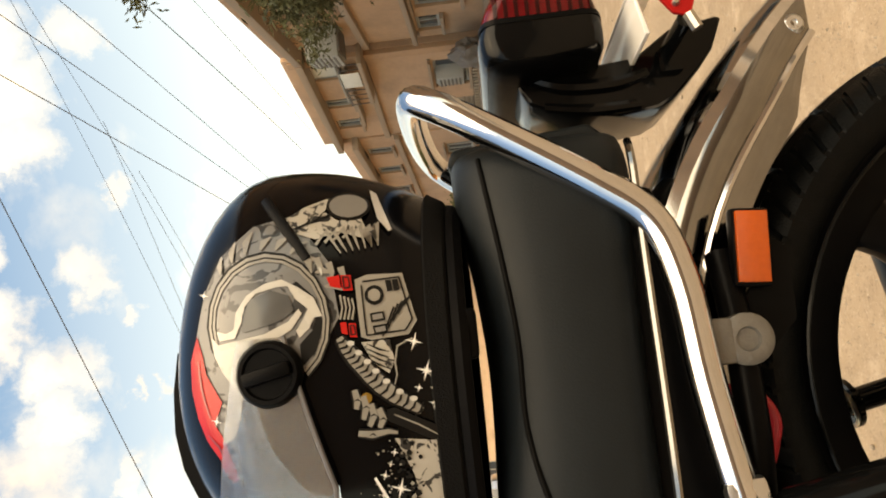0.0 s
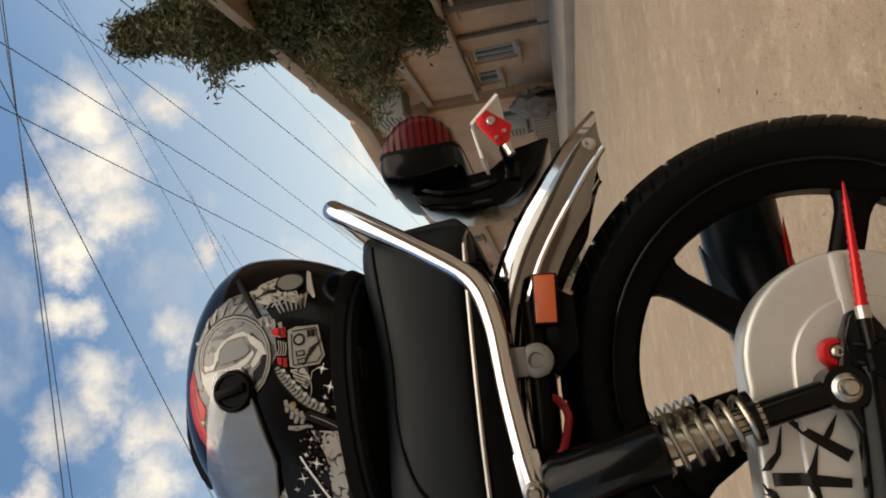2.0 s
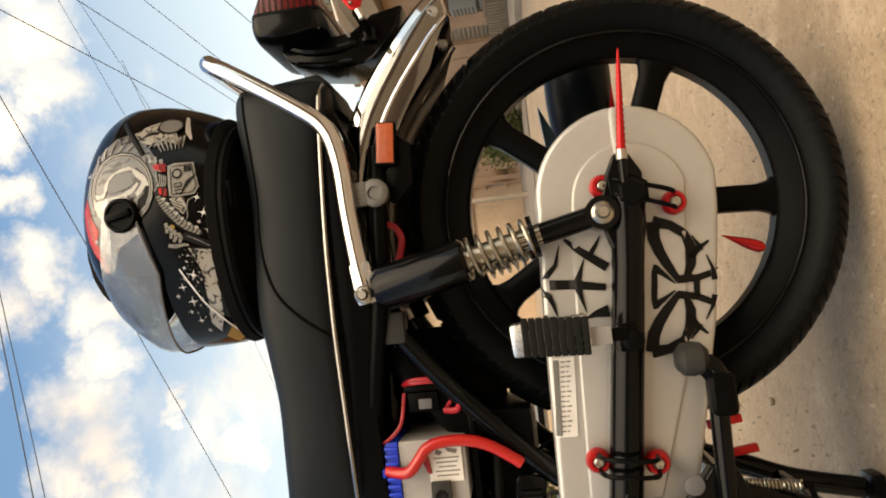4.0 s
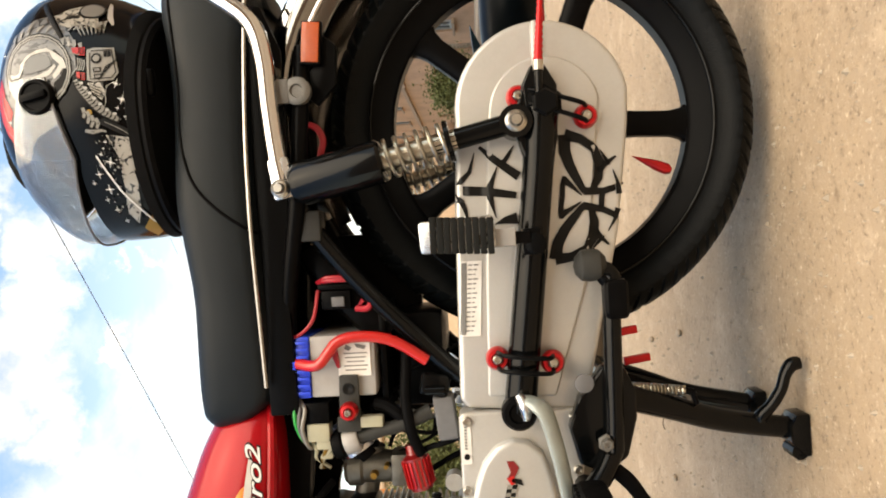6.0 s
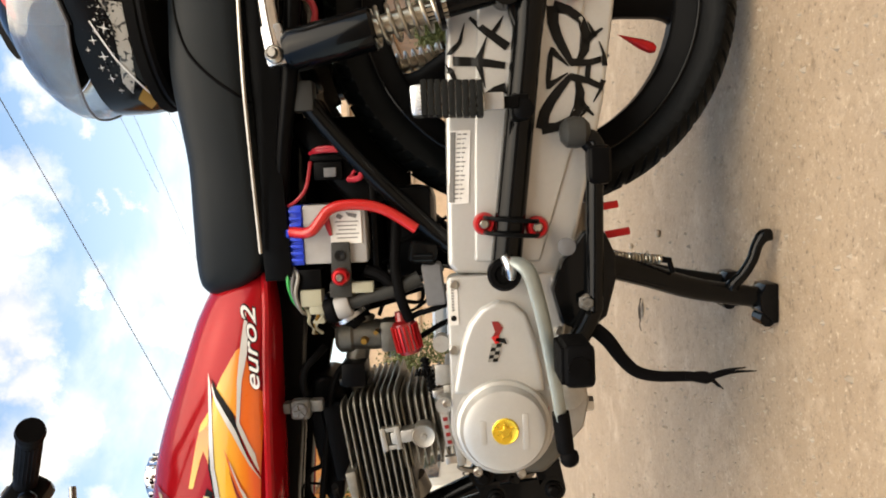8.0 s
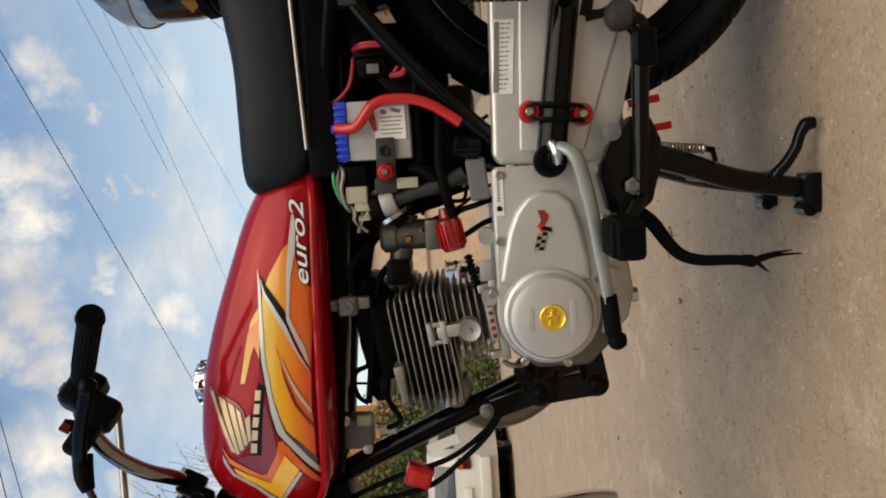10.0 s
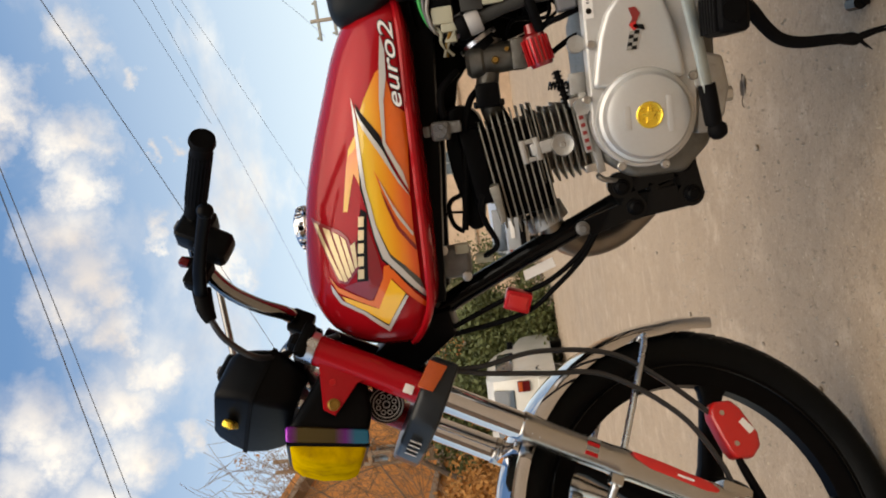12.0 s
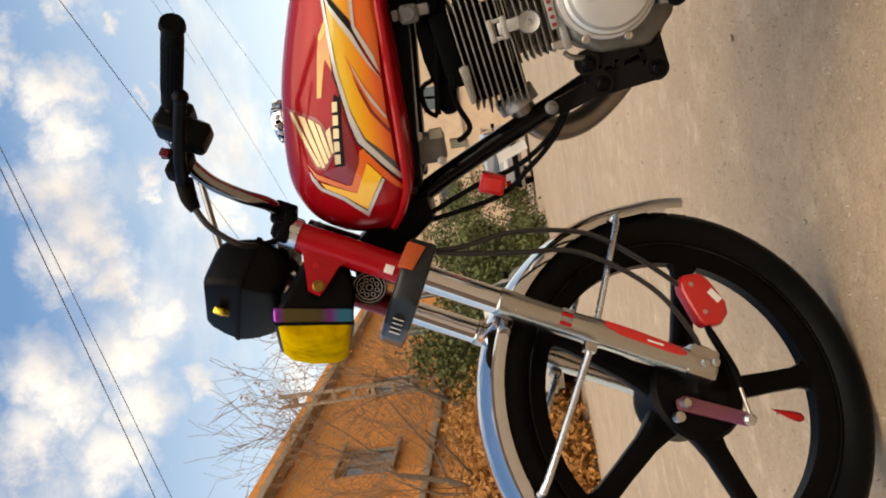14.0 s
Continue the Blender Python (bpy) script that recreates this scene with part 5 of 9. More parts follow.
bp("front_tube", tube([(-0.835, -0.01, 0.73), (-0.790, -0.0, 0.657), (-0.742, 0, 0.556), (-0.696, 0, 0.450), (-0.659, 0, 0.365), (-0.634, 0, 0.292)], 0.0165, 14), BLACK, "black front frame tube")
bp("steering_head", prism([(-0.80, 0.715), (-0.795, 0.66), (-0.835, 0.655), (-0.895, 0.735), (-0.915, 0.80), (-0.86, 0.80)], -0.04, 0.03, 0.006), SATIN, "black steering head cover")
bp("head_tube", rod(F(-0.004, 0, 0.14), F(-0.004, 0, 0.325), 0.03, 20), BLACK)
bp("gusset", prism([(-0.835, 0.745), (-0.79, 0.675), (-0.74, 0.650), (-0.70, 0.668), (-0.76, 0.76)], -0.03, 0.03, 0.004), BLACK)
bp("battery_tray", prism([(-0.15, 0.615), (-0.345, 0.622), (-0.36, 0.515), (-0.31, 0.485), (-0.20, 0.575)], 0.03, 0.05, 0.004), SATIN)
bp("inner_guard", prism([(-0.10, 0.615), (-0.20, 0.56), (-0.30, 0.475), (-0.345, 0.395), (-0.36, 0.41), (-0.36, 0.515), (-0.25, 0.625)], 0.052, 0.09, 0.004), PLASTIC, "black inner mudguard")

# seat
SEAT = [(0.206, 0.070, 0.668, 0.775), (0.198, 0.104, 0.660, 0.787), (0.165, 0.120, 0.657, 0.787), (0.11, 0.127, 0.662, 0.779), (0.05, 0.131, 0.665, 0.774), (0.0, 0.133, 0.666, 0.774), (-0.08, 0.133, 0.665, 0.777), (-0.14, 0.131, 0.662, 0.770),
        (-0.20, 0.126, 0.660, 0.7635), (-0.27, 0.120, 0.658, 0.7645), (-0.325, 0.110, 0.660, 0.7665), (-0.354, 0.10, 0.686, 0.764), (-0.368, 0.085, 0.712, 0.755)]


def seat_ring(x, hw, lo, hi):
    out = []
    for k in range(28):
        a = 2 * math.pi * k / 28
        c, s = math.cos(a), math.sin(a)
        e = 0.42 if s > 0 else 0.22
        y = hw * math.copysign(abs(c) ** e, c)
        mid = lo + (hi - lo) * 0.42
        z = mid + (hi - mid) * math.copysign(abs(s) ** 0.75, s) if s > 0 else mid + (mid - lo) * -abs(s) ** 0.45
        out.append((x, y, z))
    return out


def smooth_rows(rows, steps):
    """Rows of four numbers, joined by one smooth curve."""
    a = spline([r[:3] for r in rows], steps)
    b = spline([(r[0], r[3], 0) for r in rows], steps)
    return [(p.x, p.y, p.z, q.y) for p, q in zip(a, b)]


seat = bp("seat", rings([seat_ring(*r) for r in smooth_rows(SEAT, 4)]), VINYL, "long black vinyl seat with piping", sharp=60)
seat_tree = tree_of(seat)
for side in (-1, 1):
    line = []
    for p in spline([(0.19, 0, 0.765), (0.071, 0, 0.7515), (0.0, 0, 0.751), (-0.055, 0, 0.738), (-0.09, 0, 0.711), (-0.116, 0, 0.678), (-0.124, 0, 0.666)], 6):
        hit = seat_tree.ray_cast(Vector((p.x, side, p.z)), Vector((0, -side, 0)))[0]
        if hit:
            line.append(hit + Vector((0, side * 0.0003, 0)))
    bp("piping", tube(line, 0.0020, 8, 1), PIPING, "black piping", seat)
    bp("trim_strip", tube([(0.19, side * 0.106, 0.659), (0.170, side * 0.122, 0.661), (0.10, side * 0.132, 0.6630), (0.0, side * 0.1415, 0.6645), (-0.07, side * 0.1420, 0.6650), (-0.14, side * 0.1385, 0.6650), (-0.314, side * 0.116, 0.6645)], 0.0030, 8), DARKCHROME, "thin bright trim strip", seat)
bp("seat_back_panel", prism([(0.198, 0.79), (0.212, 0.785), (0.222, 0.676), (0.21, 0.664), (0.165, 0.648)], -0.058, 0.058, 0.006, 3), VINYL, "", seat)

# grab rail
rail = [(-0.078, -0.142, 0.620), (-0.040, -0.140, 0.628), (0.023, -0.134, 0.636), (0.085, -0.130, 0.641), (0.130, -0.127, 0.655), (0.162, -0.124, 0.692), (0.212, -0.117, 0.765), (0.232, -0.108, 0.795), (0.243, -0.085, 0.810), (0.246, 0.0, 0.815)]
full = rail + [(x, -y, z) for x, y, z in rail[-2::-1]]
grab = bp("grab_rail", tube(full, 0.0118, 16, 5), CHROME, "chromed passenger grab rail")
for side in (-1, 1):
    bp("rail_flat", block((-0.062, side * 0.144, 0.623), (0.05, 0.014, 0.026), 0.005, Matrix.Rotation(radians(-8), 4, "Y")), STEEL, "", grab)
    bp("rail_lug", join(disc(0.045, -0.116 if side < 0 else 0.130, 0.604, [(0, 0), (0.017, 0), (0.017, 0.010), (0.014, 0.012), (0.008, 0.012), (0.007, 0.009), (0, 0.009)]), block((0.045, side * 0.124, 0.624), (0.030, 0.01, 0.022), 0.003)), LUGGREY, "", grab)
    reflector = bp("side_reflector", block((0.106, side * 0.105, 0.587), (0.054, 0.012, 0.026), 0.003, Matrix.Rotation(radians(5), 4, "Y")), PLASTIC, "amber side reflector in a black frame")
    bp("reflector_lens", block((0.106, side * 0.112, 0.587), (0.049, 0.004, 0.0215), 0.0012, Matrix.Rotation(radians(5), 4, "Y")), AMBER, "amber lens", reflector)
    bp("reflector_stay", prism([(0.085, 0.582), (0.12, 0.577), (0.105, 0.558), (0.055, 0.56), (0.03, 0.585), (0.055, 0.612)], side * 0.100, side * 0.088, 0.003), PLASTIC)

# rear mudguard, chromed; it runs out straighter towards its tip
def guard_ring(i, pts):
    a = 30.5 + 113 * i / 30
    out = 0.017 * max(0.0, (50 - a) / 20) ** 1.3
    ring = []
    for yy, rr in pts:
        q = radians(a + 3.8 * max(0.0, 1 - i / 5) * min(1, max(0, (0.345 - rr) / 0.033)))
        narrow = 0.80 + 0.20 * min(1, i / 5) ** 0.7
        ring.append((RC.x + (rr + out) * math.cos(q), yy * narrow, RC.z + 0.014 + (rr + out) * math.sin(q)))
    return ring


CROWN = ((-0.0798, 0.335), (-0.0768, 0.344), (-0.066, 0.351), (-0.042, 0.355), (0, 0.357), (0.042, 0.355), (0.066, 0.351), (0.0768, 0.344), (0.0798, 0.335), (0.0756, 0.335), (0.0732, 0.341), (0.0408, 0.351), (0, 0.353), (-0.0408, 0.351), (-0.0732, 0.341), (-0.0756, 0.335))
guard = bp("rear_mudguard", rings([guard_ring(i, CROWN) for i in range(24)]), CHROME, "chromed rear mudguard with a rolled edge")
for side in (-1, 1):
    # flank and skirt are chrome too; the dark ground's reflection is in their colour
    bp("guard_flank", rings([guard_ring(i, [(side * 0.0795, 0.3355), (side * 0.0822, 0.330), (side * 0.0832, 0.323), (side * 0.0820, 0.315), (side * 0.0768, 0.307), (side * 0.0735, 0.307), (side * 0.0745, 0.321), (side * 0.0762, 0.3355)]) for i in range(24)]), DARKCHROME, "chrome flank with dark reflections put in its colour", guard)
    bp("guard_skirt", rings([guard_ring(i, [(side * 0.0772, 0.3065), (side * 0.0782, 0.3065 - 0.010 * min(1, i / 4)), (side * 0.0765, 0.3062 - 0.021 * min(1, i / 4)), (side * 0.0738, 0.3060 - 0.021 * min(1, i / 4)), (side * 0.0740, 0.3065)]) for i in range(23)]), DARKCHROME, "", guard)
    bp("guard_edge", tube([guard_ring(i, [(side * 0.0775, 0.307)])[0] for i in range(0, 24, 2)], 0.0036, 8, 2), CHROME, "bright rolled edge", guard)
    bp("guard_bolt", disc(0.276, -0.068 if side < 0 else 0.064, 0.516, [(0, 0), (0.0085, 0), (0.0085, 0.002), (0.006, 0.005), (0.003, 0.005), (0.003, 0.0035), (0, 0.0035)], 14), STEEL, "", guard)

FENDER = [(y, r) for y, r in CROWN[:8]] + [(0.079, 0.332), (0.077, 0.312), (0.072, 0.312), (0.073, 0.339), (0, 0.352), (-0.073, 0.339), (-0.072, 0.312), (-0.077, 0.312)]
bp("inner_fender", rings([guard_ring(i, FENDER) for i in range(23, 31)]), SATIN, "black plastic inner fender")

# tail lamp, its arm and the number plate
LAMP = [(0.290, 0.756), (0.312, 0.751), (0.332, 0.739), (0.345, 0.722), (0.348, 0.702), (0.342, 0.682), (0.328, 0.667), (0.305, 0.658), (0.284, 0.656), (0.272, 0.662), (0.267, 0.690), (0.263, 0.722), (0.266, 0.743), (0.275, 0.753)]


def pillow(grow=0.0, lo=None, hi=None, zlo=None, zhi=None):
    """The rounded tail lamp, or the slice of it between planes in x or z."""
    line = [p for p in spline([(x, 0, z) for x, z in LAMP + LAMP[:1]], 3)][:-1]
    cx, cz = 0.298, 0.705
    secs = []
    for y, k in ((-0.100, 0.70), (-0.0985, 0.80), (-0.095, 0.88), (-0.088, 0.945), (-0.076, 0.985), (-0.055, 1.0), (0.055, 1.0), (0.076, 0.985), (0.088, 0.945), (0.095, 0.88), (0.0985, 0.80), (0.100, 0.70)):
        secs.append([(cx + (p.x - cx) * (k + grow * 18), 0.82 * y * (1 + grow * 8), cz + (p.z - cz) * (k + grow * 18)) for p in line])
    bm = rings(secs)
    for value, axis, sign in ((lo, 0, -1), (hi, 0, 1), (zlo, 2, -1), (zhi, 2, 1)):
        if value is not None:
            co, no = [0, 0, 0], [0, 0, 0]
            co[axis], no[axis] = value, sign
            cutted = bmesh.ops.bisect_plane(bm, geom=bm.verts[:] + bm.edges[:] + bm.faces[:], plane_co=co, plane_no=no, clear_outer=True)
            bmesh.ops.contextual_create(bm, geom=[e for e in cutted["geom_cut"] if isinstance(e, bmesh.types.BMEdge)])
    return bm


lamp = bp("tail_lamp_base", pillow(hi=0.302), BLACK, "rounded tail lamp with a ribbed dark red lens on a black base")
lens = bp("tail_lens", pillow(lo=0.3025), LENSRED, "dark red ribbed lens", lamp)
for i in range(10):
    bp("lens_rib", pillow(0.0009, lo=0.304, zlo=0.6645 + 0.0082 * i, zhi=0.6675 + 0.0082 * i), LENSDARK, "", lens)
bp("lamp_seam", pillow(0.0010, lo=0.2995, hi=0.3035), PLASTIC, "", lamp)
bp("lamp_foot", pillow(0.0006, hi=0.270), PLASTIC, "", lamp)
ARM = [(0.262, 0.726), (0.284, 0.729), (0.292, 0.714), (0.286, 0.690), (0.274, 0.666), (0.277, 0.629), (0.297, 0.600), (0.304, 0.562), (0.303, 0.556), (0.277, 0.567), (0.262, 0.579), (0.240, 0.602), (0.233, 0.616), (0.229, 0.647), (0.236, 0.692), (0.247, 0.718)]
stay = bp("tail_arm", prism(ARM, -0.040, 0.040, 0.008, 3), BLACK, "glossy black tail lamp arm")
bp("arm_cap", disc(0.280, -0.040, 0.712, [(0, 0), (0.013, 0), (0.013, 0.006), (0.010, 0.008), (0, 0.008)]), PLASTIC, "", stay)
bp("arm_ridge", tube([(0.268, -0.041, 0.716), (0.258, -0.042, 0.690), (0.256, -0.042, 0.650), (0.262, -0.042, 0.622)], [0.004, 0.006, 0.006, 0.004], 8), BLACK, "", stay)
bp("arm_ridge", tube([(0.243, -0.040, 0.706), (0.237, -0.041, 0.670), (0.237, -0.041, 0.630)], [0.004, 0.005, 0.004], 8), BLACK, "", stay)
bp("arm_screw", disc(0.279, -0.048, 0.700, [(0, 0), (0.0045, 0), (0.0045, 0.003), (0, 0.003)], 10), BOLT, "", stay)
plate = bp("number_plate", prism([(0.307, 0.637), (0.310, 0.640), (0.340, 0.607), (0.337, 0.604)], -0.107, 0.107, 0.0008, 1), WHITE, "white edged number plate")
BR = [(0.313, 0.633), (0.322, 0.620), (0.300, 0.594), (0.276, 0.602), (0.280, 0.614), (0.304, 0.631)]
for ya, yb in ((-0.108, -0.104), (0.104, 0.108)):
    bracket = bp("plate_bracket", prism(BR, ya, yb, 0.0012), ANOD, "red anodised plate bracket")
    for bx, bz, br in ((0.308, 0.616, 0.005), (0.293, 0.603, 0.003), (0.287, 0.612, 0.003)):
        bp("rivet", disc(bx, ya, bz, [(0, 0), (br, 0), (br, 0.002), (br * 0.6, 0.004), (0, 0.004)], 12), BOLT, "", bracket)
    bp("bracket_bolt", rod((0.278, ya, 0.604), (0.266, ya, 0.599), 0.0045, 8), BOLT, "", bracket)
bp("plate_arm", join(rod((0.275, -0.106, 0.606), (0.275, 0.106, 0.606), 0.006), block((0.268, 0, 0.604), (0.02, 0.10, 0.02), 0.004)), BLACK, "", plate)
bp("plate_stay", prism([(0.308, 0.638), (0.305, 0.640), (0.270, 0.634), (0.270, 0.630)], -0.100, 0.100, 0.0008, 1), WHITE, "", plate)

# tank
TANK = [(-0.338, 0.070, 0.668, 0.715), (-0.358, 0.092, 0.661, 0.750), (-0.40, 0.110, 0.6575, 0.775), (-0.45, 0.121, 0.658, 0.795), (-0.53, 0.130, 0.6595, 0.826), (-0.60, 0.134, 0.6610, 0.848), (-0.67, 0.134, 0.6630, 0.861),
        (-0.725, 0.128, 0.6660, 0.866), (-0.763, 0.115, 0.6710, 0.860), (-0.798, 0.096, 0.686, 0.842), (-0.826, 0.066, 0.706, 0.806), (-0.844, 0.022, 0.727, 0.760)]


def tank_ring(x, hw, lo, hi):
    out = []
    mid = lo + (hi - lo) * 0.34
    for k in range(40):
        a = 2 * math.pi * k / 40
        c, s = math.cos(a), math.sin(a)
        y = hw * math.copysign(abs(c) ** (0.62 if s > 0 else 0.3), c)
        z = mid + (hi - mid) * abs(s) ** 0.92 if s > 0 else mid - (mid - lo) * abs(s) ** 0.6
        out.append((x, y, z))
    return out


tank = bp("fuel_tank", rings([tank_ring(*r) for r in smooth_rows(TANK, 5)]), RED, "glossy red fuel tank with orange and yellow flame graphics", sharp=70)
tank_tree = tree_of(tank)
rim = []
for x, hw, lo, hi in smooth_rows(TANK, 5)[2:-4]:
    rim.append((x, -hw * 0.985, lo + 0.007))
for side in (-1, 1):
    bp("tank_seam", tube([(x, y * -side, z) for x, y, z in rim], 0.0060, 8, 1, 1.0), RED, "red seam flange", tank)
cap_m = Matrix.Translation((-0.648, 0, 0.854)) @ Matrix.Rotation(radians(-5), 4, "Y")
cap = bp("fuel_cap", lathe([(0, 0), (0.034, 0), (0.036, 0.006), (0.034, 0.012), (0.034, 0.018), (0.030, 0.024), (0.0, 0.026)], cap_m, 40), CHROME, "chromed fuel cap", tank)
for i in range(16):
    bp("cap_grip", block((0, 0, 0), (0.004, 0.006, 0.012), 0.001, cap_m @ Matrix.Rotation(2 * math.pi * i / 16, 4, "Z") @ Matrix.Translation((0.035, 0, 0.014))), CHROME, "", cap)
for pname, pmat, level, outline in (
    ("edge_flame", ORANGEYELLOW, 1, [(-0.514, 0.742), (-0.532, 0.754), (-0.554, 0.761), (-0.615, 0.775), (-0.615, 0.769), (-0.578, 0.757), (-0.565, 0.752), (-0.575, 0.748), (-0.590, 0.744), (-0.550, 0.742), (-0.531, 0.743)]),
    ("edge_tip", YELLOW, 2, [(-0.514, 0.742), (-0.532, 0.754), (-0.542, 0.757), (-0.538, 0.751), (-0.531, 0.744)]),
    ("main_flame", YELLOWORANGE, 1, [(-0.491, 0.736), (-0.513, 0.738), (-0.541, 0.739), (-0.586, 0.739), (-0.609, 0.736), (-0.638, 0.732), (-0.662, 0.725), (-0.680, 0.719), (-0.721, 0.685), (-0.677, 0.683), (-0.655, 0.684), (-0.605, 0.681), (-0.577, 0.694), (-0.534, 0.712), (-0.504, 0.728)]),
    ("rear_flame", YELLOWORANGE, 1, [(-0.438, 0.704), (-0.470, 0.724), (-0.485, 0.731), (-0.492, 0.730), (-0.517, 0.710), (-0.526, 0.705), (-0.475, 0.703), (-0.433, 0.697)]),
    ("side_flame", ORANGE, 1, [(-0.440, 0.692), (-0.476, 0.698), (-0.530, 0.703), (-0.572, 0.686), (-0.602, 0.681), (-0.538, 0.675), (-0.496, 0.670), (-0.484, 0.684)]),
    ("streak_shadow", INK, 2, [(-0.473, 0.737), (-0.485, 0.731), (-0.517, 0.710), (-0.543, 0.704), (-0.578, 0.694), (-0.542, 0.708), (-0.509, 0.727), (-0.488, 0.735)]),
    ("upper_streak", SILVERPRINT, 3, [(-0.477, 0.738), (-0.496, 0.732), (-0.539, 0.708), (-0.577, 0.694), (-0.606, 0.681), (-0.585, 0.693), (-0.545, 0.712), (-0.508, 0.731), (-0.491, 0.736)]),
    ("rear_sliver", SILVERPRINT, 3, [(-0.389, 0.692), (-0.432, 0.698), (-0.475, 0.7035), (-0.532, 0.7065), (-0.578, 0.6895), (-0.597, 0.682), (-0.572, 0.6855), (-0.529, 0.7025), (-0.476, 0.6975), (-0.444, 0.690), (-0.411, 0.688)]),
    ("long_shadow", SHADOWPRINT, 2, [(-0.638, 0.731), (-0.662, 0.725), (-0.680, 0.719), (-0.698, 0.702), (-0.721, 0.685), (-0.738, 0.683), (-0.703, 0.705), (-0.683, 0.722)]),
    ("long_edge", INK, 2, [(-0.547, 0.743), (-0.585, 0.743), (-0.615, 0.740), (-0.655, 0.736), (-0.684, 0.730), (-0.706, 0.713), (-0.750, 0.682), (-0.755, 0.681), (-0.708, 0.716), (-0.685, 0.733), (-0.656, 0.738), (-0.616, 0.742), (-0.587, 0.746)]),
    ("long_streak", SILVERPRINT, 3, [(-0.465, 0.741), (-0.514, 0.742), (-0.547, 0.743), (-0.585, 0.743), (-0.615, 0.740), (-0.655, 0.736), (-0.684, 0.730), (-0.706, 0.713), (-0.750, 0.682), (-0.738, 0.683), (-0.703, 0.705), (-0.683, 0.720), (-0.662, 0.726), (-0.638, 0.732), (-0.609, 0.735), (-0.586, 0.738), (-0.541, 0.738), (-0.512, 0.738), (-0.490, 0.738)]),
    ("notch", ORANGE, 2, [(-0.563, 0.724), (-0.614, 0.713), (-0.644, 0.704), (-0.677, 0.683), (-0.655, 0.684), (-0.625, 0.698), (-0.591, 0.713)]),
    ("notch_streak", SILVERPRINT, 4, [(-0.575, 0.719), (-0.611, 0.706), (-0.654, 0.685), (-0.659, 0.6855), (-0.628, 0.7025), (-0.588, 0.716)]),
    ("notch_shadow", MAROON, 3, [(-0.590, 0.719), (-0.616, 0.7135), (-0.646, 0.7045), (-0.680, 0.684), (-0.674, 0.683), (-0.643, 0.701), (-0.616, 0.710)]),
    ("shield", MAROON, 1, [(-0.722, 0.794), (-0.745, 0.757), (-0.712, 0.734), (-0.676, 0.737), (-0.640, 0.744), (-0.665, 0.752), (-0.712, 0.756), (-0.715, 0.774), (-0.719, 0.788)]),
    ("front_flame", DEEPORANGE, 2, [(-0.703, 0.814), (-0.720, 0.803), (-0.744, 0.760), (-0.744, 0.754), (-0.713, 0.735), (-0.696, 0.731), (-0.694, 0.724), (-0.764, 0.680), (-0.771, 0.682), (-0.738, 0.707), (-0.714, 0.723), (-0.758, 0.750), (-0.738, 0.786), (-0.728, 0.804)]),
    ("front_tongue", YELLOW, 3, [(-0.734, 0.799), (-0.742, 0.781), (-0.758, 0.750), (-0.715, 0.724), (-0.738, 0.708), (-0.786, 0.742), (-0.760, 0.769), (-0.743, 0.795)]),
    ("front_edge", INK, 3, [(-0.743, 0.795), (-0.760, 0.769), (-0.786, 0.742), (-0.738, 0.708), (-0.740, 0.706), (-0.790, 0.742), (-0.763, 0.770), (-0.745, 0.798)]),
    ("front_streak", SILVERPRINT, 4, [(-0.715, 0.812), (-0.741, 0.799), (-0.759, 0.771), (-0.788, 0.743), (-0.740, 0.708), (-0.743, 0.705), (-0.798, 0.744), (-0.765, 0.773), (-0.745, 0.803), (-0.728, 0.812)]),
    ("wing_edge", MAROON, 2, [(-0.620, 0.829), (-0.640, 0.783), (-0.651, 0.774), (-0.661, 0.772), (-0.654, 0.764), (-0.694, 0.765), (-0.717, 0.787), (-0.713, 0.800), (-0.683, 0.809)]),
    ("feather", PALEGOLD, 4, [(-0.627, 0.823), (-0.629, 0.817), (-0.711, 0.791), (-0.709, 0.797)]),
    ("feather", PALEGOLD, 4, [(-0.634, 0.809), (-0.638, 0.799), (-0.711, 0.785), (-0.713, 0.790)]),
    ("feather", PALEGOLD, 4, [(-0.641, 0.795), (-0.645, 0.787), (-0.704, 0.778), (-0.708, 0.784)]),
    ("feather", PALEGOLD, 4, [(-0.647, 0.784), (-0.653, 0.778), (-0.696, 0.772), (-0.701, 0.777)]),
    ("feather", PALEGOLD, 4, [(-0.662, 0.7725), (-0.657, 0.765), (-0.692, 0.767), (-0.694, 0.7712)]),
    ("letter_edge", INK, 2, [(-0.613, 0.750), (-0.619, 0.742), (-0.714, 0.756), (-0.714, 0.772), (-0.662, 0.763)]),
) + tuple(("letter_bar", PALEGOLD, 4, [(-0.623 - 0.0182 * k, 0.7538 + 0.0033 * k), (-0.6235 - 0.0182 * k, 0.7465 + 0.0030 * k), (-0.637 - 0.0182 * k, 0.7490 + 0.0030 * k), (-0.637 - 0.0182 * k, 0.7565 + 0.0033 * k)]) for k in range(5)):
    for side in (-1, 1):
        bp(pname, drape([outline], tank_tree, 0.0003 + 0.0006 * level, 0.004 if outline[0][0] < -0.7 else 0.006, side), pmat, "", tank, 180)


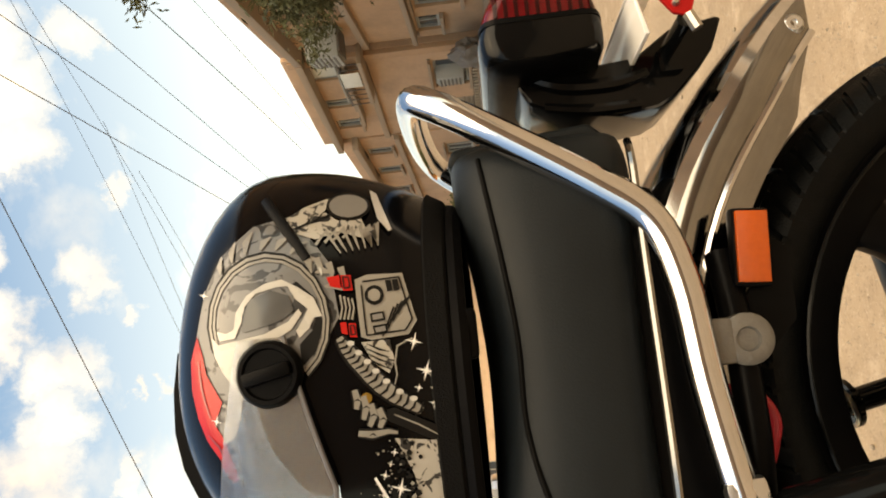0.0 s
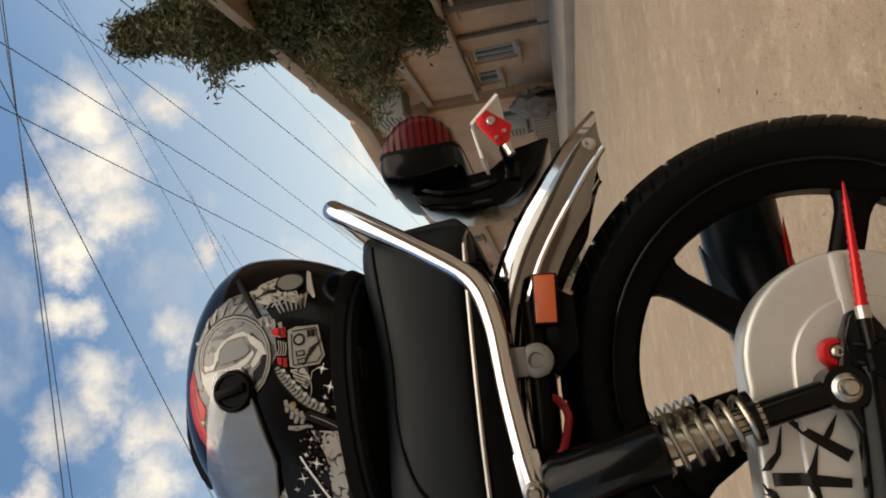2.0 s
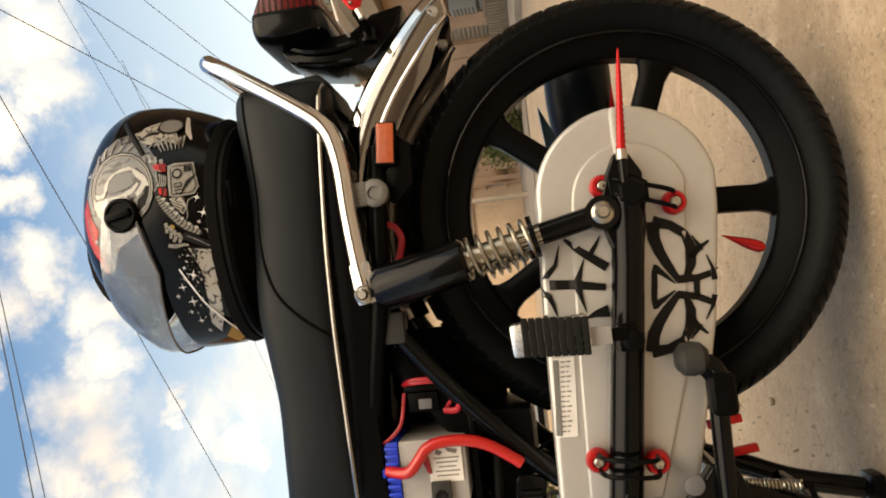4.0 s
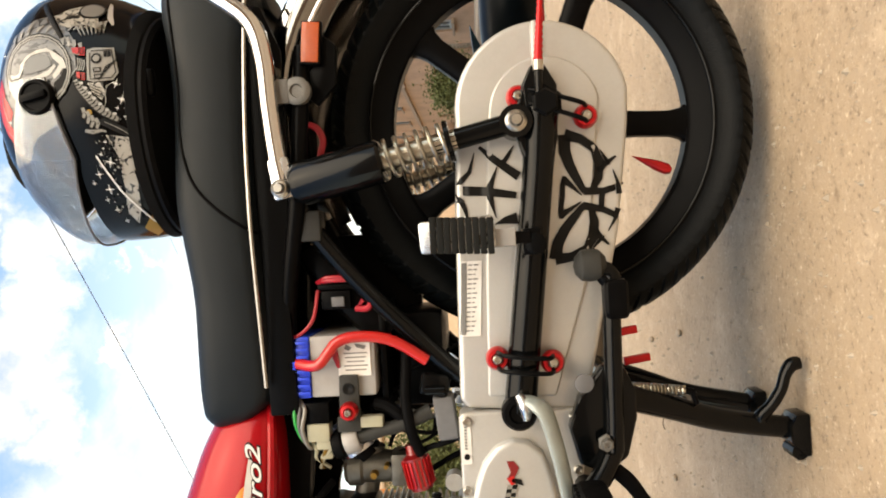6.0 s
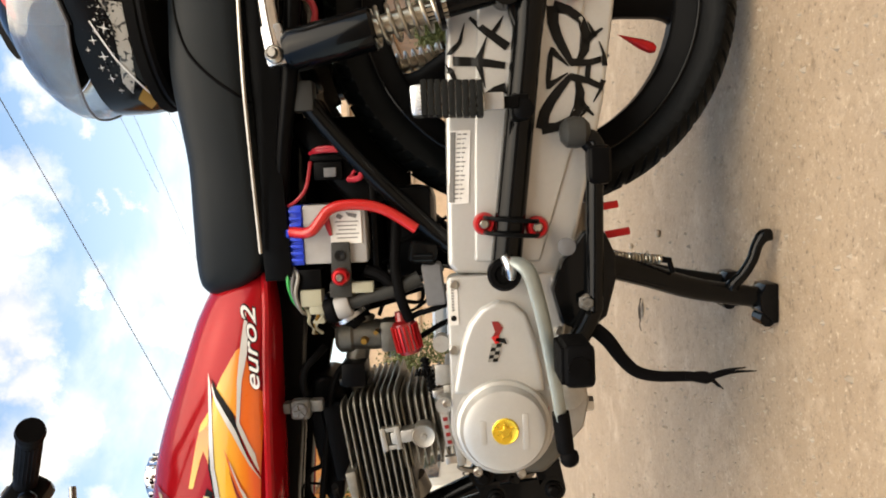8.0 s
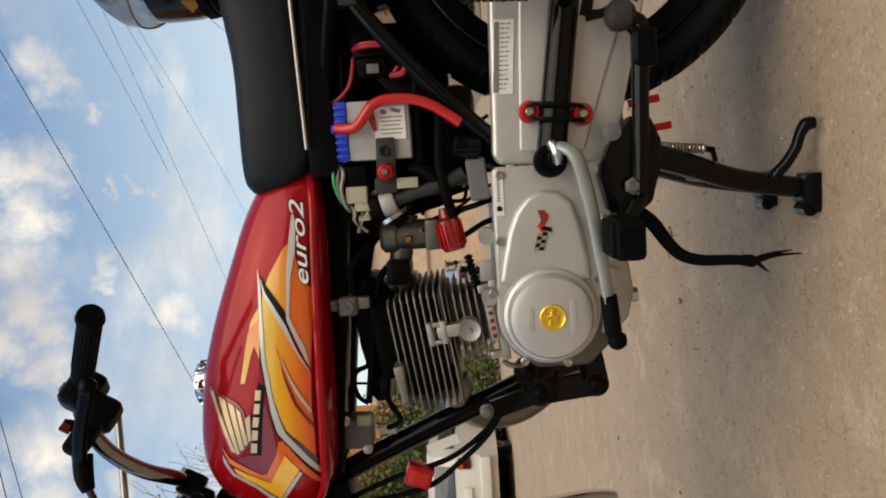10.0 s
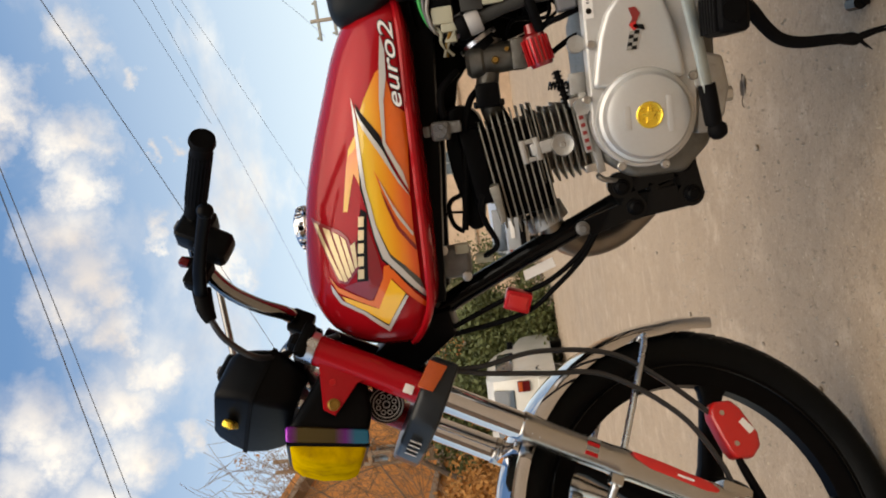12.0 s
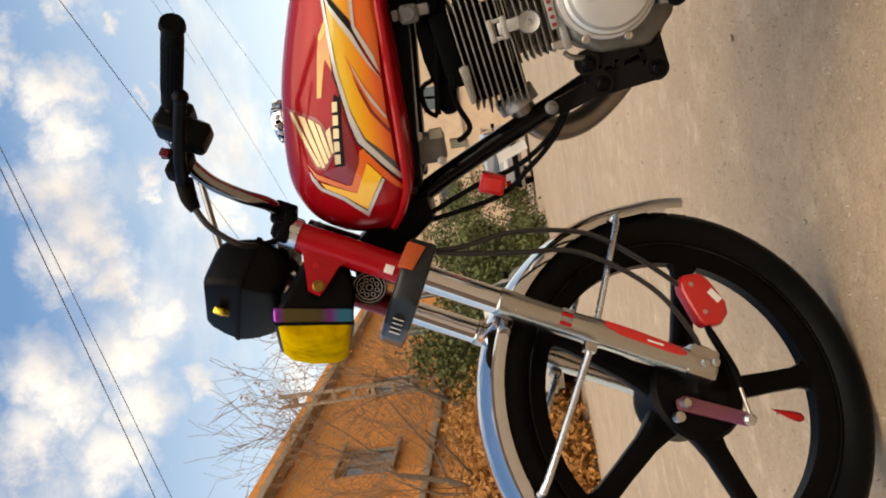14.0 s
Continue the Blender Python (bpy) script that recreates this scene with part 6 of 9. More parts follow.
def lettering(text, size, m, material, parent, name="lettering", depth=0.0006, shear=0.0, extra=0.0):
    cu = bpy.data.curves.new(name, "FONT")
    cu.body, cu.size, cu.extrude, cu.shear, cu.offset = text, size, depth, shear, extra
    tmp = bpy.data.objects.new("tmp", cu)
    scene.collection.objects.link(tmp)
    bpy.context.view_layer.update()
    me = bpy.data.meshes.new_from_object(tmp)
    bpy.data.objects.remove(tmp)
    me.transform(m)
    me.materials.clear()
    me.materials.append(material)
    ob = new(name, me)
    ob.parent = parent
    return ob


text_m = Matrix.Translation((-0.490, -0.1322, 0.6730)) @ Matrix.Rotation(radians(1.5), 4, "Y") @ Matrix.Rotation(radians(90), 4, "X") @ Matrix.Rotation(radians(-4.5), 4, "Y") @ Matrix.Diagonal((1.0, 0.56, 1.0, 1.0))
lettering("euro2", 0.0455, Matrix.Translation((0, 0.0008, 0)) @ text_m, INK, tank, "lettering_edge", 0.0006, 0.3, 0.0022)
lettering("euro2", 0.0455, Matrix.Translation((0, -0.0002, 0)) @ text_m, WHITE, tank, "lettering", 0.0008, 0.3, 0.0002)
bp("red_strap", tube([(0.012, -0.086, 0.612), (0.006, -0.088, 0.592), (-0.009, -0.090, 0.583), (-0.024, -0.090, 0.585), (-0.047, -0.088, 0.595), (-0.056, -0.084, 0.612)], 0.0042, 9), CRIMSON, "dark red luggage strap loop")

# ---- front end, turned with the bars ----


def fprism(poly, l0, l1, bevel=0.0, segs=2):
    """An outline in (ahead, up the axis), from l0 to l1 metres left of the axis."""
    return moved(prism([(-f, s) for f, s in poly], -l0, -l1, bevel, segs), STEER)


def fdisc(f, l, s, profile, seg=28):
    return moved(disc(-f, -l, s, profile, seg), STEER)


def fblock(c, size, bevel=0.003, segs=2):
    return moved(block((-c[0], -c[1], c[2]), size, bevel, None, segs), STEER)


def fturn(f, l, profile, seg=30):
    """Turned about a line parallel to the steering axis."""
    return lathe(profile, STEER @ Matrix.Translation((-f, -l, 0)), seg)


for l in (0.09, -0.09):
    leg = bp("fork_leg", join(fturn(0.033, l, [(0, -0.342), (0.016, -0.342), (0.021, -0.336), (0.022, -0.31), (0.0205, -0.295), (0.0205, -0.165), (0.0225, -0.155), (0.0225, -0.140), (0.0208, -0.13), (0.0208, -0.02), (0.022, -0.015), (0.022, 0.0), (0, 0.0)]),
                              fblock((0.030, l, -0.318), (0.050, 0.036, 0.048), 0.008)), SLIDER, "polished aluminium fork leg")
    bp("fork_tube", fturn(0.033, l, [(0, -0.005), (0.0202, -0.005), (0.0202, 0.155), (0, 0.155)]), CHROME, "chromed fork tube", leg)
    bp("dust_seal", fturn(0.033, l, [(0.018, 0.0), (0.0222, 0.0), (0.0222, 0.004), (0.0208, 0.006), (0.018, 0.006)]), SLIDER, "", leg)
    bp("fork_cover", fturn(0.033, l, [(0, 0.155), (0.0235, 0.155), (0.0225, 0.17), (0.0225, 0.322), (0, 0.322)]), RED, "red painted upper fork cover", leg)
    bp("cover_ring", fturn(0.033, l, [(0, 0.318), (0.0245, 0.318), (0.0245, 0.342), (0.021, 0.346), (0, 0.346)]), STEEL, "", leg)
    bp("fork_cap", fturn(0.033, l, [(0, 0.344), (0.014, 0.344), (0.014, 0.356), (0.009, 0.361), (0, 0.361)], 6), PLASTIC, "", leg)
    for k in (-0.008, 0.008):
        bp("clamp_nut", fdisc(0.030 + k * 0.4, l + 0.018, -0.325 + k, [(0, 0), (0.007, 0), (0.007, 0.006), (0.004, 0.008), (0.004, 0.012), (0, 0.012)], 6), BOLT, "", leg)
    ear = bp("lamp_ear", fprism([(0.020, 0.312), (0.045, 0.312), (0.082, 0.292), (0.112, 0.276), (0.114, 0.258), (0.100, 0.254), (0.060, 0.246), (0.045, 0.225), (0.020, 0.225)], l + math.copysign(0.006, l), l + math.copysign(0.010, l), 0.0015), RED, "red headlamp bracket", leg)
    if l > 0:
        bp("ear_bolt", fdisc(0.101, l + 0.010, 0.265, [(0, 0), (0.0085, 0), (0.0085, 0.003), (0.006, 0.004), (0.005, 0.002), (0, 0.002)], 20), OLDBRASS, "", ear)
        bp("ear_hole", fdisc(0.072, l + 0.010, 0.279, [(0, 0), (0.005, 0), (0.005, 0.001), (0, 0.001)], 16), ANOD, "", ear)
        bp("bar_code", fprism([(0.038, 0.182), (0.052, 0.182), (0.052, 0.168), (0.038, 0.168)], l + 0.018, l + 0.0215, 0.0005), WHITE, "", leg)
        bp("red_sticker", fprism([(0.016, -0.155), (0.023, -0.160), (0.032, -0.185), (0.034, -0.27), (0.031, -0.288), (0.025, -0.290), (0.019, -0.27), (0.016, -0.20)], l + 0.016, l + 0.0218, 0.003), REDPLASTIC, "red reflective sticker", leg)
        bp("sticker_bar", fprism([(0.025, -0.225), (0.028, -0.225), (0.028, -0.250), (0.025, -0.250)], l + 0.0205, l + 0.0224, 0), WHITE, "", leg)
        for k in range(4):
            bp("letter_bar", fprism([(0.018 + 0.007 * k, -0.090), (0.023 + 0.007 * k, -0.090), (0.023 + 0.007 * k, -0.108), (0.018 + 0.007 * k, -0.108)], l + 0.018, l + 0.0214, 0), ANOD if k % 2 else GREYFILM, "", leg)
    bp("stay_lug", fblock((0.05, l, -0.147), (0.034, 0.02, 0.020), 0.005), SLIDER, "", leg)

# lower bridge with its badge pod
pod = [(-0.012, 0.122), (0.048, 0.128), (0.085, 0.105), (0.112, 0.055), (0.118, 0.0), (0.112, -0.055), (0.085, -0.105), (0.048, -0.128), (-0.012, -0.122), (-0.02, -0.06), (-0.02, 0.06)]
bm = bmesh.new()
lo = [bm.verts.new((-f, -l, 0.118)) for f, l in pod]
hi = [bm.verts.new((-f * 0.97, -l * 0.97, 0.160)) for f, l in pod]
bm.faces.new(lo[::-1]); bm.faces.new(hi)
for i in range(len(pod)):
    bm.faces.new((lo[i], lo[(i + 1) % len(pod)], hi[(i + 1) % len(pod)], hi[i]))
bmesh.ops.bevel(bm, geom=bm.edges[:], offset=0.008, segments=3, profile=0.6, affect="EDGES", clamp_overlap=True)
bridge = bp("lower_bridge", moved(bm, STEER), paint("pod_plastic", (0.013, 0.015, 0.017), 0.3, 0.0, 0.2, 60, coat=0.1, spec=0.2), "dark glossy lower fork bridge")
bp("bridge_reflector", fprism([(0.000, 0.162), (0.000, 0.134), (0.042, 0.142), (0.042, 0.165)], 0.117, 0.128, 0.002), AMBER, "amber reflector", bridge)
for k in range(4):
    bp("letter_bar", moved(block((0, 0, 0), (0.0012, 0.0085, 0.017), 0.0004), STEER @ Matrix.Translation((-0.104 - 0.0035 * k, -0.075 + 0.013 * k, 0.139)) @ Matrix.Rotation(radians(-22 + 4 * k), 4, "Z")), WHITE, "", bridge)
bp("upper_bridge", join(fblock((0.018, 0, 0.338), (0.075, 0.07, 0.020), 0.006), fblock((0.03, 0.07, 0.338), (0.05, 0.09, 0.018), 0.006), fblock((0.03, -0.07, 0.338), (0.05, 0.09, 0.018), 0.006)), SATIN, "black upper fork bridge")

# horn between the legs
HORN = (0.061, 0.046, 0.197)
horn = bp("horn", fdisc(*HORN, [(0, -0.02), (0.022, -0.018), (0.0265, -0.006), (0.027, 0.001), (0.0255, 0.003), (0.024, 0.0015), (0, 0.0015)], 40), PLASTIC, "round black horn with a white printed face")


def face_ring(df, ds, r, w):
    """A thin raised ring printed on the horn's face."""
    return tube([F(HORN[0] + df + r * math.cos(2 * math.pi * k / 20), HORN[1] + 0.0018, HORN[2] + ds + r * math.sin(2 * math.pi * k / 20)) for k in range(21)], w, 6, 1)


bp("horn_ring", face_ring(0, 0, 0.0248, 0.0013), BATTERY, "pale rim", horn)
for r in (0.0050, 0.0195):
    bp("horn_line", face_ring(0, 0, r, 0.0007), WHITE, "", horn)
for k in range(8):
    a = 2 * math.pi * k / 8
    bp("horn_slot", face_ring(0.0125 * math.cos(a), 0.0125 * math.sin(a), 0.0032, 0.0006), WHITE, "", horn)
bp("horn_bracket", fblock((0.052, 0.030, 0.222), (0.010, 0.014, 0.050), 0.002), SATIN, "", horn)

# front mudguard, chromed
secs = []
for i in range(37):
    a = radians(167 - 152 * i / 36)
    flare = 0.012 * max(0, 1 - i / 4)
    ring = []
    for yy, rr in ((-0.052, 0.306), (-0.054, 0.315), (-0.050, 0.326), (-0.035, 0.333), (0, 0.337), (0.035, 0.333), (0.050, 0.326), (0.054, 0.315), (0.052, 0.306), (0.047, 0.310), (0.044, 0.323), (0.03, 0.329), (0, 0.333), (-0.03, 0.329), (-0.044, 0.323), (-0.047, 0.310)):
        ring.append((-(0.061 + (rr + flare) * math.cos(a)), yy, -0.337 + (rr + flare) * math.sin(a)))
    secs.append(ring)
fguard = bp("front_mudguard", moved(rings(secs), STEER), CHROME, "chromed front mudguard")
for l in (0.075, -0.075):
    sgn = 1 if l > 0 else -1
    bp("guard_stay", tube([F(-0.178, sgn * 0.056, -0.148), F(-0.165, l, -0.152), F(0.030, sgn * 0.082, -0.152)], 0.0052, 10, 3), STEEL, "", fguard)
    bp("guard_stay", tube([F(0.060, sgn * 0.085, -0.150), F(0.10, sgn * 0.08, -0.147), F(0.262, l * 0.9, -0.134), F(0.280, sgn * 0.056, -0.13)], 0.0058, 10, 3), STEEL, "", fguard)
bp("guard_strap", fblock((0.040, 0.0, -0.004), (0.04, 0.11, 0.010), 0.003), CHROME, "chromed mudguard strap", fguard)

# front brake: back plate, arm, cable with a red cover
brake = bp("brake_plate", fdisc(0.061, 0.050, -0.337, [(0, 0), (0.074, 0), (0.076, 0.006), (0.070, 0.014), (0.045, 0.018), (0.02, 0.024), (0.012, 0.03), (0, 0.03)], 44), SATIN, "black front brake plate")
bp("brake_arm", fprism([(0.106, -0.300), (0.092, -0.295), (0.082, -0.306), (0.076, -0.408), (0.086, -0.421), (0.097, -0.412)], 0.078, 0.084, 0.002), PURPLE, "heat-tinted brake arm", brake)
bp("arm_bolt", fdisc(0.094, 0.082, -0.308, [(0, 0), (0.009, 0), (0.009, 0.005), (0.006, 0.012), (0, 0.012)], 12), BOLT, "", brake)
bp("arm_nut", fdisc(0.087, 0.082, -0.410, [(0, 0), (0.010, 0), (0.010, 0.006), (0.006, 0.009), (0, 0.009)], 12), STEEL, "", brake)
bp("brake_stop", fdisc(0.115, 0.070, -0.305, [(0, 0), (0.008, 0), (0.008, 0.014), (0, 0.016)], 10), BOLT, "", brake)
redbox = bp("cable_cover", fprism([(-0.098, -0.270), (-0.112, -0.274), (-0.125, -0.300), (-0.118, -0.316), (-0.090, -0.350), (-0.072, -0.357), (-0.050, -0.349), (-0.038, -0.322), (-0.046, -0.309), (-0.085, -0.275)], 0.058, 0.084, 0.008, 3), REDPLASTIC, "red plastic brake cable cover")
bp("cover_label", fprism([(-0.103, -0.322), (-0.094, -0.316), (-0.082, -0.336), (-0.092, -0.342)], 0.083, 0.0848, 0), WHITE, "", redbox)
for f, s in ((-0.060, -0.318), (-0.098, -0.288)):
    bp("cover_screw", fdisc(f, 0.083, s, [(0, 0), (0.004, 0), (0.004, 0.0025), (0, 0.0025)], 10), BOLT, "", redbox)
bp("cable_boot", tube([F(-0.046, 0.074, -0.326), F(-0.030, 0.075, -0.338), F(0.016, 0.079, -0.378), F(0.042, 0.081, -0.392)], [0.004, 0.0065, 0.0070, 0.004], 12, 3), SOFT, "", brake)
bp("cable_rod", rod(F(0.036, 0.080, -0.389), F(0.088, 0.088, -0.413), 0.003), BOLT, "", brake)
cable_mat = paint("cable_sheath", (0.014, 0.014, 0.015), 0.4)
bp("brake_cable", tube([F(0.0, 0.085, 0.150), F(-0.03, 0.092, 0.085), F(-0.085, 0.09, 0.010), F(-0.128, 0.08, -0.10), F(-0.120, 0.075, -0.19), F(-0.092, 0.072, -0.285)], 0.0042, 8), cable_mat, "black brake cable")
bp("speedo_cable", tube([F(-0.004, 0.088, 0.150), F(-0.02, 0.095, 0.08), F(-0.055, 0.093, -0.01), F(-0.088, 0.09, -0.10), F(-0.070, 0.09, -0.22), F(-0.02, 0.085, -0.30), F(0.02, 0.08, -0.33)], 0.0042, 8), cable_mat, "black speedometer cable")
bp("red_spike", lathe([(0, 0), (0.004, 0), (0.0075, 0.006), (0.007, 0.02), (0.0, 0.056)], wheel_frame(F(0.040, 0.028, -0.528), AX + FW * 0.02, LF), 14), ANOD, "red pointed valve cap", front_tyre)

# headlamp
bucket = bp("headlamp_bucket", fprism([(0.045, 0.295), (0.070, 0.304), (0.130, 0.312), (0.154, 0.314), (0.118, 0.205), (0.085, 0.212), (0.045, 0.235)], 0.084, -0.084, 0.016, 4), PLASTIC, "rectangular headlamp with a yellow film over its lens")
bp("lamp_rim", fprism([(0.148, 0.317), (0.170, 0.307), (0.132, 0.199), (0.112, 0.207)], 0.090, -0.080, 0.006, 3), IRIDESCENT, "iridescent purple and blue rim", bucket)
bp("lamp_lens", fprism([(0.166, 0.305), (0.176, 0.296), (0.181, 0.280), (0.177, 0.248), (0.164, 0.214), (0.152, 0.200), (0.130, 0.202)], 0.086, -0.072, 0.014, 4), YELLOWLENS, "yellow lens", bucket)
bp("lens_frame", fprism([(0.165, 0.309), (0.173, 0.305), (0.135, 0.197), (0.128, 0.200)], 0.088, -0.078, 0.003, 2), PLASTIC, "", bucket)

# instrument box
def box_ring(up, rear, front, half, right):
    """A rounded four-sided section of the box at one height on the axis; its front face runs slantwise."""
    corners = ((rear, half), (front, half), (front + right, -half + 0.006), (rear, -half + 0.006))
    ring = []
    for k in range(4):
        (f0, l0), (f1, l1), (f2, l2) = corners[k - 1], corners[k], corners[(k + 1) % 4]
        a, c = Vector((f0 - f1, l0 - l1)).normalized() * 0.012, Vector((f2 - f1, l2 - l1)).normalized() * 0.012
        for q in (0.0, 0.3, 0.7, 1.0):
            d = a * (1 - q) ** 2 + c * q ** 2
            ring.append(F(f1 + d.x, l1 + d.y, up))
    return ring


box = bp("instrument_box", rings([box_ring(*v) for v in ((0.318, 0.064, 0.112, 0.056, 0.038), (0.324, 0.060, 0.116, 0.060, 0.040), (0.345, 0.052, 0.124, 0.070, 0.044), (0.366, 0.048, 0.129, 0.076, 0.047), (0.374, 0.048, 0.130, 0.077, 0.048))]), PLASTIC, "black instrument box")
bp("box_dome", rings([box_ring(*v) for v in ((0.379, 0.049, 0.130, 0.076, 0.048), (0.398, 0.055, 0.133, 0.073, 0.044), (0.420, 0.063, 0.137, 0.067, 0.036), (0.429, 0.068, 0.138, 0.061, 0.030), (0.434, 0.076, 0.132, 0.052, 0.024))]), PLASTIC, "", box)
bp("box_seam", rings([box_ring(*v) for v in ((0.3735, 0.046, 0.132, 0.079, 0.048), (0.3795, 0.046, 0.132, 0.079, 0.048))]), SOFT, "", box)
bp("box_window", fblock((0.105, 0.004, 0.4335), (0.045, 0.080, 0.003), 0.001), PANE, "", box)
bp("box_lamp", moved(block((0, 0, 0), (0.012, 0.040, 0.017), 0.005, None, 3), STEER @ Matrix.Translation((-0.157, -0.006, 0.400)) @ Matrix.Rotation(radians(-17), 4, "Z") @ Matrix.Rotation(radians(-8), 4, "X")), BRASS, "yellow warning lamp", box)
for bf, bl in ((0.070, 0.03), (0.100, 0.03), (0.085, -0.03)):
    bp("box_bracket", fblock((bf, bl, 0.33), (0.012, 0.012, 0.04), 0.002), STEEL, "", box)

# handlebar, grips, levers
BAR = [(-0.012, 0.0, 0.372), (-0.012, 0.045, 0.373), (-0.004, 0.085, 0.384), (0.008, 0.112, 0.418), (0.008, 0.128, 0.465), (-0.008, 0.150, 0.508), (-0.030, 0.180, 0.526), (-0.042, 0.205, 0.527), (-0.077, 0.355, 0.511)]
bars = bp("handlebar", tube([F(f + 0.075 * min(1, max(0, l - 0.09) / 0.06), -l, s - 0.05 * min(1, max(0, l - 0.09) / 0.06)) for f, l, s in BAR[:0:-1]] + [F(*p) for p in BAR], 0.0108, 14, 5), DARKCHROME, "smoky chrome handlebar with black rubber grips")
for sgn in (1, -1):
    off, drop = (0.075, 0.05) if sgn < 0 else (0.0, 0.0)
    bp("bar_clamp", fblock((-0.012, sgn * 0.045, 0.362), (0.034, 0.026, 0.036), 0.005), SATIN, "", bars)
    bp("clamp_bolt", fturn(-0.024, sgn * 0.045, [(0, 0.378), (0.006, 0.378), (0.006, 0.386), (0, 0.386)], 6), BOLT, "", bars)
    grip = [F(-0.046 + off, sgn * 0.222, 0.5255 - drop), F(-0.050 + off, sgn * 0.24, 0.5237 - drop), F(-0.074 + off, sgn * 0.342, 0.5128 - drop), F(-0.0755 + off, sgn * 0.350, 0.512 - drop), F(-0.0765 + off, sgn * 0.354, 0.5115 - drop), F(-0.078 + off, sgn * 0.362, 0.5105 - drop)]
    bp("grip", tube(grip, [0.0142, 0.0142, 0.0136, 0.0142, 0.0165, 0.0150], 22, 2), SOFT, "black rubber grip", bars)
    if sgn > 0:
        for k in range(20):
            a = 2 * math.pi * k / 20
            side = (AX * math.cos(a) + FW * math.sin(a)) * 0.0139
            bp("grip_rib", rod(F(-0.052, 0.25, 0.5228) + side, F(-0.073, 0.338, 0.5132) + side * 0.97, 0.0012, 5), SOFT, "", bars)
    pod2 = bp("switch_pod", join(fblock((-0.036 + off, sgn * 0.192, 0.522 - drop), (0.052, 0.044, 0.044), 0.010, 3), fblock((-0.020 + off, sgn * 0.198, 0.488 - drop), (0.042, 0.036, 0.046), 0.012, 3)), PLASTIC, "black switch pod", bars)
    bp("switch", fblock((-0.030 + off, sgn * 0.192, 0.546 - drop), (0.014, 0.014, 0.008), 0.002), GREYPLASTIC, "", pod2)
    perch = bp("lever_perch", join(fblock((0.012 + off, sgn * 0.160, 0.500 - drop), (0.046, 0.030, 0.028), 0.008, 3), tube([F(0.028 + off, sgn * 0.150, 0.490 - drop), F(0.050 + off, sgn * 0.146, 0.474 - drop), F(0.062 + off, sgn * 0.142, 0.460 - drop)], [0.013, 0.012, 0.008], 14, 3)), SOFT, "", bars)
    bp("lever", tube([F(0.036 + off, sgn * 0.158, 0.486 - drop), F(0.024 + off, sgn * 0.20, 0.488 - drop), F(0.002 + off, sgn * 0.25, 0.489 - drop), F(-0.018 + off, sgn * 0.287, 0.489 - drop)], [0.010, 0.009, 0.008, 0.009], 14, 4, 0.7), SATIN, "black lever with a ball end", bars)
    bp("lever_ball", moved(lathe([(0.0105 * math.sin(math.pi * k / 10), -0.0105 * math.cos(math.pi * k / 10)) for k in range(11)], None, 16), Matrix.Translation(F(-0.021 + off, sgn * 0.293, 0.489 - drop))), SATIN, "", bars)
    bp("mirror_boss", rod(F(0.0 + off, sgn * 0.166, 0.508 - drop), F(0.006 + off, sgn * 0.166, 0.528 - drop), 0.008), PLASTIC, "", bars)
bp("red_button", fblock((0.012, 0.184, 0.518), (0.011, 0.010, 0.013), 0.002), LENSRED, "small red button", bars)
bp("mirror_stem", rod(F(0.028, -0.2, 0.474), F(-0.122, -0.2, 0.586), 0.0062, 12), DARKCHROME, "", bars)
bp("clutch_cable", tube([F(0.060, 0.142, 0.462), F(0.075, 0.128, 0.436), F(0.078, 0.105, 0.400), F(0.062, 0.075, 0.376), F(0.03, 0.05, 0.35), F(-0.01, 0.06, 0.30)], 0.0046, 10), cable_mat, "black clutch cable")
bp("loom", join(tube([F(0.05, 0.02, 0.33), F(0.07, 0.04, 0.30), F(0.06, 0.05, 0.27), F(0.03, 0.03, 0.25)], 0.007, 8), tube([F(0.04, -0.03, 0.33), F(0.06, -0.02, 0.29), F(0.03, -0.02, 0.25)], 0.008, 8)), cable_mat, "black wiring behind the headlamp")

# ---- engine ----
engine = bp("engine", prism([(-0.36, 0.30), (-0.36, 0.415), (-0.40, 0.43), (-0.52, 0.43), (-0.60, 0.415), (-0.625, 0.38), (-0.625, 0.31), (-0.59, 0.275), (-0.52, 0.262), (-0.42, 0.262), (-0.375, 0.275)], -0.098, 0.12, 0.012, 3), DARKALLOY, "cast alloy engine with a finned cylinder")


def ep(name, bm, material, label="", sharp=35, parent=None):
    return part(name, bm, material, parent or engine, label, sharp)


cover = ep("left_cover", prism([(-0.352, 0.288), (-0.352, 0.425), (-0.357, 0.430), (-0.508, 0.430), (-0.520, 0.431)] + arc(-0.541, 0.366, 0.066, 68, 268, 18)[1:] + [(-0.500, 0.297), (-0.42, 0.284), (-0.36, 0.283)], -0.136, -0.096, 0.007, 3), SILVER, "silver painted engine cover")
pear = [(-0.500, 0.428), (-0.470, 0.422), (-0.435, 0.414), (-0.410, 0.404), (-0.392, 0.389), (-0.383, 0.369), (-0.386, 0.349), (-0.400, 0.332), (-0.430, 0.322), (-0.470, 0.315), (-0.500, 0.312)]
ep("raised_panel", prism(pear, -0.147, -0.13, 0.008, 4), SILVER, parent=cover)
ep("generator_cover", disc(-0.541, -0.13, 0.366, [(0, 0), (0.0605, 0), (0.0605, 0.016), (0.0585, 0.021), (0.0545, 0.023), (0.0535, 0.030), (0.050, 0.0355), (0.042, 0.038), (0.0, 0.0395)], 64), SILVER, parent=cover)
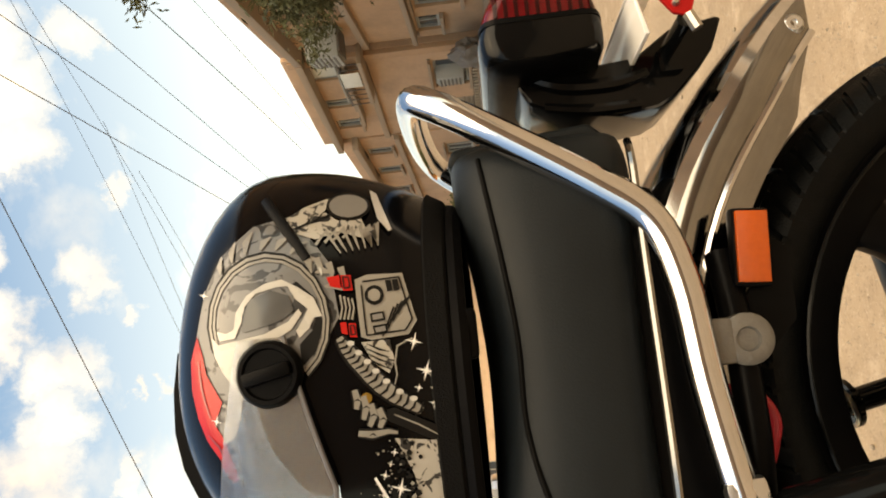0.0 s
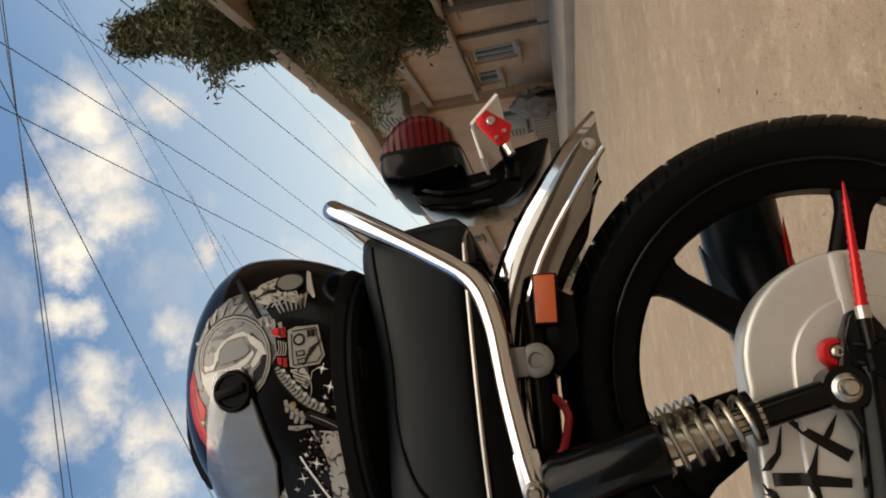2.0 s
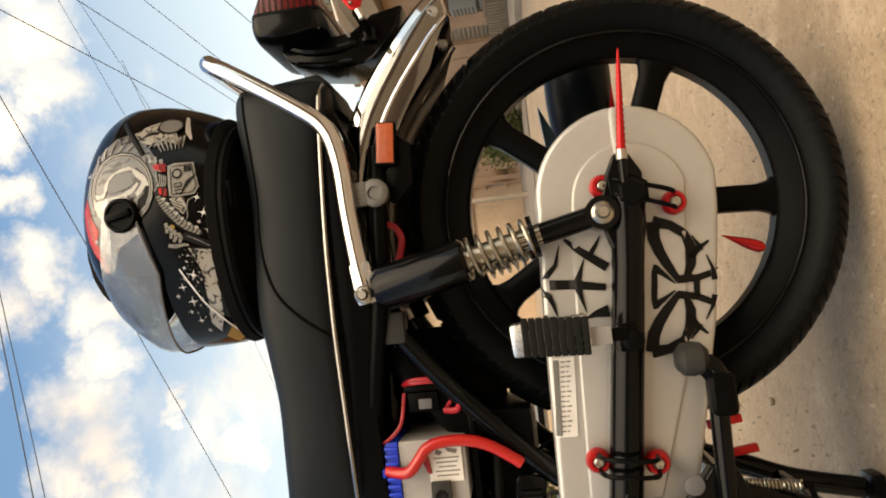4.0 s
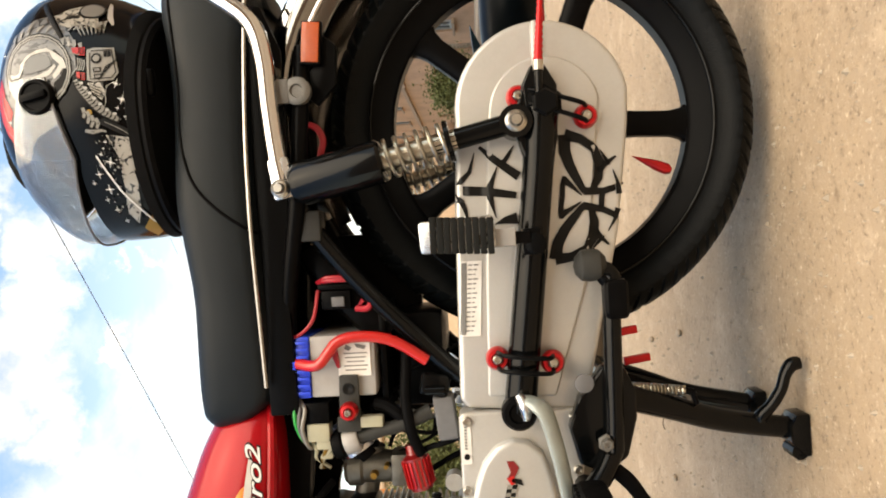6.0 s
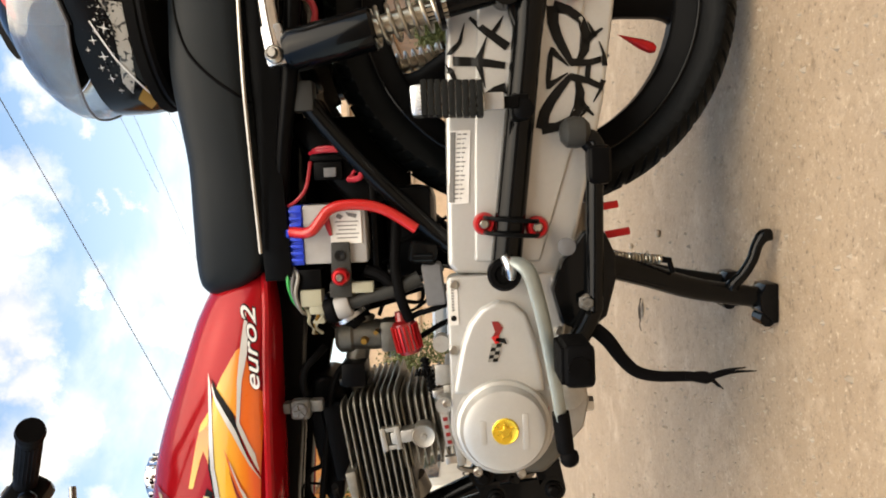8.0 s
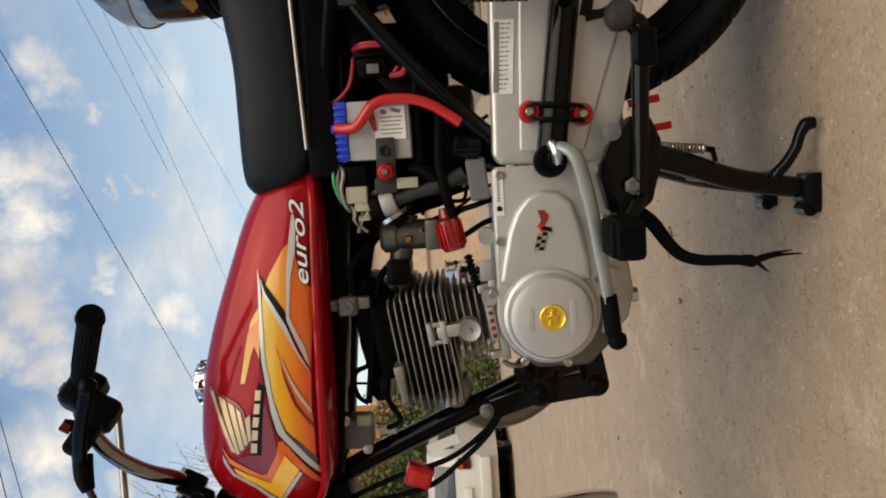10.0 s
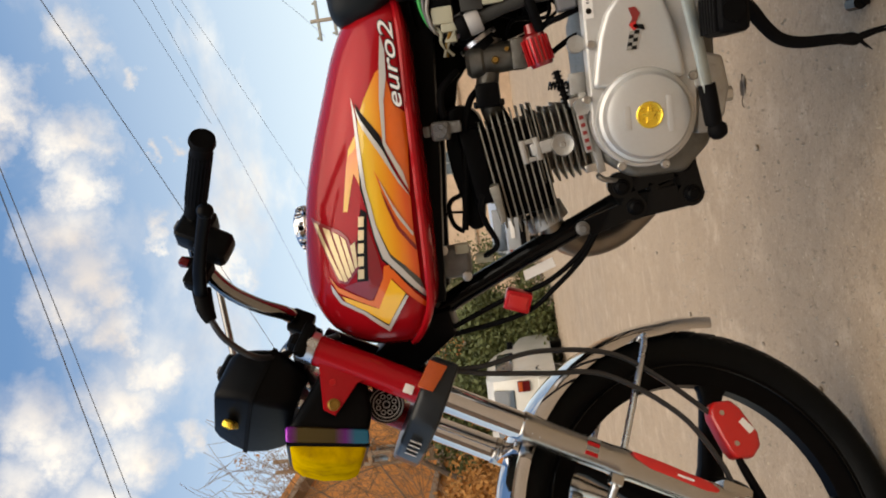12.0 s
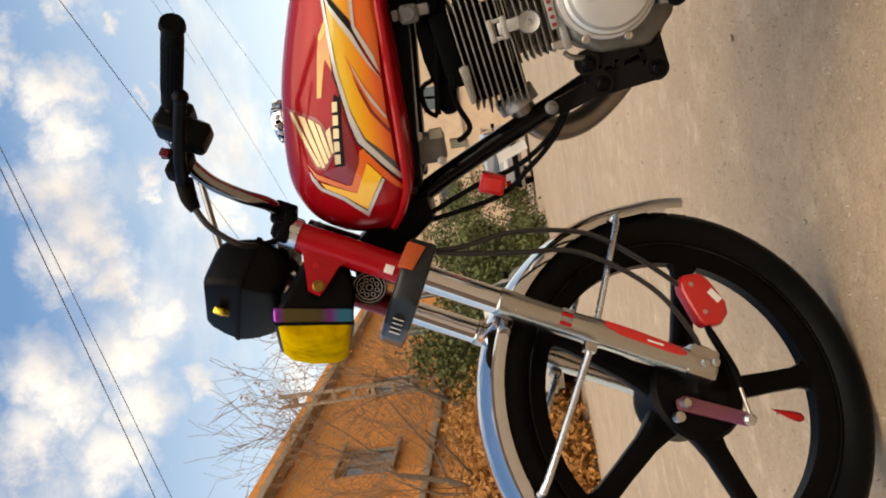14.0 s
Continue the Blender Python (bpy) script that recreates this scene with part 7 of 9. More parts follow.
for dz in (-0.026, 0.026):
    ep("cast_mark", block((-0.541, -0.1688, 0.366 + dz), (0.030 if dz > 0 else 0.044, 0.0015, 0.0075), 0.0005), SILVER, parent=cover)
badge = ep("brass_emblem", disc(-0.540, -0.1680, 0.365, [(0, 0), (0.0165, 0), (0.0165, 0.002), (0.0150, 0.0035), (0.0135, 0.0026), (0, 0.0028)], 36), BRASS, "round brass emblem", parent=cover)
star = []
for k in range(10):
    r = 0.0115 if k % 2 == 0 else 0.0045
    star.append((-0.540 + r * math.cos(radians(36 * k + 8)), 0.365 + r * math.sin(radians(36 * k + 8))))
ep("emblem_star", prism(star, -0.1725, -0.1700, 0.0004, 1), BRASS, parent=badge)
# two crossed small flags as plain shapes
flag = ep("flag_badge", prism([(-0.408, 0.376), (-0.421, 0.372), (-0.429, 0.377), (-0.429, 0.369), (-0.416, 0.362), (-0.408, 0.368)], -0.1488, -0.1468), MAROON, "small crossed flag badge", parent=cover)
ep("flag_staff", prism([(-0.428, 0.377), (-0.436, 0.372), (-0.4335, 0.366), (-0.425, 0.369)], -0.1492, -0.1468), REDPLASTIC, parent=flag)
ep("flag_staff", prism([(-0.430, 0.360), (-0.437, 0.358), (-0.432, 0.372), (-0.428, 0.371)], -0.1492, -0.1468), INK, parent=flag)
for i in range(5):
    for j in range(2):
        ep("flag_check", prism([(-0.436 - 0.0045 * i, 0.3765 + 0.0012 * i - 0.006 * j), (-0.4405 - 0.0045 * i, 0.3777 + 0.0012 * i - 0.006 * j), (-0.4405 - 0.0045 * i, 0.3717 + 0.0012 * i - 0.006 * j), (-0.436 - 0.0045 * i, 0.3705 + 0.0012 * i - 0.006 * j)], -0.1488, -0.1468), INK if (i + j) % 2 else PALEFILM, parent=flag)
tab = ep("white_label", prism([(-0.357, 0.4285), (-0.357, 0.4165), (-0.413, 0.4165), (-0.413, 0.4285)], -0.1372, -0.135), PAPER, "white printed label strip", parent=cover)
for k in range(9):
    ep("label_bar", prism([(-0.364 - 0.0036 * k, 0.4243), (-0.364 - 0.0036 * k, 0.4210), (-0.3662 - 0.0036 * k, 0.4210), (-0.3662 - 0.0036 * k, 0.4243)], -0.1378, -0.1369), GREYFILM, parent=tab)
ep("label_dot", disc(-0.404, -0.1369, 0.4223, [(0.0022, 0), (0.0036, 0), (0.0036, 0.001), (0.0022, 0.001)], 16), INK, parent=tab)
ep("cover_strip", prism([(-0.575, 0.316), (-0.582, 0.320), (-0.535, 0.306), (-0.520, 0.308)], -0.1388, -0.135), REDPLASTIC, "red strip", parent=cover)
for bx, bz in ((-0.362, 0.42), (-0.36, 0.294), (-0.445, 0.424), (-0.602, 0.40), (-0.606, 0.345), (-0.500, 0.302), (-0.425, 0.292), (-0.512, 0.436)):
    ep("cover_bolt", disc(bx, -0.134, bz, [(0, 0), (0.0058, 0), (0.0058, 0.006), (0.0045, 0.0075), (0.003, 0.0075), (0.003, 0.004), (0, 0.004)], 12), BOLT, parent=cover)
# ribs and lugs on top of the crankcase and below it
for i in range(5):
    ep("case_rib", block((-0.505 + 0.004 * i, -0.02 - 0.016 * i, 0.44), (0.028, 0.004, 0.022), 0.0012), ALLOY)
ep("breather_spring", helix((-0.490, -0.075, 0.444), (-0.487, -0.075, 0.478), 0.0048, 8, 0.0014, 5), BLACK)
for lx in (-0.520, -0.44):
    ep("case_lug", disc(lx, -0.098, 0.440, [(0, 0), (0.011, 0), (0.011, 0.021), (0, 0.021)], 18), ALLOY)
ep("sump", prism([(-0.47, 0.29), (-0.575, 0.30), (-0.575, 0.280), (-0.555, 0.262), (-0.52, 0.254), (-0.48, 0.260)], -0.122, -0.09, 0.006, 3), ALLOY)
ep("oil_plug", lathe([(0, 0), (0.010, 0), (0.010, 0.012), (0, 0.012)], Matrix.Translation((-0.53, -0.10, 0.246)), 6), BOLT)
ep("sump_ring", disc(-0.507, -0.13, 0.282, [(0, 0), (0.019, 0), (0.019, 0.006), (0.014, 0.008), (0, 0.008)], 24), ALLOY)

CYL = Matrix.Translation((-0.556, 0, 0.425)) @ Matrix.Rotation(radians(-8.2), 4, "Y")


def fin(z, x0, x1, half, thick, notch=0.0):
    """One cooling fin across the cylinder, with rounded corners."""
    c = 0.016
    out = []
    for cx, cy, a in ((x1 - c, half - c, 0), (x0 + c, half - c, 90), (x0 + c, -half + c, 180), (x1 - c, -half + c, 270)):
        for k in range(4):
            q = radians(a + 30 * k)
            out.append((cx + c * math.cos(q), cy + c * math.sin(q)))
    bm = rings([[(x, y, z - thick / 2) for x, y in out], [(x, y, z + thick / 2) for x, y in out]])
    return moved(bm, CYL)


for i in range(8):
    ep("cylinder_fin", fin(0.010 + 0.0098 * i, -0.055, 0.052 if i % 2 else 0.049, 0.082, 0.0023), FINALLOY)
ep("cylinder_barrel", moved(lathe([(0, -0.01), (0.044, -0.01), (0.044, 0.085), (0, 0.085)], None, 32), CYL), FINALLOY)
for i in range(9):
    ep("head_fin", fin(0.074 + 0.0092 * i, -0.108 if i < 7 else -0.098, 0.062 if i < 7 else 0.055, 0.096, 0.0019), FINALLOY)
ep("head_core", moved(block((-0.022, 0.0, 0.108), (0.132, 0.15, 0.075), 0.008), CYL), SATIN)
ep("head_cover", moved(block((-0.004, 0.0, 0.166), (0.112, 0.13, 0.034), 0.010, None, 3), CYL), SATIN, "black head cover")
ep("cam_tunnel", moved(join(block((0.0, -0.09, 0.064), (0.018, 0.022, 0.05), 0.004), block((0.0, -0.096, 0.098), (0.032, 0.012, 0.008), 0.002), block((0.0, -0.096, 0.079), (0.032, 0.012, 0.008), 0.002), block((0.012, -0.094, 0.088), (0.006, 0.012, 0.02), 0.001), block((-0.012, -0.094, 0.088), (0.006, 0.012, 0.02), 0.001)), CYL), ALLOY)
ep("tensioner_cap", disc(-0.566, -0.082, 0.469, [(0, 0), (0.0165, 0), (0.0165, 0.018), (0.0145, 0.021), (0.012, 0.0195), (0.004, 0.0195), (0.003, 0.022), (0, 0.022)], 30), ALLOY, "round alloy cap")
lab = ep("cylinder_label", moved(block((0.004, -0.098, 0.013), (0.056, 0.003, 0.011), 0.0008), CYL), ALLOY)
for i in range(5):
    ep("label_bar", moved(block((-0.018 + 0.0105 * i, -0.0998, 0.013), (0.005, 0.001, 0.006), 0.0), CYL), MAROON, parent=lab)
ep("cylinder_base", moved(block((0.0, 0.0, 0.003), (0.112, 0.185, 0.012), 0.003), CYL), ALLOY)
for sx in (-0.046, 0.046):
    ep("stud_nut", moved(block((sx, -0.086, 0.015), (0.011, 0.011, 0.018), 0.002), CYL), BOLT)
ep("plug_lug", prism([(-0.610, 0.575), (-0.607, 0.561), (-0.657, 0.556), (-0.664, 0.564)], -0.110, -0.075, 0.003), FINALLOY, "cast lug on the head")
ep("head_top", prism([(-0.500, 0.625), (-0.494, 0.610), (-0.499, 0.592), (-0.511, 0.579), (-0.536, 0.574), (-0.600, 0.580), (-0.676, 0.590), (-0.678, 0.608), (-0.664, 0.618), (-0.629, 0.619), (-0.594, 0.627), (-0.553, 0.631)], -0.045, 0.045, 0.008, 3), SATIN, "black rounded valve cover")
ep("vent_pipe", tube([(-0.478, -0.05, 0.575), (-0.491, -0.058, 0.587), (-0.517, -0.06, 0.596), (-0.548, -0.06, 0.601), (-0.610, -0.06, 0.609), (-0.672, -0.06, 0.618)], 0.0048, 10), SOFT, "black pipe along the head")
ep("lead_loop", tube([(-0.612, -0.048, 0.612), (-0.622, -0.05, 0.619), (-0.627, -0.05, 0.631), (-0.637, -0.05, 0.638), (-0.655, -0.05, 0.637), (-0.667, -0.05, 0.632), (-0.676, -0.05, 0.620)], 0.0036, 8), SOFT)
ep("lead_loop", tube([(-0.690, -0.05, 0.648), (-0.672, -0.05, 0.647), (-0.653, -0.05, 0.646), (-0.646, -0.05, 0.638), (-0.648, -0.05, 0.612)], 0.0020, 8), SOFT)

# carburettor, air boot and breather filter
carb = ep("carburettor", join(lathe([(0, -0.03), (0.019, -0.028), (0.021, 0.0), (0.021, 0.03), (0.024, 0.034), (0.024, 0.05), (0.018, 0.056), (0, 0.056)], Matrix.Translation((-0.438, -0.045, 0.530)), 24),
                               rod((-0.410, -0.04, 0.548), (-0.48, -0.04, 0.562), 0.016, 20), block((-0.438, -0.05, 0.512), (0.042, 0.042, 0.022), 0.005)), DARKALLOY, "sooty cast carburettor")
ep("carb_screw", join(disc(-0.442, -0.064, 0.545, [(0, 0), (0.006, 0), (0.004, 0.012), (0, 0.012)], 12), disc(-0.430, -0.064, 0.528, [(0, 0), (0.003, 0), (0.003, 0.016), (0, 0.016)], 10)), OLDBRASS, parent=carb)
ep("inlet_pipe", tube([(-0.475, -0.04, 0.561), (-0.50, -0.035, 0.560), (-0.535, -0.02, 0.548)], [0.017, 0.016, 0.018], 18), DARKALLOY)
ep("inlet_insulator", block((-0.487, -0.055, 0.561), (0.034, 0.05, 0.034), 0.006), SATIN, "black inlet insulator block")
ep("inlet_flange", moved(block((-0.499, -0.037, 0.561), (0.010, 0.06, 0.044), 0.003), Matrix.Identity(4)), BLACK)
ep("air_boot", tube([(-0.425, -0.04, 0.557), (-0.40, -0.04, 0.575), (-0.375, -0.03, 0.592), (-0.33, -0.01, 0.60)], [0.023, 0.026, 0.029, 0.033], 20), SOFT, "black rubber air boot")
for i in range(3):
    ep("boot_clamp", lathe([(0.0275, -0.003), (0.0292, -0.003), (0.0292, 0.003), (0.0275, 0.003)], Matrix.Translation((-0.412 + 0.017 * i, -0.04 + 0.003 * i, 0.566 + 0.012 * i)) @ Matrix.Rotation(radians(60), 4, "Y"), 26), STEEL)
FIL = Matrix.Translation((-0.438, -0.075, 0.487)) @ Matrix.Rotation(radians(78), 4, "Y") @ Matrix.Rotation(radians(12), 4, "Z")
filt = ep("breather_filter", lathe([(0, -0.022), (0.014, -0.022), (0.016, -0.018), (0.016, 0.020), (0.010, 0.024), (0.008, 0.036), (0, 0.036)], FIL, 26), MAROON, "red ribbed breather filter")
for i in range(18):
    a = 2 * math.pi * i / 18
    ep("filter_pleat", moved(block((0.0166 * math.cos(a), 0.0166 * math.sin(a), 0.0), (0.004, 0.0024, 0.034), 0.0007, Matrix.Rotation(a, 4, "Z")), FIL), ANOD, parent=filt)
ep("breather_hose", tube([(-0.468, -0.072, 0.466), (-0.494, -0.072, 0.460), (-0.521, -0.070, 0.453)], 0.0042, 10), SOFT, "black ribbed breather hose")
for i in range(9):
    ep("hose_ring", lathe([(0.0035, -0.0012), (0.0066, -0.0012), (0.0066, 0.0012), (0.0035, 0.0012)], Matrix.Translation((-0.471 - 0.0058 * i, -0.072, 0.4655 - 0.0014 * i)) @ Matrix.Rotation(radians(80), 4, "Y"), 12), SOFT)
tap = ep("fuel_tap", join(block((-0.526, -0.090, 0.631), (0.026, 0.020, 0.026), 0.006, None, 3), block((-0.523, -0.084, 0.612), (0.016, 0.018, 0.020), 0.004), block((-0.525, -0.086, 0.650), (0.015, 0.016, 0.010), 0.003)), LUGGREY, "grey fuel tap")
ep("tap_knob", disc(-0.526, -0.099, 0.631, [(0, 0), (0.0105, 0), (0.0105, 0.004), (0.009, 0.006), (0.003, 0.006), (0.0025, 0.008), (0, 0.008)], 22), GREYPLASTIC, parent=tap)
for k in range(5):
    ep("knob_rib", block((0, 0, 0), (0.0016, 0.003, 0.008), 0.0004, Matrix.Translation((-0.526, -0.1055, 0.631)) @ Matrix.Rotation(2 * math.pi * k / 5, 4, "Y") @ Matrix.Translation((0, 0, 0.0045))), LUGGREY, parent=tap)
ep("fuel_hose", tube([(-0.508, -0.088, 0.624), (-0.492, -0.092, 0.626), (-0.473, -0.092, 0.623), (-0.460, -0.085, 0.611), (-0.450, -0.065, 0.600)], 0.0052, 10), SOFT, "black fuel hose")
ep("overflow_hose", tube([(-0.44, -0.07, 0.505), (-0.41, -0.08, 0.478), (-0.40, -0.085, 0.45), (-0.385, -0.08, 0.40)], 0.004, 8), SOFT)
coil = ep("ignition_coil", block((-0.722, -0.03, 0.640), (0.046, 0.04, 0.044), 0.008, None, 3), LUGGREY, "grey cast coil housing")
ep("coil_terminal", join(rod((-0.722, -0.03, 0.61), (-0.722, -0.03, 0.585), 0.008), block((-0.70, -0.05, 0.628), (0.015, 0.012, 0.02), 0.002)), IVORY, parent=coil)
ep("coil_lead", tube([(-0.722, -0.03, 0.60), (-0.70, -0.06, 0.575), (-0.665, -0.085, 0.585), (-0.64, -0.10, 0.59), (-0.618, -0.13, 0.585)], 0.0042, 8), SOFT)

# exhaust pipe and silencer
bp("exhaust_pipe", tube([(-0.660, 0.0, 0.506), (-0.705, 0.012, 0.486), (-0.736, 0.045, 0.450), (-0.728, 0.06, 0.388), (-0.672, 0.075, 0.318), (-0.59, 0.095, 0.262), (-0.50, 0.115, 0.234), (-0.30, 0.14, 0.225), (-0.15, 0.15, 0.245)], 0.0205, 18), EXHAUST, "steel exhaust pipe with the ground's brown reflection in its colour")
bp("exhaust_flange", tube([(-0.664, -0.01, 0.505), (-0.686, -0.01, 0.495)], 0.032, 20, 1), ALLOY, "alloy exhaust flange")
bp("silencer", tube([(-0.16, 0.150, 0.252), (-0.10, 0.155, 0.260), (0.02, 0.16, 0.296), (0.16, 0.165, 0.319), (0.245, 0.168, 0.321), (0.268, 0.168, 0.322)], [0.024, 0.046, 0.051, 0.052, 0.052, 0.040], 30), TEALBLACK, "long black silencer")
bp("silencer_fin", prism([(0.176, 0.390), (0.106, 0.384), (0.050, 0.372), (0.060, 0.340), (0.120, 0.364)], 0.096, 0.116, 0.002), TEALFILM, "blue pointed bracket beside the silencer")

# engine mounting plate on the front down tube
def bar_between(a, b, w):
    """A flat bar in the plate's plane."""
    d = (Vector(b) - Vector(a)).normalized()
    n = Vector((-d.y, d.x)) * w
    return prism([tuple(Vector(a) + n), tuple(Vector(b) + n), tuple(Vector(b) - n), tuple(Vector(a) - n)], -0.064, -0.054, 0.002, 2)


plate = bp("engine_plate", join(bar_between((-0.636, 0.396), (-0.616, 0.306), 0.017), bar_between((-0.616, 0.306), (-0.660, 0.298), 0.018), bar_between((-0.660, 0.298), (-0.670, 0.378), 0.017), bar_between((-0.670, 0.378), (-0.636, 0.394), 0.016), bar_between((-0.650, 0.352), (-0.638, 0.348), 0.008), bar_between((-0.668, 0.37), (-0.692, 0.445), 0.013), *[disc(x, -0.054, z, [(0, 0), (0.018, 0), (0.018, 0.0105), (0, 0.0105)], 24) for x, z in ((-0.636, 0.394), (-0.616, 0.306), (-0.660, 0.298), (-0.670, 0.378))]), BLACK, "black engine mounting plate with cut-outs")
for bx, bz, r in ((-0.638, 0.393, 0.012), (-0.616, 0.306, 0.012), (-0.660, 0.297, 0.012), (-0.669, 0.376, 0.012), (-0.690, 0.452, 0.010)):
    bp("plate_bolt", disc(bx, -0.064, bz, [(0, 0), (r, 0), (r, 0.004), (r * 0.7, 0.005), (r * 0.7, 0.010), (r * 0.5, 0.012), (0, 0.012)], 14), LUGGREY if bz > 0.44 else SATIN, "", plate)
bp("side_stay", tube([(-0.63, -0.06, 0.39), (-0.624, -0.075, 0.415), (-0.616, -0.08, 0.425)], 0.004, 8), ALLOY)
for k, pts in enumerate(([(-0.835, -0.03, 0.69), (-0.829, -0.03, 0.669), (-0.794, -0.03, 0.584), (-0.772, -0.03, 0.511), (-0.735, -0.025, 0.456), (-0.70, -0.02, 0.43)], [(-0.842, -0.03, 0.69), (-0.838, -0.03, 0.670), (-0.816, -0.03, 0.551), (-0.778, -0.03, 0.495), (-0.740, -0.025, 0.452), (-0.70, -0.02, 0.425)])):
    bp("frame_cable", tube(pts, 0.0042, 8), SOFT, "black cable beside the frame tube")
clip = bp("cable_clip", block((-0.793, -0.033, 0.556), (0.032, 0.024, 0.040), 0.005, Matrix.Rotation(radians(20), 4, "Y")), ANOD, "red cable clip on the frame tube")
bp("clip_face", block((-0.793, -0.0455, 0.556), (0.020, 0.002, 0.028), 0.001, Matrix.Rotation(radians(20), 4, "Y")), REDPLASTIC, "", clip)
bp("paper_tag", prism([(-0.750, 0.543), (-0.734, 0.498), (-0.748, 0.494), (-0.765, 0.541)], -0.032, -0.0305), PAPER, "white paper tag wrapped on the frame tube")
bp("coil_bolt", disc(-0.700, -0.05, 0.655, [(0, 0), (0.007, 0), (0.007, 0.006), (0, 0.007)], 12), BOLT, "", coil)
bp("coil_bolt", disc(-0.742, -0.05, 0.625, [(0, 0), (0.007, 0), (0.007, 0.006), (0, 0.007)], 12), BOLT, "", coil)

# battery and wiring under the seat
bat = bp("battery", block((-0.2945, -0.03, 0.572), (0.077, 0.14, 0.082), 0.004), BATTERY, "grey battery with a blue top")
bp("battery_top", block((-0.2945, -0.03, 0.6215), (0.078, 0.142, 0.0175), 0.003), BLUE, "blue cap strip", bat)
for i in range(8):
    bp("top_rib", block((-0.263 - 0.009 * i, -0.1035, 0.621), (0.004, 0.004, 0.016), 0.001), BLUE, "", bat)
lab = bp("battery_label", prism([(-0.265, 0.577), (-0.265, 0.536), (-0.308, 0.536), (-0.308, 0.577)], -0.1025, -0.0990, 0.0008, 1), PAPER, "white printed label", bat)
for i in range(5):
    bp("label_bar", block((-0.279 - 0.0052 * i, -0.1029, 0.5550), (0.0016, 0.0006, 0.030 - 0.004 * (i % 3)), 0), PALEFILM, "", lab)
bp("label_print", prism([(-0.268, 0.566), (-0.273, 0.569), (-0.276, 0.563), (-0.272, 0.559)], -0.1031, -0.1024), GREYFILM, "", lab)
bp("label_print", prism([(-0.267, 0.556), (-0.272, 0.553), (-0.275, 0.543), (-0.270, 0.541)], -0.1031, -0.1024), GREYFILM, "", lab)
strap = bp("battery_strap", prism([(-0.305, 0.576), (-0.305, 0.552), (-0.358, 0.552), (-0.364, 0.565), (-0.358, 0.578)], -0.109, -0.104, 0.002), STRAPGREY, "dark grey battery strap", bat)
bp("strap_hole", disc(-0.322, -0.109, 0.565, [(0, 0), (0.007, 0), (0.007, 0.002), (0.004, 0.002), (0, 0.0005)], 18), INK, "", strap)
red_bolt(-0.349, 0.565, -0.109, 0.0115)
bp("positive_cable", tube([(-0.289, -0.100, 0.630), (-0.291, -0.113, 0.607), (-0.287, -0.116, 0.596), (-0.273, -0.117, 0.584), (-0.264, -0.116, 0.576), (-0.258, -0.115, 0.559), (-0.259, -0.113, 0.527), (-0.269, -0.110, 0.499), (-0.292, -0.106, 0.466)], 0.0070, 12), REDPLASTIC, "thick red battery cable")
bp("terminal_cap", block((-0.291, -0.098, 0.634), (0.014, 0.02, 0.010), 0.003), BLUE, "blue terminal cap")
bp("thin_wire", tube([(-0.268, -0.108, 0.582), (-0.282, -0.106, 0.579), (-0.296, -0.104, 0.576)], [0.0055, 0.004, 0.002], 7), CRIMSON)
bp("relay", block((-0.353, -0.085, 0.609), (0.027, 0.03, 0.033), 0.003), PLASTIC, "black relay block")
conn = bp("connector", join(block((-0.377, -0.09, 0.607), (0.022, 0.026, 0.028), 0.002), block((-0.392, -0.090, 0.600), (0.014, 0.022, 0.022), 0.003)), IVORY, "ivory plug connector")
for i in range(4):
    bp("wire", tube([(-0.389, -0.092, 0.597 + 0.007 * i), (-0.400, -0.095, 0.594 + 0.006 * i), (-0.412, -0.09, 0.604 + 0.003 * i), (-0.428, -0.075, 0.612 - 0.004 * i)], 0.0024, 7), (IVORY, OLDBRASS, SOFT, IVORY)[i], "", conn)
bp("connector_shell", block((-0.405, -0.085, 0.600), (0.014, 0.02, 0.016), 0.002), IVORY, "", conn)
bp("junction_box", block((-0.367, -0.09, 0.567), (0.020, 0.03, 0.030), 0.003), STRAPGREY, "grey junction box")
PIPE = Matrix.Translation((-0.391, -0.092, 0.567)) @ Matrix.Rotation(radians(180 - 16), 4, "Y")
bp("hose_ring", lathe([(0.008, -0.009), (0.0145, -0.009), (0.0158, -0.006), (0.0158, 0.007), (0.0140, 0.010), (0.008, 0.010)], PIPE, 26), BATTERY, "grey rubber hose ring")
bp("ring_collar", lathe([(0.0, -0.024), (0.0150, -0.024), (0.0168, -0.020), (0.0168, -0.012), (0.0140, -0.009), (0, -0.009)], PIPE, 26), SOFT, "black hose collar")
bp("hose", tube([(-0.388, -0.092, 0.562), (-0.385, -0.092, 0.552), (-0.378, -0.094, 0.527), (-0.372, -0.094, 0.500), (-0.358, -0.088, 0.466)], [0.0098, 0.0092, 0.0088, 0.0088, 0.0105], 14), STRAPGREY, "dark grey breather pipe")
bp("hose", tube([(-0.268, -0.085, 0.492), (-0.300, -0.090, 0.494), (-0.339, -0.098, 0.496), (-0.380, -0.100, 0.491), (-0.412, -0.085, 0.482)], 0.0070, 11), SOFT, "black breather hose")
bp("hose", tube([(-0.346, -0.085, 0.535), (-0.350, -0.090, 0.520), (-0.362, -0.092, 0.504), (-0.380, -0.086, 0.495)], 0.0085, 10), SOFT)
bp("grey_cover", block((-0.366, -0.085, 0.447), (0.056, 0.03, 0.026), 0.005, Matrix.Rotation(radians(-6), 4, "Y"), 3), GREYPLASTIC, "grey plastic cover")
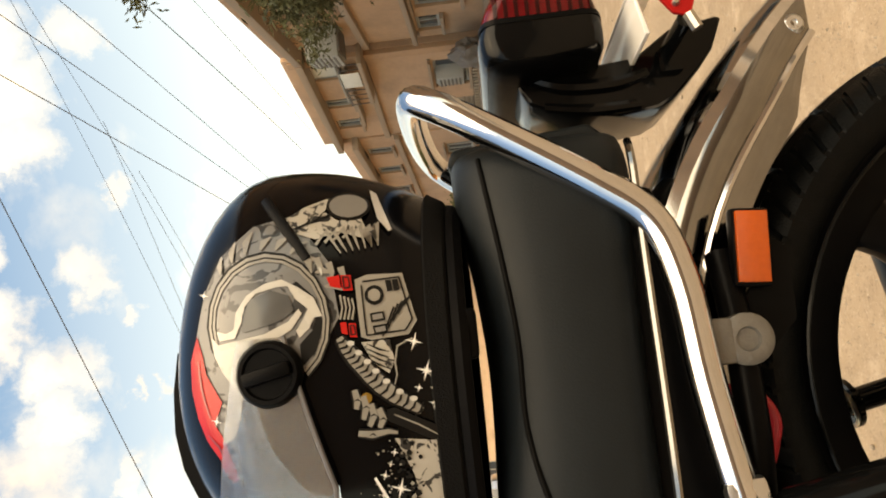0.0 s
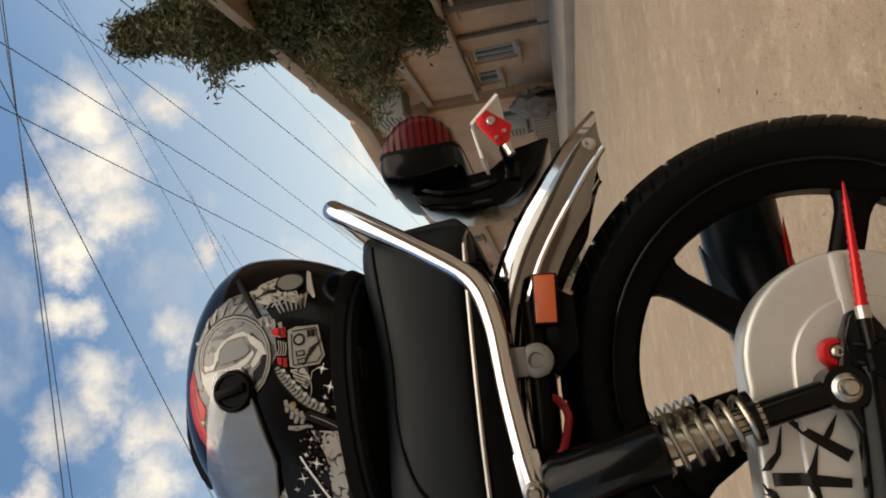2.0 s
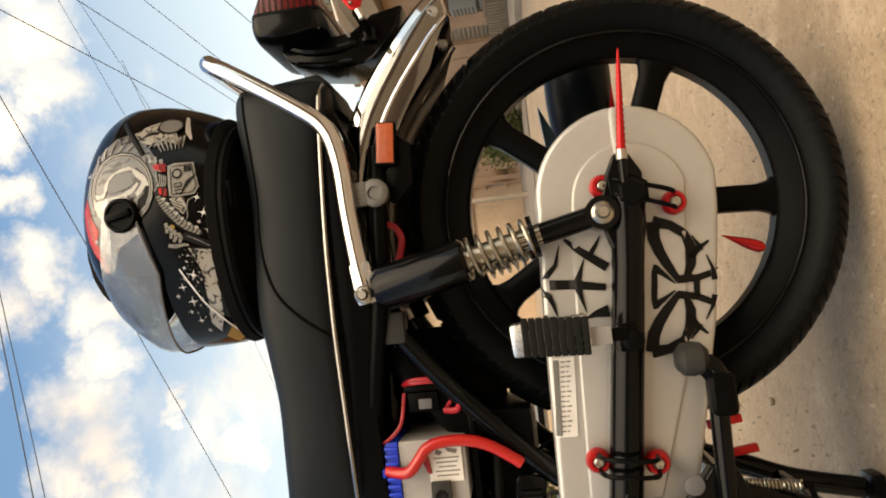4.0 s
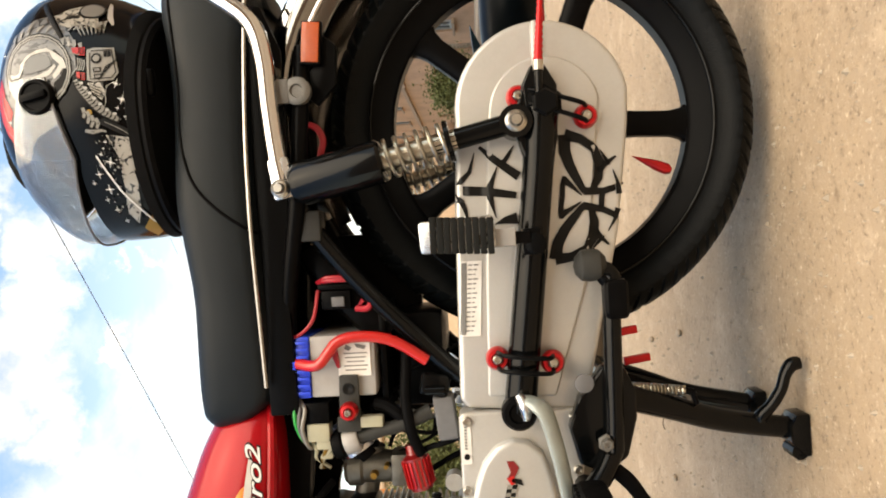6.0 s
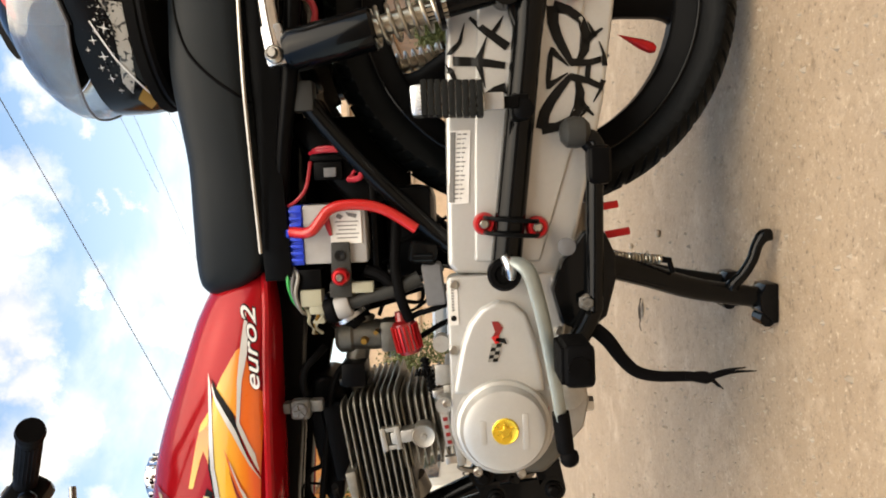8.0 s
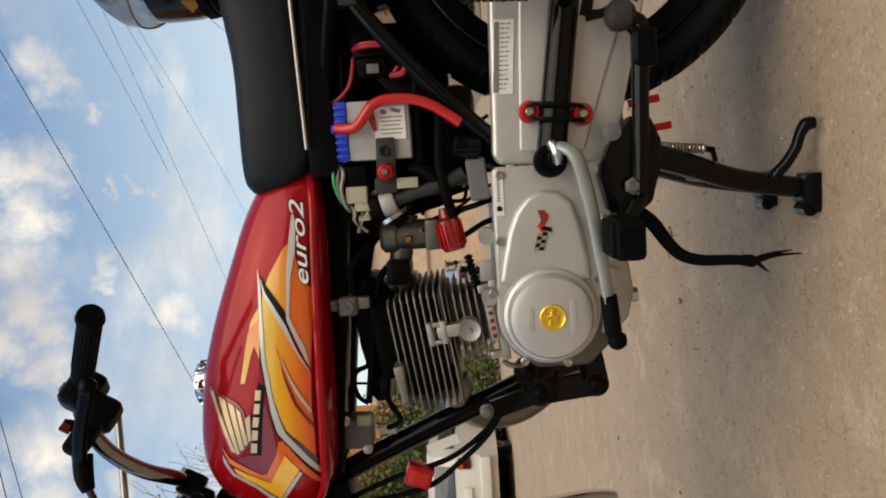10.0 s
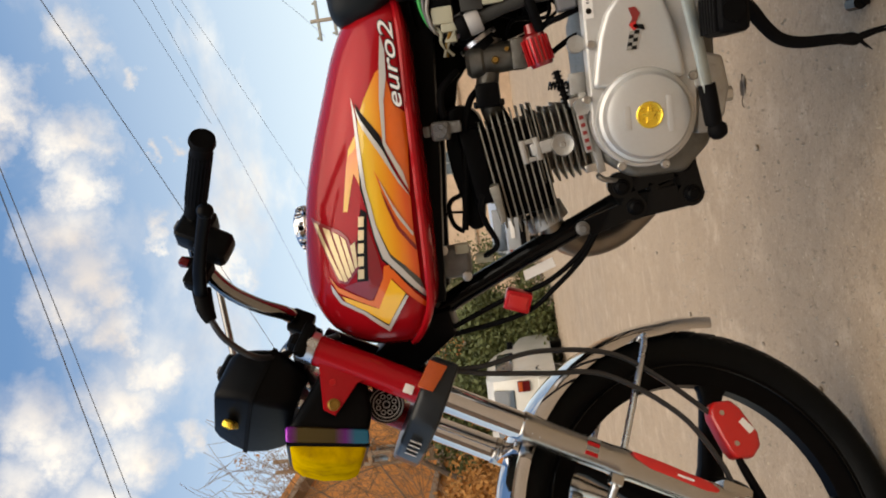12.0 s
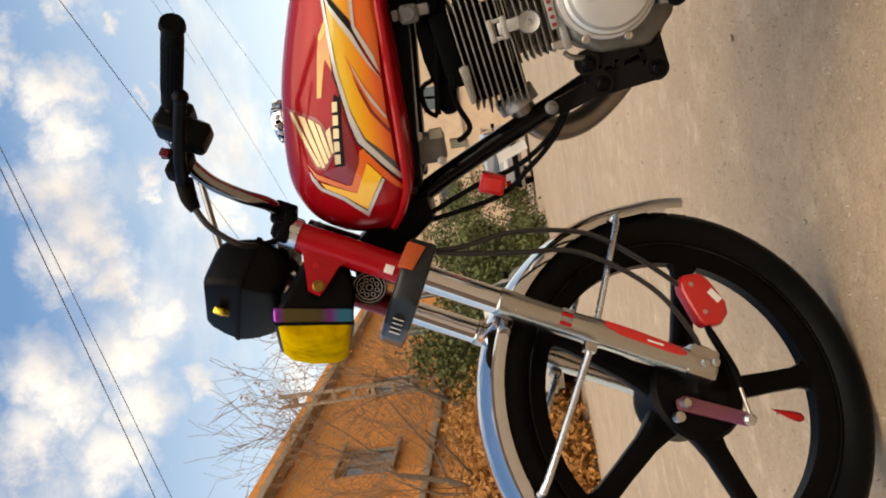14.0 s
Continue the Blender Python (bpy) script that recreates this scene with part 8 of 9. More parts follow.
bp("dark_clamp", join(block((-0.324, -0.09, 0.459), (0.030, 0.026, 0.038), 0.008, Matrix.Rotation(radians(12), 4, "Y"), 3), rod((-0.330, -0.104, 0.470), (-0.330, -0.106, 0.446), 0.006)), BLACK, "glossy black clamp")
bp("plug", block((-0.365, -0.098, 0.539), (0.014, 0.014, 0.028), 0.002), IVORY)
for i, mat in enumerate((GREEN, GREYPLASTIC, PALEFILM)):
    bp("wire", tube([(-0.334, -0.09, 0.633), (-0.341 - 0.003 * i, -0.104, 0.634 - 0.006 * i), (-0.362 - 0.004 * i, -0.106, 0.634 - 0.004 * i), (-0.385 - 0.004 * i, -0.10, 0.627 - 0.003 * i), (-0.40, -0.085, 0.615)], 0.0026, 7), mat)
start = bp("starter_relay", block((-0.213, -0.07, 0.578), (0.024, 0.04, 0.038), 0.003), SATIN, "black starter relay")
bp("relay_socket", block((-0.196, -0.072, 0.578), (0.007, 0.040, 0.044), 0.002), PLASTIC, "", start)
bp("relay_face", block((-0.215, -0.0915, 0.575), (0.012, 0.003, 0.016), 0.001), GREYPLASTIC, "", start)
for k in range(2):
    bp("wire", tube([(-0.19, -0.09, 0.60), (-0.184 - 0.004 * k, -0.10, 0.585), (-0.186 - 0.003 * k, -0.10, 0.556), (-0.200, -0.095, 0.535), (-0.222, -0.08, 0.55)], 0.0026, 8), CRIMSON, "", start)
bp("wire", tube([(-0.20, -0.09, 0.60), (-0.235, -0.10, 0.606), (-0.254, -0.10, 0.625), (-0.258, -0.095, 0.645)], 0.0024, 8), CRIMSON)
bp("fuse_wire", tube([(-0.225, -0.09, 0.552), (-0.224, -0.1, 0.536), (-0.214, -0.1, 0.532)], 0.004, 8), CRIMSON)
bp("inner_panel", prism([(-0.30, 0.645), (-0.30, 0.475), (-0.365, 0.452), (-0.405, 0.50), (-0.425, 0.575), (-0.46, 0.606), (-0.53, 0.622), (-0.53, 0.648)], 0.03, 0.045, 0.003), SATIN, "black inner panel")
bp("inner_tray", block((-0.26, 0.06, 0.56), (0.26, 0.012, 0.16), 0.003), SATIN, "black battery tray")
bp("tray_floor", block((-0.285, -0.02, 0.522), (0.12, 0.13, 0.008), 0.002), SATIN)
bp("air_box", block((-0.30, 0.03, 0.48), (0.13, 0.14, 0.07), 0.02), PLASTIC, "black air box")
rngw = random.Random(11)
for k in range(12):
    p0 = Vector((-0.33 - 0.11 * rngw.random(), -0.02 - 0.035 * rngw.random(), 0.50 + 0.13 * rngw.random()))
    pts = [p0]
    for j in range(4):
        p0 = p0 + Vector((rngw.uniform(-0.022, 0.022), rngw.uniform(-0.008, 0.008), rngw.uniform(-0.045, 0.008)))
        pts.append(p0.copy())
    bp("wire", tube(pts, rngw.uniform(0.0022, 0.0045), 7), SOFT if k % 4 else GREYPLASTIC)

# centre stand, foot-rest bar, gear lever
stand = bp("centre_stand", join(rod((-0.345, -0.12, 0.232), (-0.345, 0.12, 0.232), 0.014), rod((-0.382, -0.085, 0.125), (-0.382, 0.085, 0.125), 0.010)), BLACK, "black centre stand, lowered to the ground")
for s in (-1, 1):
    leg = bp("stand_leg", tube([(-0.345, s * 0.110, 0.236), (-0.366, s * 0.095, 0.170), (-0.388, s * 0.080, 0.105), (-0.404, s * 0.068, 0.020)], [0.0165, 0.0155, 0.0145, 0.014], 14), BLACK, "", stand)
    bp("stand_foot", join(prism([(-0.385, 0.016), (-0.400, 0.024), (-0.420, 0.023), (-0.437, 0.006), (-0.437, -0.001), (-0.384, -0.001)], s * 0.068 - 0.019, s * 0.068 + 0.019, 0.003), rod((-0.432, s * 0.068 - 0.015, 0.012), (-0.432, s * 0.068 + 0.015, 0.012), 0.010, 10)), BLACK, "", leg)
bp("stand_lever", tube([(-0.400, -0.068, 0.040), (-0.388, -0.08, 0.058), (-0.372, -0.085, 0.046), (-0.352, -0.088, 0.034), (-0.334, -0.088, 0.028), (-0.322, -0.088, 0.020), (-0.320, -0.088, 0.010)], [0.0085, 0.0085, 0.0075, 0.0075, 0.0075, 0.009, 0.008], 12), BLACK, "", stand)
bp("stand_spring", join(helix((-0.337, -0.10, 0.226), (-0.345, -0.10, 0.154), 0.0052, 17, 0.0016, 6), rod((-0.336, -0.10, 0.228), (-0.346, -0.10, 0.150), 0.0028, 10)), SPRINGSTEEL, "close-coiled return spring", stand)
bp("spring_hook", join(rod((-0.345, -0.10, 0.153), (-0.347, -0.10, 0.142), 0.004), rod((-0.347, -0.10, 0.144), (-0.362, -0.10, 0.140), 0.0035)), SATIN, "", stand)
bar = bp("foot_rest_bar", join(tube([(-0.205, -0.165, 0.246), (-0.25, -0.168, 0.249), (-0.33, -0.168, 0.251), (-0.395, -0.168, 0.253)], 0.0105, 14), tube([(-0.188, -0.165, 0.266), (-0.192, -0.165, 0.250), (-0.207, -0.165, 0.245)], [0.011, 0.011, 0.012], 14)), BLACK, "black foot-rest bar")
bp("bar_end", lathe([(0, -0.019), (0.010, -0.017), (0.0175, -0.010), (0.019, 0.0), (0.0175, 0.010), (0.010, 0.017), (0, 0.019)], Matrix.Translation((-0.183, -0.165, 0.270)), 22), STRAPGREY, "", bar)
bp("bar_knuckle", join(block((-0.222, -0.168, 0.244), (0.046, 0.030, 0.028), 0.009, None, 3), rod((-0.19, -0.166, 0.262), (-0.205, -0.168, 0.250), 0.008)), SATIN, "", bar)
bp("bar_bracket", prism([(-0.300, 0.262), (-0.302, 0.236), (-0.33, 0.224), (-0.36, 0.224), (-0.405, 0.236), (-0.425, 0.262), (-0.412, 0.292), (-0.37, 0.302), (-0.335, 0.290)], -0.160, -0.138, 0.005, 3), BLACK, "", bar)
bp("bar_bolt", disc(-0.384, -0.172, 0.263, [(0, 0), (0.0105, 0), (0.0105, 0.003), (0.0072, 0.004), (0.0072, 0.010), (0.0060, 0.012), (0.003, 0.012), (0.003, 0.010), (0, 0.010)], 6), LUGGREY, "zinc bolt", bar)
bp("bar_bolt", disc(-0.318, -0.160, 0.283, [(0, 0), (0.011, 0), (0.011, 0.003), (0.008, 0.004), (0, 0.004)], 14), GREYPLASTIC, "", bar)
rest = bp("foot_rest", rod((-0.438, -0.150, 0.287), (-0.438, -0.275, 0.289), 0.012), SATIN, "black rider foot rest with a rubber block")
bp("foot_rubber", block((-0.438, -0.236, 0.288), (0.047, 0.072, 0.034), 0.009, None, 3), SOFT, "", rest)
for k in range(6):
    bp("rubber_rib", block((-0.438, -0.208 - 0.011 * k, 0.3055), (0.040, 0.006, 0.005), 0.0015), SOFT, "", rest)
bp("rest_arm", tube([(-0.395, -0.160, 0.253), (-0.42, -0.17, 0.268), (-0.438, -0.178, 0.284)], [0.012, 0.013, 0.013], 12), BLACK, "", rest)
lever = bp("gear_lever", tube([(-0.342, -0.150, 0.352), (-0.332, -0.168, 0.353), (-0.334, -0.182, 0.342), (-0.345, -0.186, 0.331), (-0.372, -0.188, 0.323), (-0.410, -0.188, 0.315), (-0.475, -0.188, 0.305), (-0.521, -0.188, 0.299)], [0.008, 0.009, 0.0115, 0.013, 0.0125, 0.0120, 0.0110, 0.0105], 14, 5, 0.55), LEVERGREY, "grey steel gear lever with a rubber end")
bp("lever_eye", tube([(-0.326, -0.174, 0.359), (-0.338, -0.180, 0.353), (-0.352, -0.176, 0.352)], [0.005, 0.0075, 0.005], 12), STEEL, "", lever)
bp("lever_rubber", tube([(-0.513, -0.188, 0.300), (-0.517, -0.188, 0.2995), (-0.555, -0.188, 0.2955), (-0.562, -0.188, 0.295)], [0.010, 0.0105, 0.0105, 0.009], 16, 2), SOFT, "", lever)
bp("lever_ball", lathe([(0, -0.012), (0.007, -0.010), (0.0108, -0.005), (0.012, 0.0), (0.0108, 0.006), (0.007, 0.010), (0, 0.012)], Matrix.Translation((-0.568, -0.188, 0.291)), 18), SOFT, "", lever)
bp("gear_shaft", rod((-0.342, -0.12, 0.352), (-0.342, -0.165, 0.352), 0.009), STEEL, "", lever)
# a torn strap hanging from the foot rest
st = bp("torn_strap", tube([(-0.412, -0.16, 0.262), (-0.430, -0.165, 0.240), (-0.455, -0.165, 0.222), (-0.472, -0.165, 0.205), (-0.480, -0.163, 0.180), (-0.482, -0.162, 0.140), (-0.486, -0.16, 0.110)], [0.009, 0.009, 0.008, 0.0075, 0.007, 0.0065, 0.004], 10, 5, 0.35), SOFT, "torn black rubber strap")
for k, (x1, z1) in enumerate(((-0.500, 0.098), (-0.474, 0.070), (-0.479, 0.058), (-0.497, 0.104))):
    bp("frayed_end", tube([(-0.482, -0.162, 0.145), (-0.480 - 0.003 * k, -0.161, 0.120), ((x1 - 0.48) / 2, -0.16, (z1 + 0.12) / 2), (x1, -0.16, z1)], [0.004, 0.0035, 0.0022, 0.0006], 6, 4), SOFT, "", st)
for x, z0, z1 in ((-0.276, 0.239, 0.197), (-0.312, 0.216, 0.182)):
    bp("red_rod", block((x, -0.05, (z0 + z1) / 2), (0.010, 0.010, z0 - z1), 0.0015, Matrix.Rotation(radians(-8), 4, "Y")), ANOD, "red anodised rod end")
bp("tail_box", block((-0.119, -0.10, 0.602), (0.038, 0.03, 0.030), 0.004), STRAPGREY, "dark grey plastic box")

# ---- helmet on the seat ----
helmet = thing("helmet", "black full-face helmet with grey graphics resting on the seat", "helmet")
HC = Vector((0.05, -0.016, 0.925))


def helmet_point(a, z, grow=0.0):
    """A place on the shell: a turns from the front to the left side, z is the height."""
    dz, ahead = z - HC.z, math.cos(a) > 0
    if dz > 0:
        f = math.sqrt(max(0.0, 1 - (dz / 0.088) ** 2))
        fx, fy = (0.168 - 0.03 * min(1, dz / 0.05) if ahead else 0.165) * f, 0.130 * f
    else:
        fx = 0.168 * (1 - 0.10 * (dz / 0.13) ** 2) + 0.012 * min(1, -dz / 0.10) if ahead else 0.165 - 0.042 * (-dz / 0.129) ** 2.1
        fy = 0.130 * (1 - 0.07 * (dz / 0.13) ** 2)
    return Vector((HC.x - (fx + grow) * math.cos(a), HC.y - (fy + grow) * math.sin(a), HC.z + dz * (1 + grow / 0.088 if dz > 0 else 1)))


LEVELS = [0.786, 0.795, 0.808, 0.825, 0.845, 0.865, 0.8755, 0.887, 0.9, 0.915, 0.93, 0.944, 0.955, 0.963, 0.971, 0.979, 0.986, 0.992, 0.998, 1.003, 1.007, 1.01, 1.0125]
bm = bmesh.new()
N = 72
grid = [[bm.verts.new(helmet_point(2 * math.pi * j / N, z)) for j in range(N)] for z in LEVELS]
inside = [[bm.verts.new(helmet_point(2 * math.pi * j / N, z, -0.006)) for j in range(N)] for z in LEVELS]
OPEN = {(i, j) for i in range(6, 12) for j in range(N) if min(j, N - 1 - j) < 13}
for i in range(len(LEVELS) - 1):
    for j in range(N):
        k = (j + 1) % N
        if (i, j) in OPEN:
            continue
        bm.faces.new((grid[i][j], grid[i][k], grid[i + 1][k], grid[i + 1][j]))
        bm.faces.new((inside[i + 1][j], inside[i + 1][k], inside[i][k], inside[i][j]))
        for (di, dj), (a, b) in {(1, 0): ((i + 1, j), (i + 1, k)), (-1, 0): ((i, j), (i, k)), (0, 1): ((i, k), (i + 1, k)), (0, -1): ((i, j), (i + 1, j))}.items():
            if (i + di, (j + dj) % N) in OPEN:
                bm.faces.new((grid[a[0]][a[1]], grid[b[0]][b[1]], inside[b[0]][b[1]], inside[a[0]][a[1]]))
bm.faces.new(grid[-1])
bm.faces.new(inside[-1][::-1])
for j in range(N):
    k = (j + 1) % N
    bm.faces.new((grid[0][k], grid[0][j], inside[0][j], inside[0][k]))
shell = part("shell", bm, HELMETBLACK, helmet, "glossy black shell", 50)
shell_tree = tree_of(shell)


def hp(name, bm, material, label="", parent=None, sharp=40):
    return part(name, bm, material, parent or helmet, label, sharp)


for z0, z1 in ((0.79, 0.866), (0.950, 0.985)):
    hp("lining", rings([[helmet_point(2 * math.pi * j / 40, z0 + (z1 - z0) * k / 4, -0.014) for j in range(40)] for k in range(5)]), LINING, "dark padded lining")
hp("edge_trim", rings([[helmet_point(2 * math.pi * j / 60, 0.788 + 0.006 * math.sin(q), 0.001 + 0.005 * math.cos(q)) for q in (0, 1.05, 2.1, 3.14, 4.2, 5.25)] for j in range(60)], closed=True), SOFT, "black rubber edge trim")
hp("base_band", rings([[helmet_point(2 * math.pi * j / 60, z, g) for j in range(60)] for z, g in ((0.794, 0.002), (0.796, 0.0045), (0.8085, 0.004), (0.810, 0.001))], caps=False), LINING, "matt black lower band")
# shield, turning on a knob each side


def shield_z(v, a):
    q = abs(a)
    low = 0.876 + 0.030 * (1 - q / 1.15) if q < 1.15 else 0.876 + (q - 1.15) / 0.55 * 0.024
    high = 0.956 if q < 1.0 else 0.956 - (q - 1.0) / 0.7 * 0.024
    return low + (high - low) * v


bm = bmesh.new()
ga = [-1.72 + 3.44 * i / 48 for i in range(49)]
outer = [[bm.verts.new(helmet_point(a, shield_z(v / 8, a), 0.0052)) for a in ga] for v in range(9)]
for i in range(8):
    for j in range(48):
        bm.faces.new((outer[i][j], outer[i][j + 1], outer[i + 1][j + 1], outer[i + 1][j]))
bmesh.ops.solidify(bm, geom=bm.faces[:], thickness=0.0018)
shield = hp("shield", bm, SHIELD, "clear smoked face shield", None, 60)
hp("shield_edge", tube([helmet_point(a, shield_z(0, a), 0.0062) for a in ga], 0.0016, 6, 1), GREYPLASTIC, "", shield)
for s in (1, -1):
    a = 1.585 * s
    p = helmet_point(a, 0.911, 0.002)
    m = Matrix.Translation(p) @ (SIDE if s > 0 else SIDE.inverted())
    kn = hp("shield_knob", lathe([(0, 0), (0.0215, 0), (0.0215, 0.005), (0.019, 0.0085), (0.0165, 0.0085), (0.0155, 0.006), (0, 0.006)], m, 32), PLASTIC, "black round pivot knob")
    hp("knob_grip", moved(block((0, 0, 0.009), (0.0095, 0.032, 0.009), 0.003, Matrix.Rotation(radians(12), 4, "Z")), m), PLASTIC, "", kn)


def print_on(name, polys, material, lift=0.0012, parent=None, label=""):
    return hp(name, drape(polys, shell_tree, lift, 0.012), material, label, parent or shell, 180)


# the printed artwork, drawn on a grid of its own and laid over the left side of the shell
def on_grid(gx, gy):
    """The place (x, z) on the shell of a point of the drawing."""
    p, q = (gx - 560) / 200, (gy - 600) / 250
    terms = (1, p, q, p * p, p * q, q * q, p ** 3, p * p * q, p * q * q, q ** 3)
    along = (0.0716, -0.0073, -0.0906, 0.0006, 0.001, 0.0077, -0.0001, -0.0019, 0.0001, -0.0063)
    height = (0.8805, -0.0726, 0.0039, 0.0033, 0.0045, 0.0067, -0.0028, -0.0003, -0.0041, -0.0015)
    return sum(c * v for c, v in zip(along, terms)), sum(c * v for c, v in zip(height, terms))


def printed(name, material, lift, *polys):
    """One printed colour of the artwork, on both sides of the helmet."""
    return print_on(name, [[on_grid(*c) for c in p] for p in polys], material, lift)


def oval(cx, cy, rx, ry, n=20):
    return [(cx + rx * math.cos(2 * math.pi * k / n), cy + ry * math.sin(2 * math.pi * k / n)) for k in range(n)]


def brush(pts, w):
    """The outline of a stroke of one width or one width for each point."""
    one, two, n = [], [], len(pts)
    for k, (x, y) in enumerate(pts):
        a, b = pts[max(0, k - 1)], pts[min(n - 1, k + 1)]
        dx, dy = b[0] - a[0], b[1] - a[1]
        q = math.hypot(dx, dy) or 1
        ww = w[k] if isinstance(w, (list, tuple)) else w
        one.append((x - dy / q * ww / 2, y + dx / q * ww / 2))
        two.append((x + dy / q * ww / 2, y - dx / q * ww / 2))
    return one + two[::-1]


def wide(pts, w):
    """A closed line as separate quads."""
    return [brush([a, b], w) for a, b in zip(pts, pts[1:])]


# grey sheen field round the dome, cream chin field
printed("grey_field", ARTGREY, 0.0010, [(520, 385), (450, 405), (395, 455), (362, 520), (345, 600), (352, 700), (385, 770), (425, 790), (440, 700), (560, 640), (600, 560), (585, 470)])
printed("dome", ARTGREY, 0.0014, oval(478, 573, 92, 106, 22))
printed("dome_shadow", INK, 0.0018, [(525, 500), (560, 530), (572, 575), (560, 620), (535, 650), (530, 610), (552, 585), (560, 555), (535, 530), (510, 510)])
printed("dome_glint", BRIGHTFILM, 0.0022, [(418, 585), (422, 555), (440, 525), (470, 505), (500, 497), (515, 508), (490, 511), (455, 522), (436, 545), (430, 575), (420, 600), (395, 605), (388, 588), (405, 592)], [(392, 612), (430, 602), (470, 592), (510, 570), (528, 548), (534, 556), (515, 585), (480, 606), (452, 616), (430, 645), (425, 690), (402, 665), (384, 630), (380, 600)], [(505, 500), (530, 512), (555, 528), (570, 560), (556, 562), (548, 580), (530, 598), (524, 586), (536, 566), (545, 548), (522, 530)])
printed("dome_glass", SMOKEFILM, 0.0024, [(432, 560), (446, 532), (480, 516), (510, 525), (520, 550), (500, 568), (460, 582), (432, 590)])
for r0, r1, m in ((1.0, 1.035, INK), (0.955, 1.0, PALEFILM), (0.93, 0.955, INK), (0.89, 0.93, PALEFILM)):
    printed("dome_ring", m, 0.0020, *[[(478+105*r*math.cos(q), 573+120*r*math.sin(q)) for r, q in ((r0, a), (r1, a), (r1, b), (r0, b))] for a, b in [(2*math.pi*k/20+2.45, 2*math.pi*(k+1)/20+2.45) for k in range(15)]])
# plume strokes behind the dome
fe = []
for k in range(9):
    q=math.radians(222+13.5*k); r0, r1=1.06, 1.24+.05*(k%3)
    fe.append(brush([(478+105*r0*math.cos(q), 573+120*r0*math.sin(q)), (478+105*(r0+r1)/2*math.cos(q+.05), 573+120*(r0+r1)/2*math.sin(q+.05)), (478+105*r1*math.cos(q+.16), 573+120*r1*math.sin(q+.16))], [3, 11, 2]))
printed("plume", PALEFILM, 0.0022, *fe)
printed("plume", ARTPALE, 0.0020, [(505, 395), (540, 372), (590, 352), (575, 380), (598, 395), (640, 392), (655, 420), (640, 425), (600, 415), (560, 428), (530, 420)])
pl=[]
for k in range(7): pl.append(brush([(560+16*k, 438-4*k), (578+15*k, 415-3*k+4*(k%2)), (604+11*k, 452-2*k)], [5, 9, 2]))
printed("plume", PALEFILM, 0.0024, *pl)
printed("plume_line", INK, 0.0026, *[brush([(520+18*k, 412-7*k), (545+17*k, 402-6*k), (560+17*k, 382-4*k)], [2, 4, 1]) for k in range(5)])
printed("teeth", PALEFILM, 0.0024, *[brush([(540+21*k, 452+8*k), (548+20*k, 470+7*k), (552+18*k, 486+5*k)], [12, 10, 3]) for k in range(4)])
printed("oval_edge", INK, 0.0024, oval(617, 370, 39, 26)); printed("oval_patch", GREYFILM, 0.0028, oval(617, 370, 34, 21))
printed("silver_stroke", SILVERPRINT, 0.0026, [(652, 338), (664, 345), (694, 412), (688, 415), (668, 392)])
# printed box
printed("printed_box", PALEFILM, 0.0024, [(628, 498), (650, 489), (712, 487), (738, 568), (724, 592), (658, 602), (640, 597)])
printed("box_line", INK, 0.0030, *wide([(640, 508), (650, 594), (718, 585), (730, 566), (706, 494), (642, 502)], 3))
printed("box_knob", INK, 0.0031, oval(663, 525, 17, 17, 16)); printed("box_knob_face", PALEFILM, 0.0035, oval(663, 525, 11, 11, 14))
printed("box_key", INK, 0.0031, [(655, 556), (680, 552), (683, 568), (658, 572)], [(660, 578), (684, 574), (688, 589), (664, 592)], [(682, 500), (692, 499), (696, 517), (686, 519)], [(694, 499), (704, 498), (708, 516), (698, 518)])
printed("box_key_face", GREYFILM, 0.0035, [(659, 559), (677, 556), (679, 565), (661, 568)], [(664, 581), (682, 578), (684, 586), (667, 589)])
printed("box_slot", INK, 0.0031, *[brush([(691+9*k-4, 565-13*k+18), (705+7*k, 540-5*k)], 3.5) for k in range(-1, 4)])
for outline in ([(578, 494), (601, 490), (604, 513), (585, 510)], [(603, 490), (621, 490), (625, 516), (607, 517)], [(602, 572), (613, 571), (616, 593), (605, 590)], [(617, 573), (630, 573), (633, 597), (620, 597)]):
    printed("red_buckle", HELMETRED, 0.0026, outline)
printed("buckle_edge", INK, 0.0030, *wide([(607, 494), (617, 494), (620, 511), (610, 513), (607, 494)], 2.5), *wide([(620, 577), (627, 577), (630, 592), (622, 593), (620, 577)], 2.5))
printed("strap_print", PALEFILM, 0.0022, *[brush([(602+7*k, 524+2*k), (606+7*k, 546), (602+7*k, 566)], [4, 3, 4]) for k in range(4)])
# jointed pale chain and the dark rod
sleeve = [(600, 598), (612, 616), (626, 632), (642, 648), (657, 664), (676, 682), (700, 700), (724, 712), (748, 726)]
printed("sleeve_edge", INK, 0.0018, brush(sleeve, [20, 30, 36, 38, 38, 38, 34, 30, 20]))
printed("sleeve", PALEFILM, 0.0022, brush(sleeve, [12, 20, 25, 27, 28, 28, 25, 22, 12]))
folds = []
for k in range(len(sleeve) - 1):
    (ax, ay), (bx, by) = sleeve[k], sleeve[k + 1]
    for q in (0.25, 0.75):
        x, y, dx, dy = ax + (bx - ax) * q, ay + (by - ay) * q, (by - ay) * 0.55, -(bx - ax) * 0.55
        folds.append(brush([(x - dx, y - dy), (x + 4, y + 3), (x + dx, y + dy)], [2, 5, 2]))
printed("sleeve_fold", INK, 0.0027, *folds)
printed("sleeve_puff", BRIGHTFILM, 0.0029, *[oval(x + 9, y - 8, 7, 5, 9) for x, y in sleeve[1:-1]])
